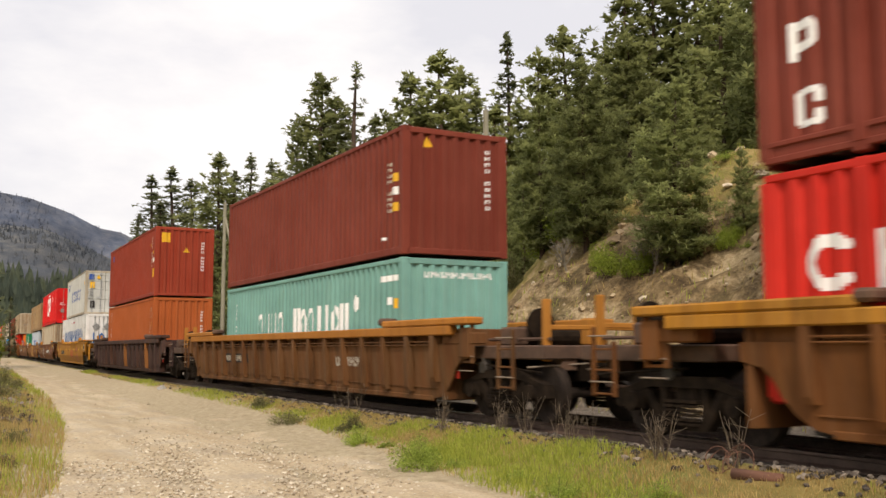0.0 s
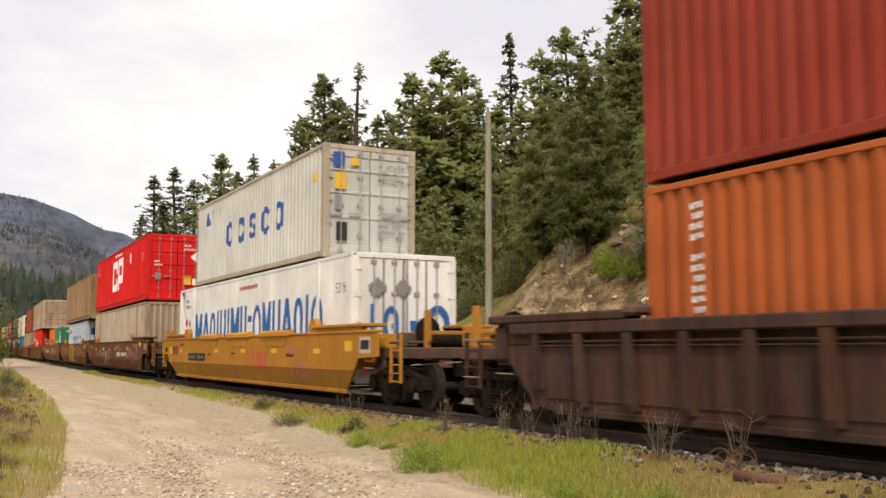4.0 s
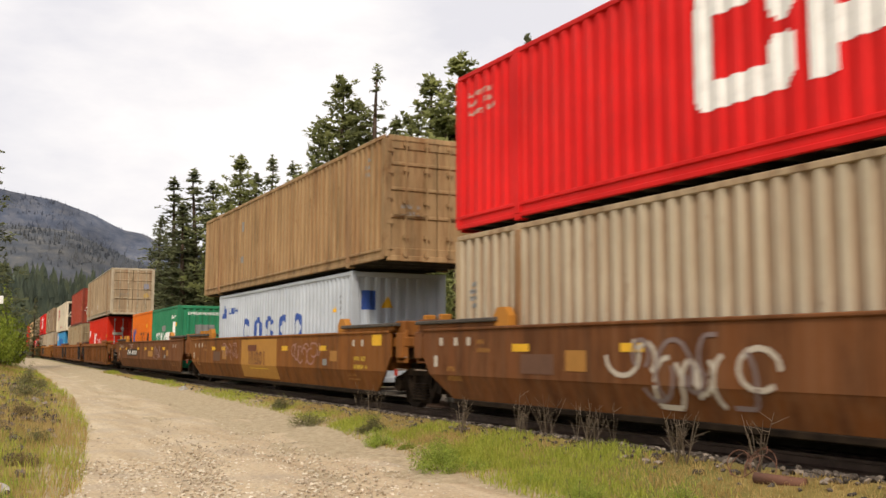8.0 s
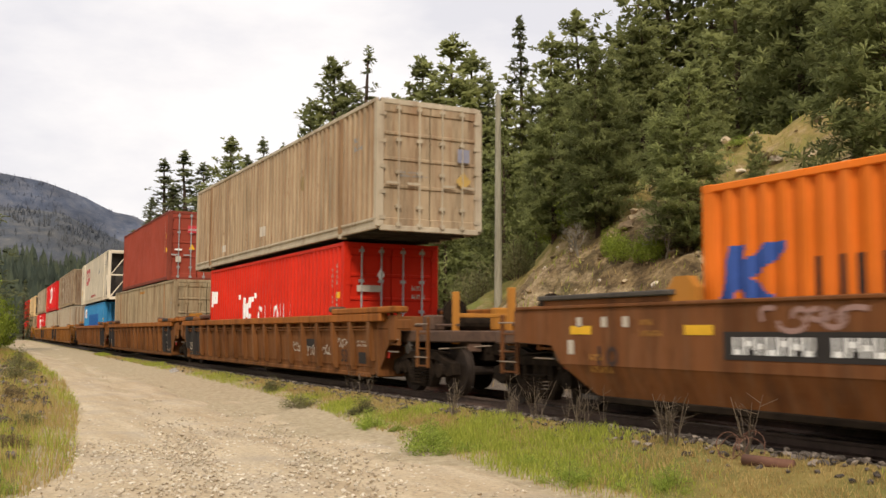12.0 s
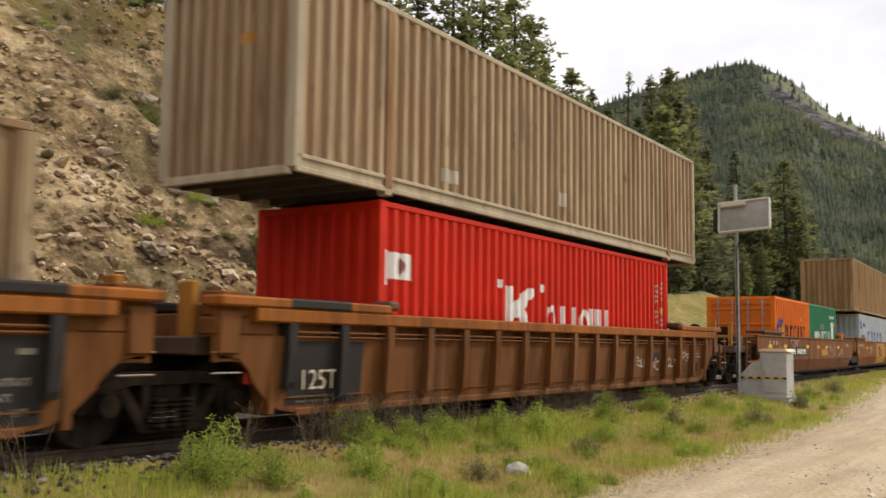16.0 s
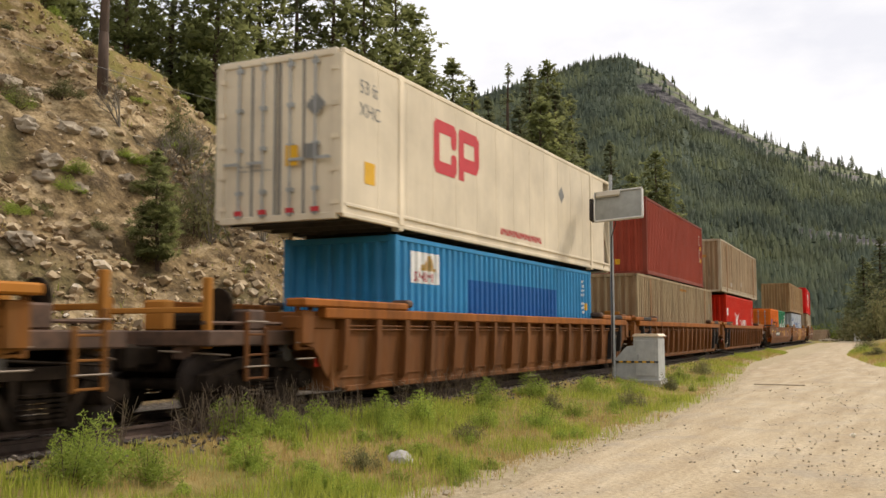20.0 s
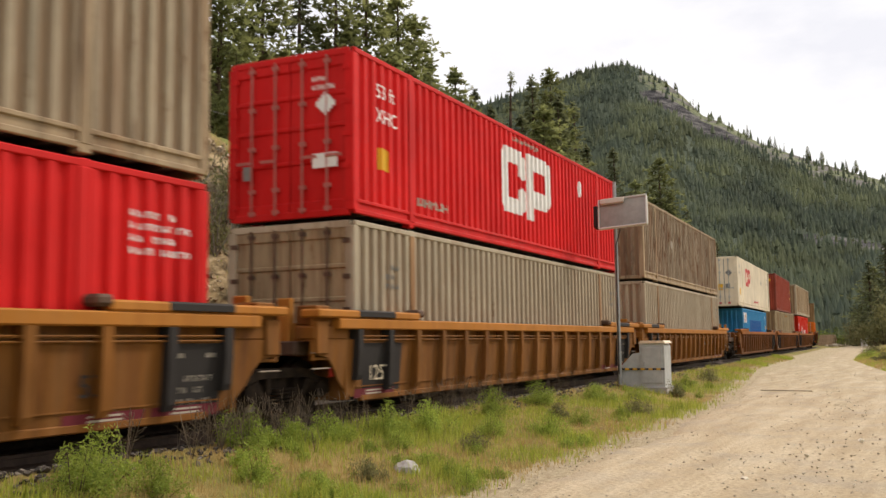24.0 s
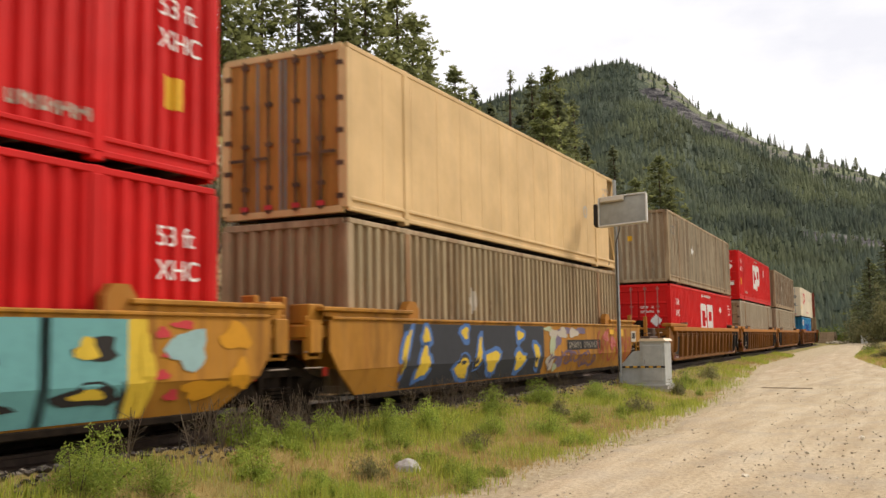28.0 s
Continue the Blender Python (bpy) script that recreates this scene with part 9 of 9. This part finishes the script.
RED_RUST = grain("red_rust", [(0.3, (0.09, 0.035, 0.018)), (0.7, (0.22, 0.10, 0.06))], 6)
scrap = tagged(new("rusty_pipe", Shape().tube((-0.26, 0, 0.05), (0.26, 0.05, 0.04), 0.055, n=12).mesh("rusty_pipe", RED_RUST, True)), "rusty red pipe lying in the dry weeds", "pipe")
scrap.matrix_basis = pose(-6.72, 7.35, height(-6.72, 7.35), 0, 0, 8)
loops = Shape()
lrng = random.Random(12)
for i in range(6):
    r, cx, cy = lrng.uniform(0.12, 0.24), lrng.uniform(-0.25, 0.25), lrng.uniform(-0.12, 0.12)
    tilt, prev = Euler((lrng.uniform(0.7, 1.5), lrng.uniform(-0.5, 0.5), lrng.uniform(-0.6, 0.6))).to_matrix(), None
    for k in range(13):
        a = math.tau * k / 12 * 0.8
        p = tilt @ Vector((r * math.cos(a), r * math.sin(a), 0)) + Vector((cx, cy, r * 0.9))
        if prev is not None:
            loops.tube(prev, p, 0.005, n=4, caps=False)
        prev = p
coil = tagged(new("wire_coil", loops.mesh("wire_coil", RED_RUST)), "loose loops of rusty wire in the weeds", "wire")
coil.location = (-7.25, 7.5, height(-7.25, 7.5))
stick = tagged(new("stick", Shape().tube((0, -0.7, 0.03), (0.05, 0.7, 0.04), 0.022, 0.014, 7).mesh("stick", grain("bleached_wood", [(0.3, (0.34, 0.26, 0.17)), (0.7, (0.52, 0.42, 0.30))], 6, 0.9, 0.3, 0.01), True)), "pale weathered stick lying on the road", "stick")
stick.matrix_basis = pose(29.2, 3.9, float(road_level(29.2)) + 0.05, 0, 0, 5)

sign = tagged(new("milepost_sign"), "small white sign plate on a thin post", "sign")
sx, sy = -40 * math.sin(radians(86.7)), 40 * math.cos(radians(86.7))
part("post", Shape().tube((0, 0, -0.3), (0, 0, 3.0), 0.04, n=8), GALV, sign)
part("plate", Shape().soft(-0.02, 0.02, -0.35, 0.35, 2.65, 2.95, 0.006), WHITE, sign)
part("plate_bar", Shape().box(0.02, 0.026, -0.22, 0.22, 2.74, 2.86), BLACK, sign)
sign.location = (sx, sy, height(sx, sy))

LOG_WOOD = grain("old_timber", [(0.3, (0.30, 0.20, 0.12)), (0.7, (0.55, 0.40, 0.26))], 4, 0.9, 0.4, 0.02)
pile = tagged(new("timber_pile"), "stack of old brown timbers beside the far track", "timber")
for i, (dy, dz) in enumerate(((-0.5, 0.12), (-0.25, 0.12), (0, 0.12), (0.25, 0.12), (0.5, 0.12), (-0.38, 0.34), (-0.1, 0.34), (0.2, 0.34), (-0.25, 0.56), (0.05, 0.56))):
    log = part("timber", Shape().soft(-1.2, 1.2, -0.12, 0.12, -0.11, 0.11, 0.02), LOG_WOOD, pile)
    log.matrix_local = pose(random.uniform(-0.15, 0.15), dy, dz, 0, 0, random.uniform(-3, 3))
pile.matrix_basis = Matrix.LocRotScale((188.0, 17.6, height(188.0, 17.6)), Euler((0, 0, radians(80))), (1.1, 2.2, 3.0))
SHED = mark("far_white_hut", (0.6, 0.6, 0.58))
hut = tagged(new("equipment_hut"), "small pale hut far along the road", "hut")
part("wall", Shape().soft(-0.55, 0.55, -0.45, 0.45, -0.1, 1.3, 0.03), SHED, hut)
part("roof", Shape().prism([(-0.63, 1.29), (0, 1.5), (0.63, 1.29)], -0.5, 0.5), GREY, hut)
hut.location = (168.0, 10.2, float(road_level(168.0)) + 0.03)
pl = []
for _ in range(70):
    x, y = srng.uniform(172, 182), srng.uniform(13.6, 16.5)
    pl.append((x, y, height(x, y) + 0.1, srng.uniform(0.12, 0.45)))
stones("rubble", "heap of pale broken rock beside the far road", pl, ROADSTONE, 6)


make_train()
motions()
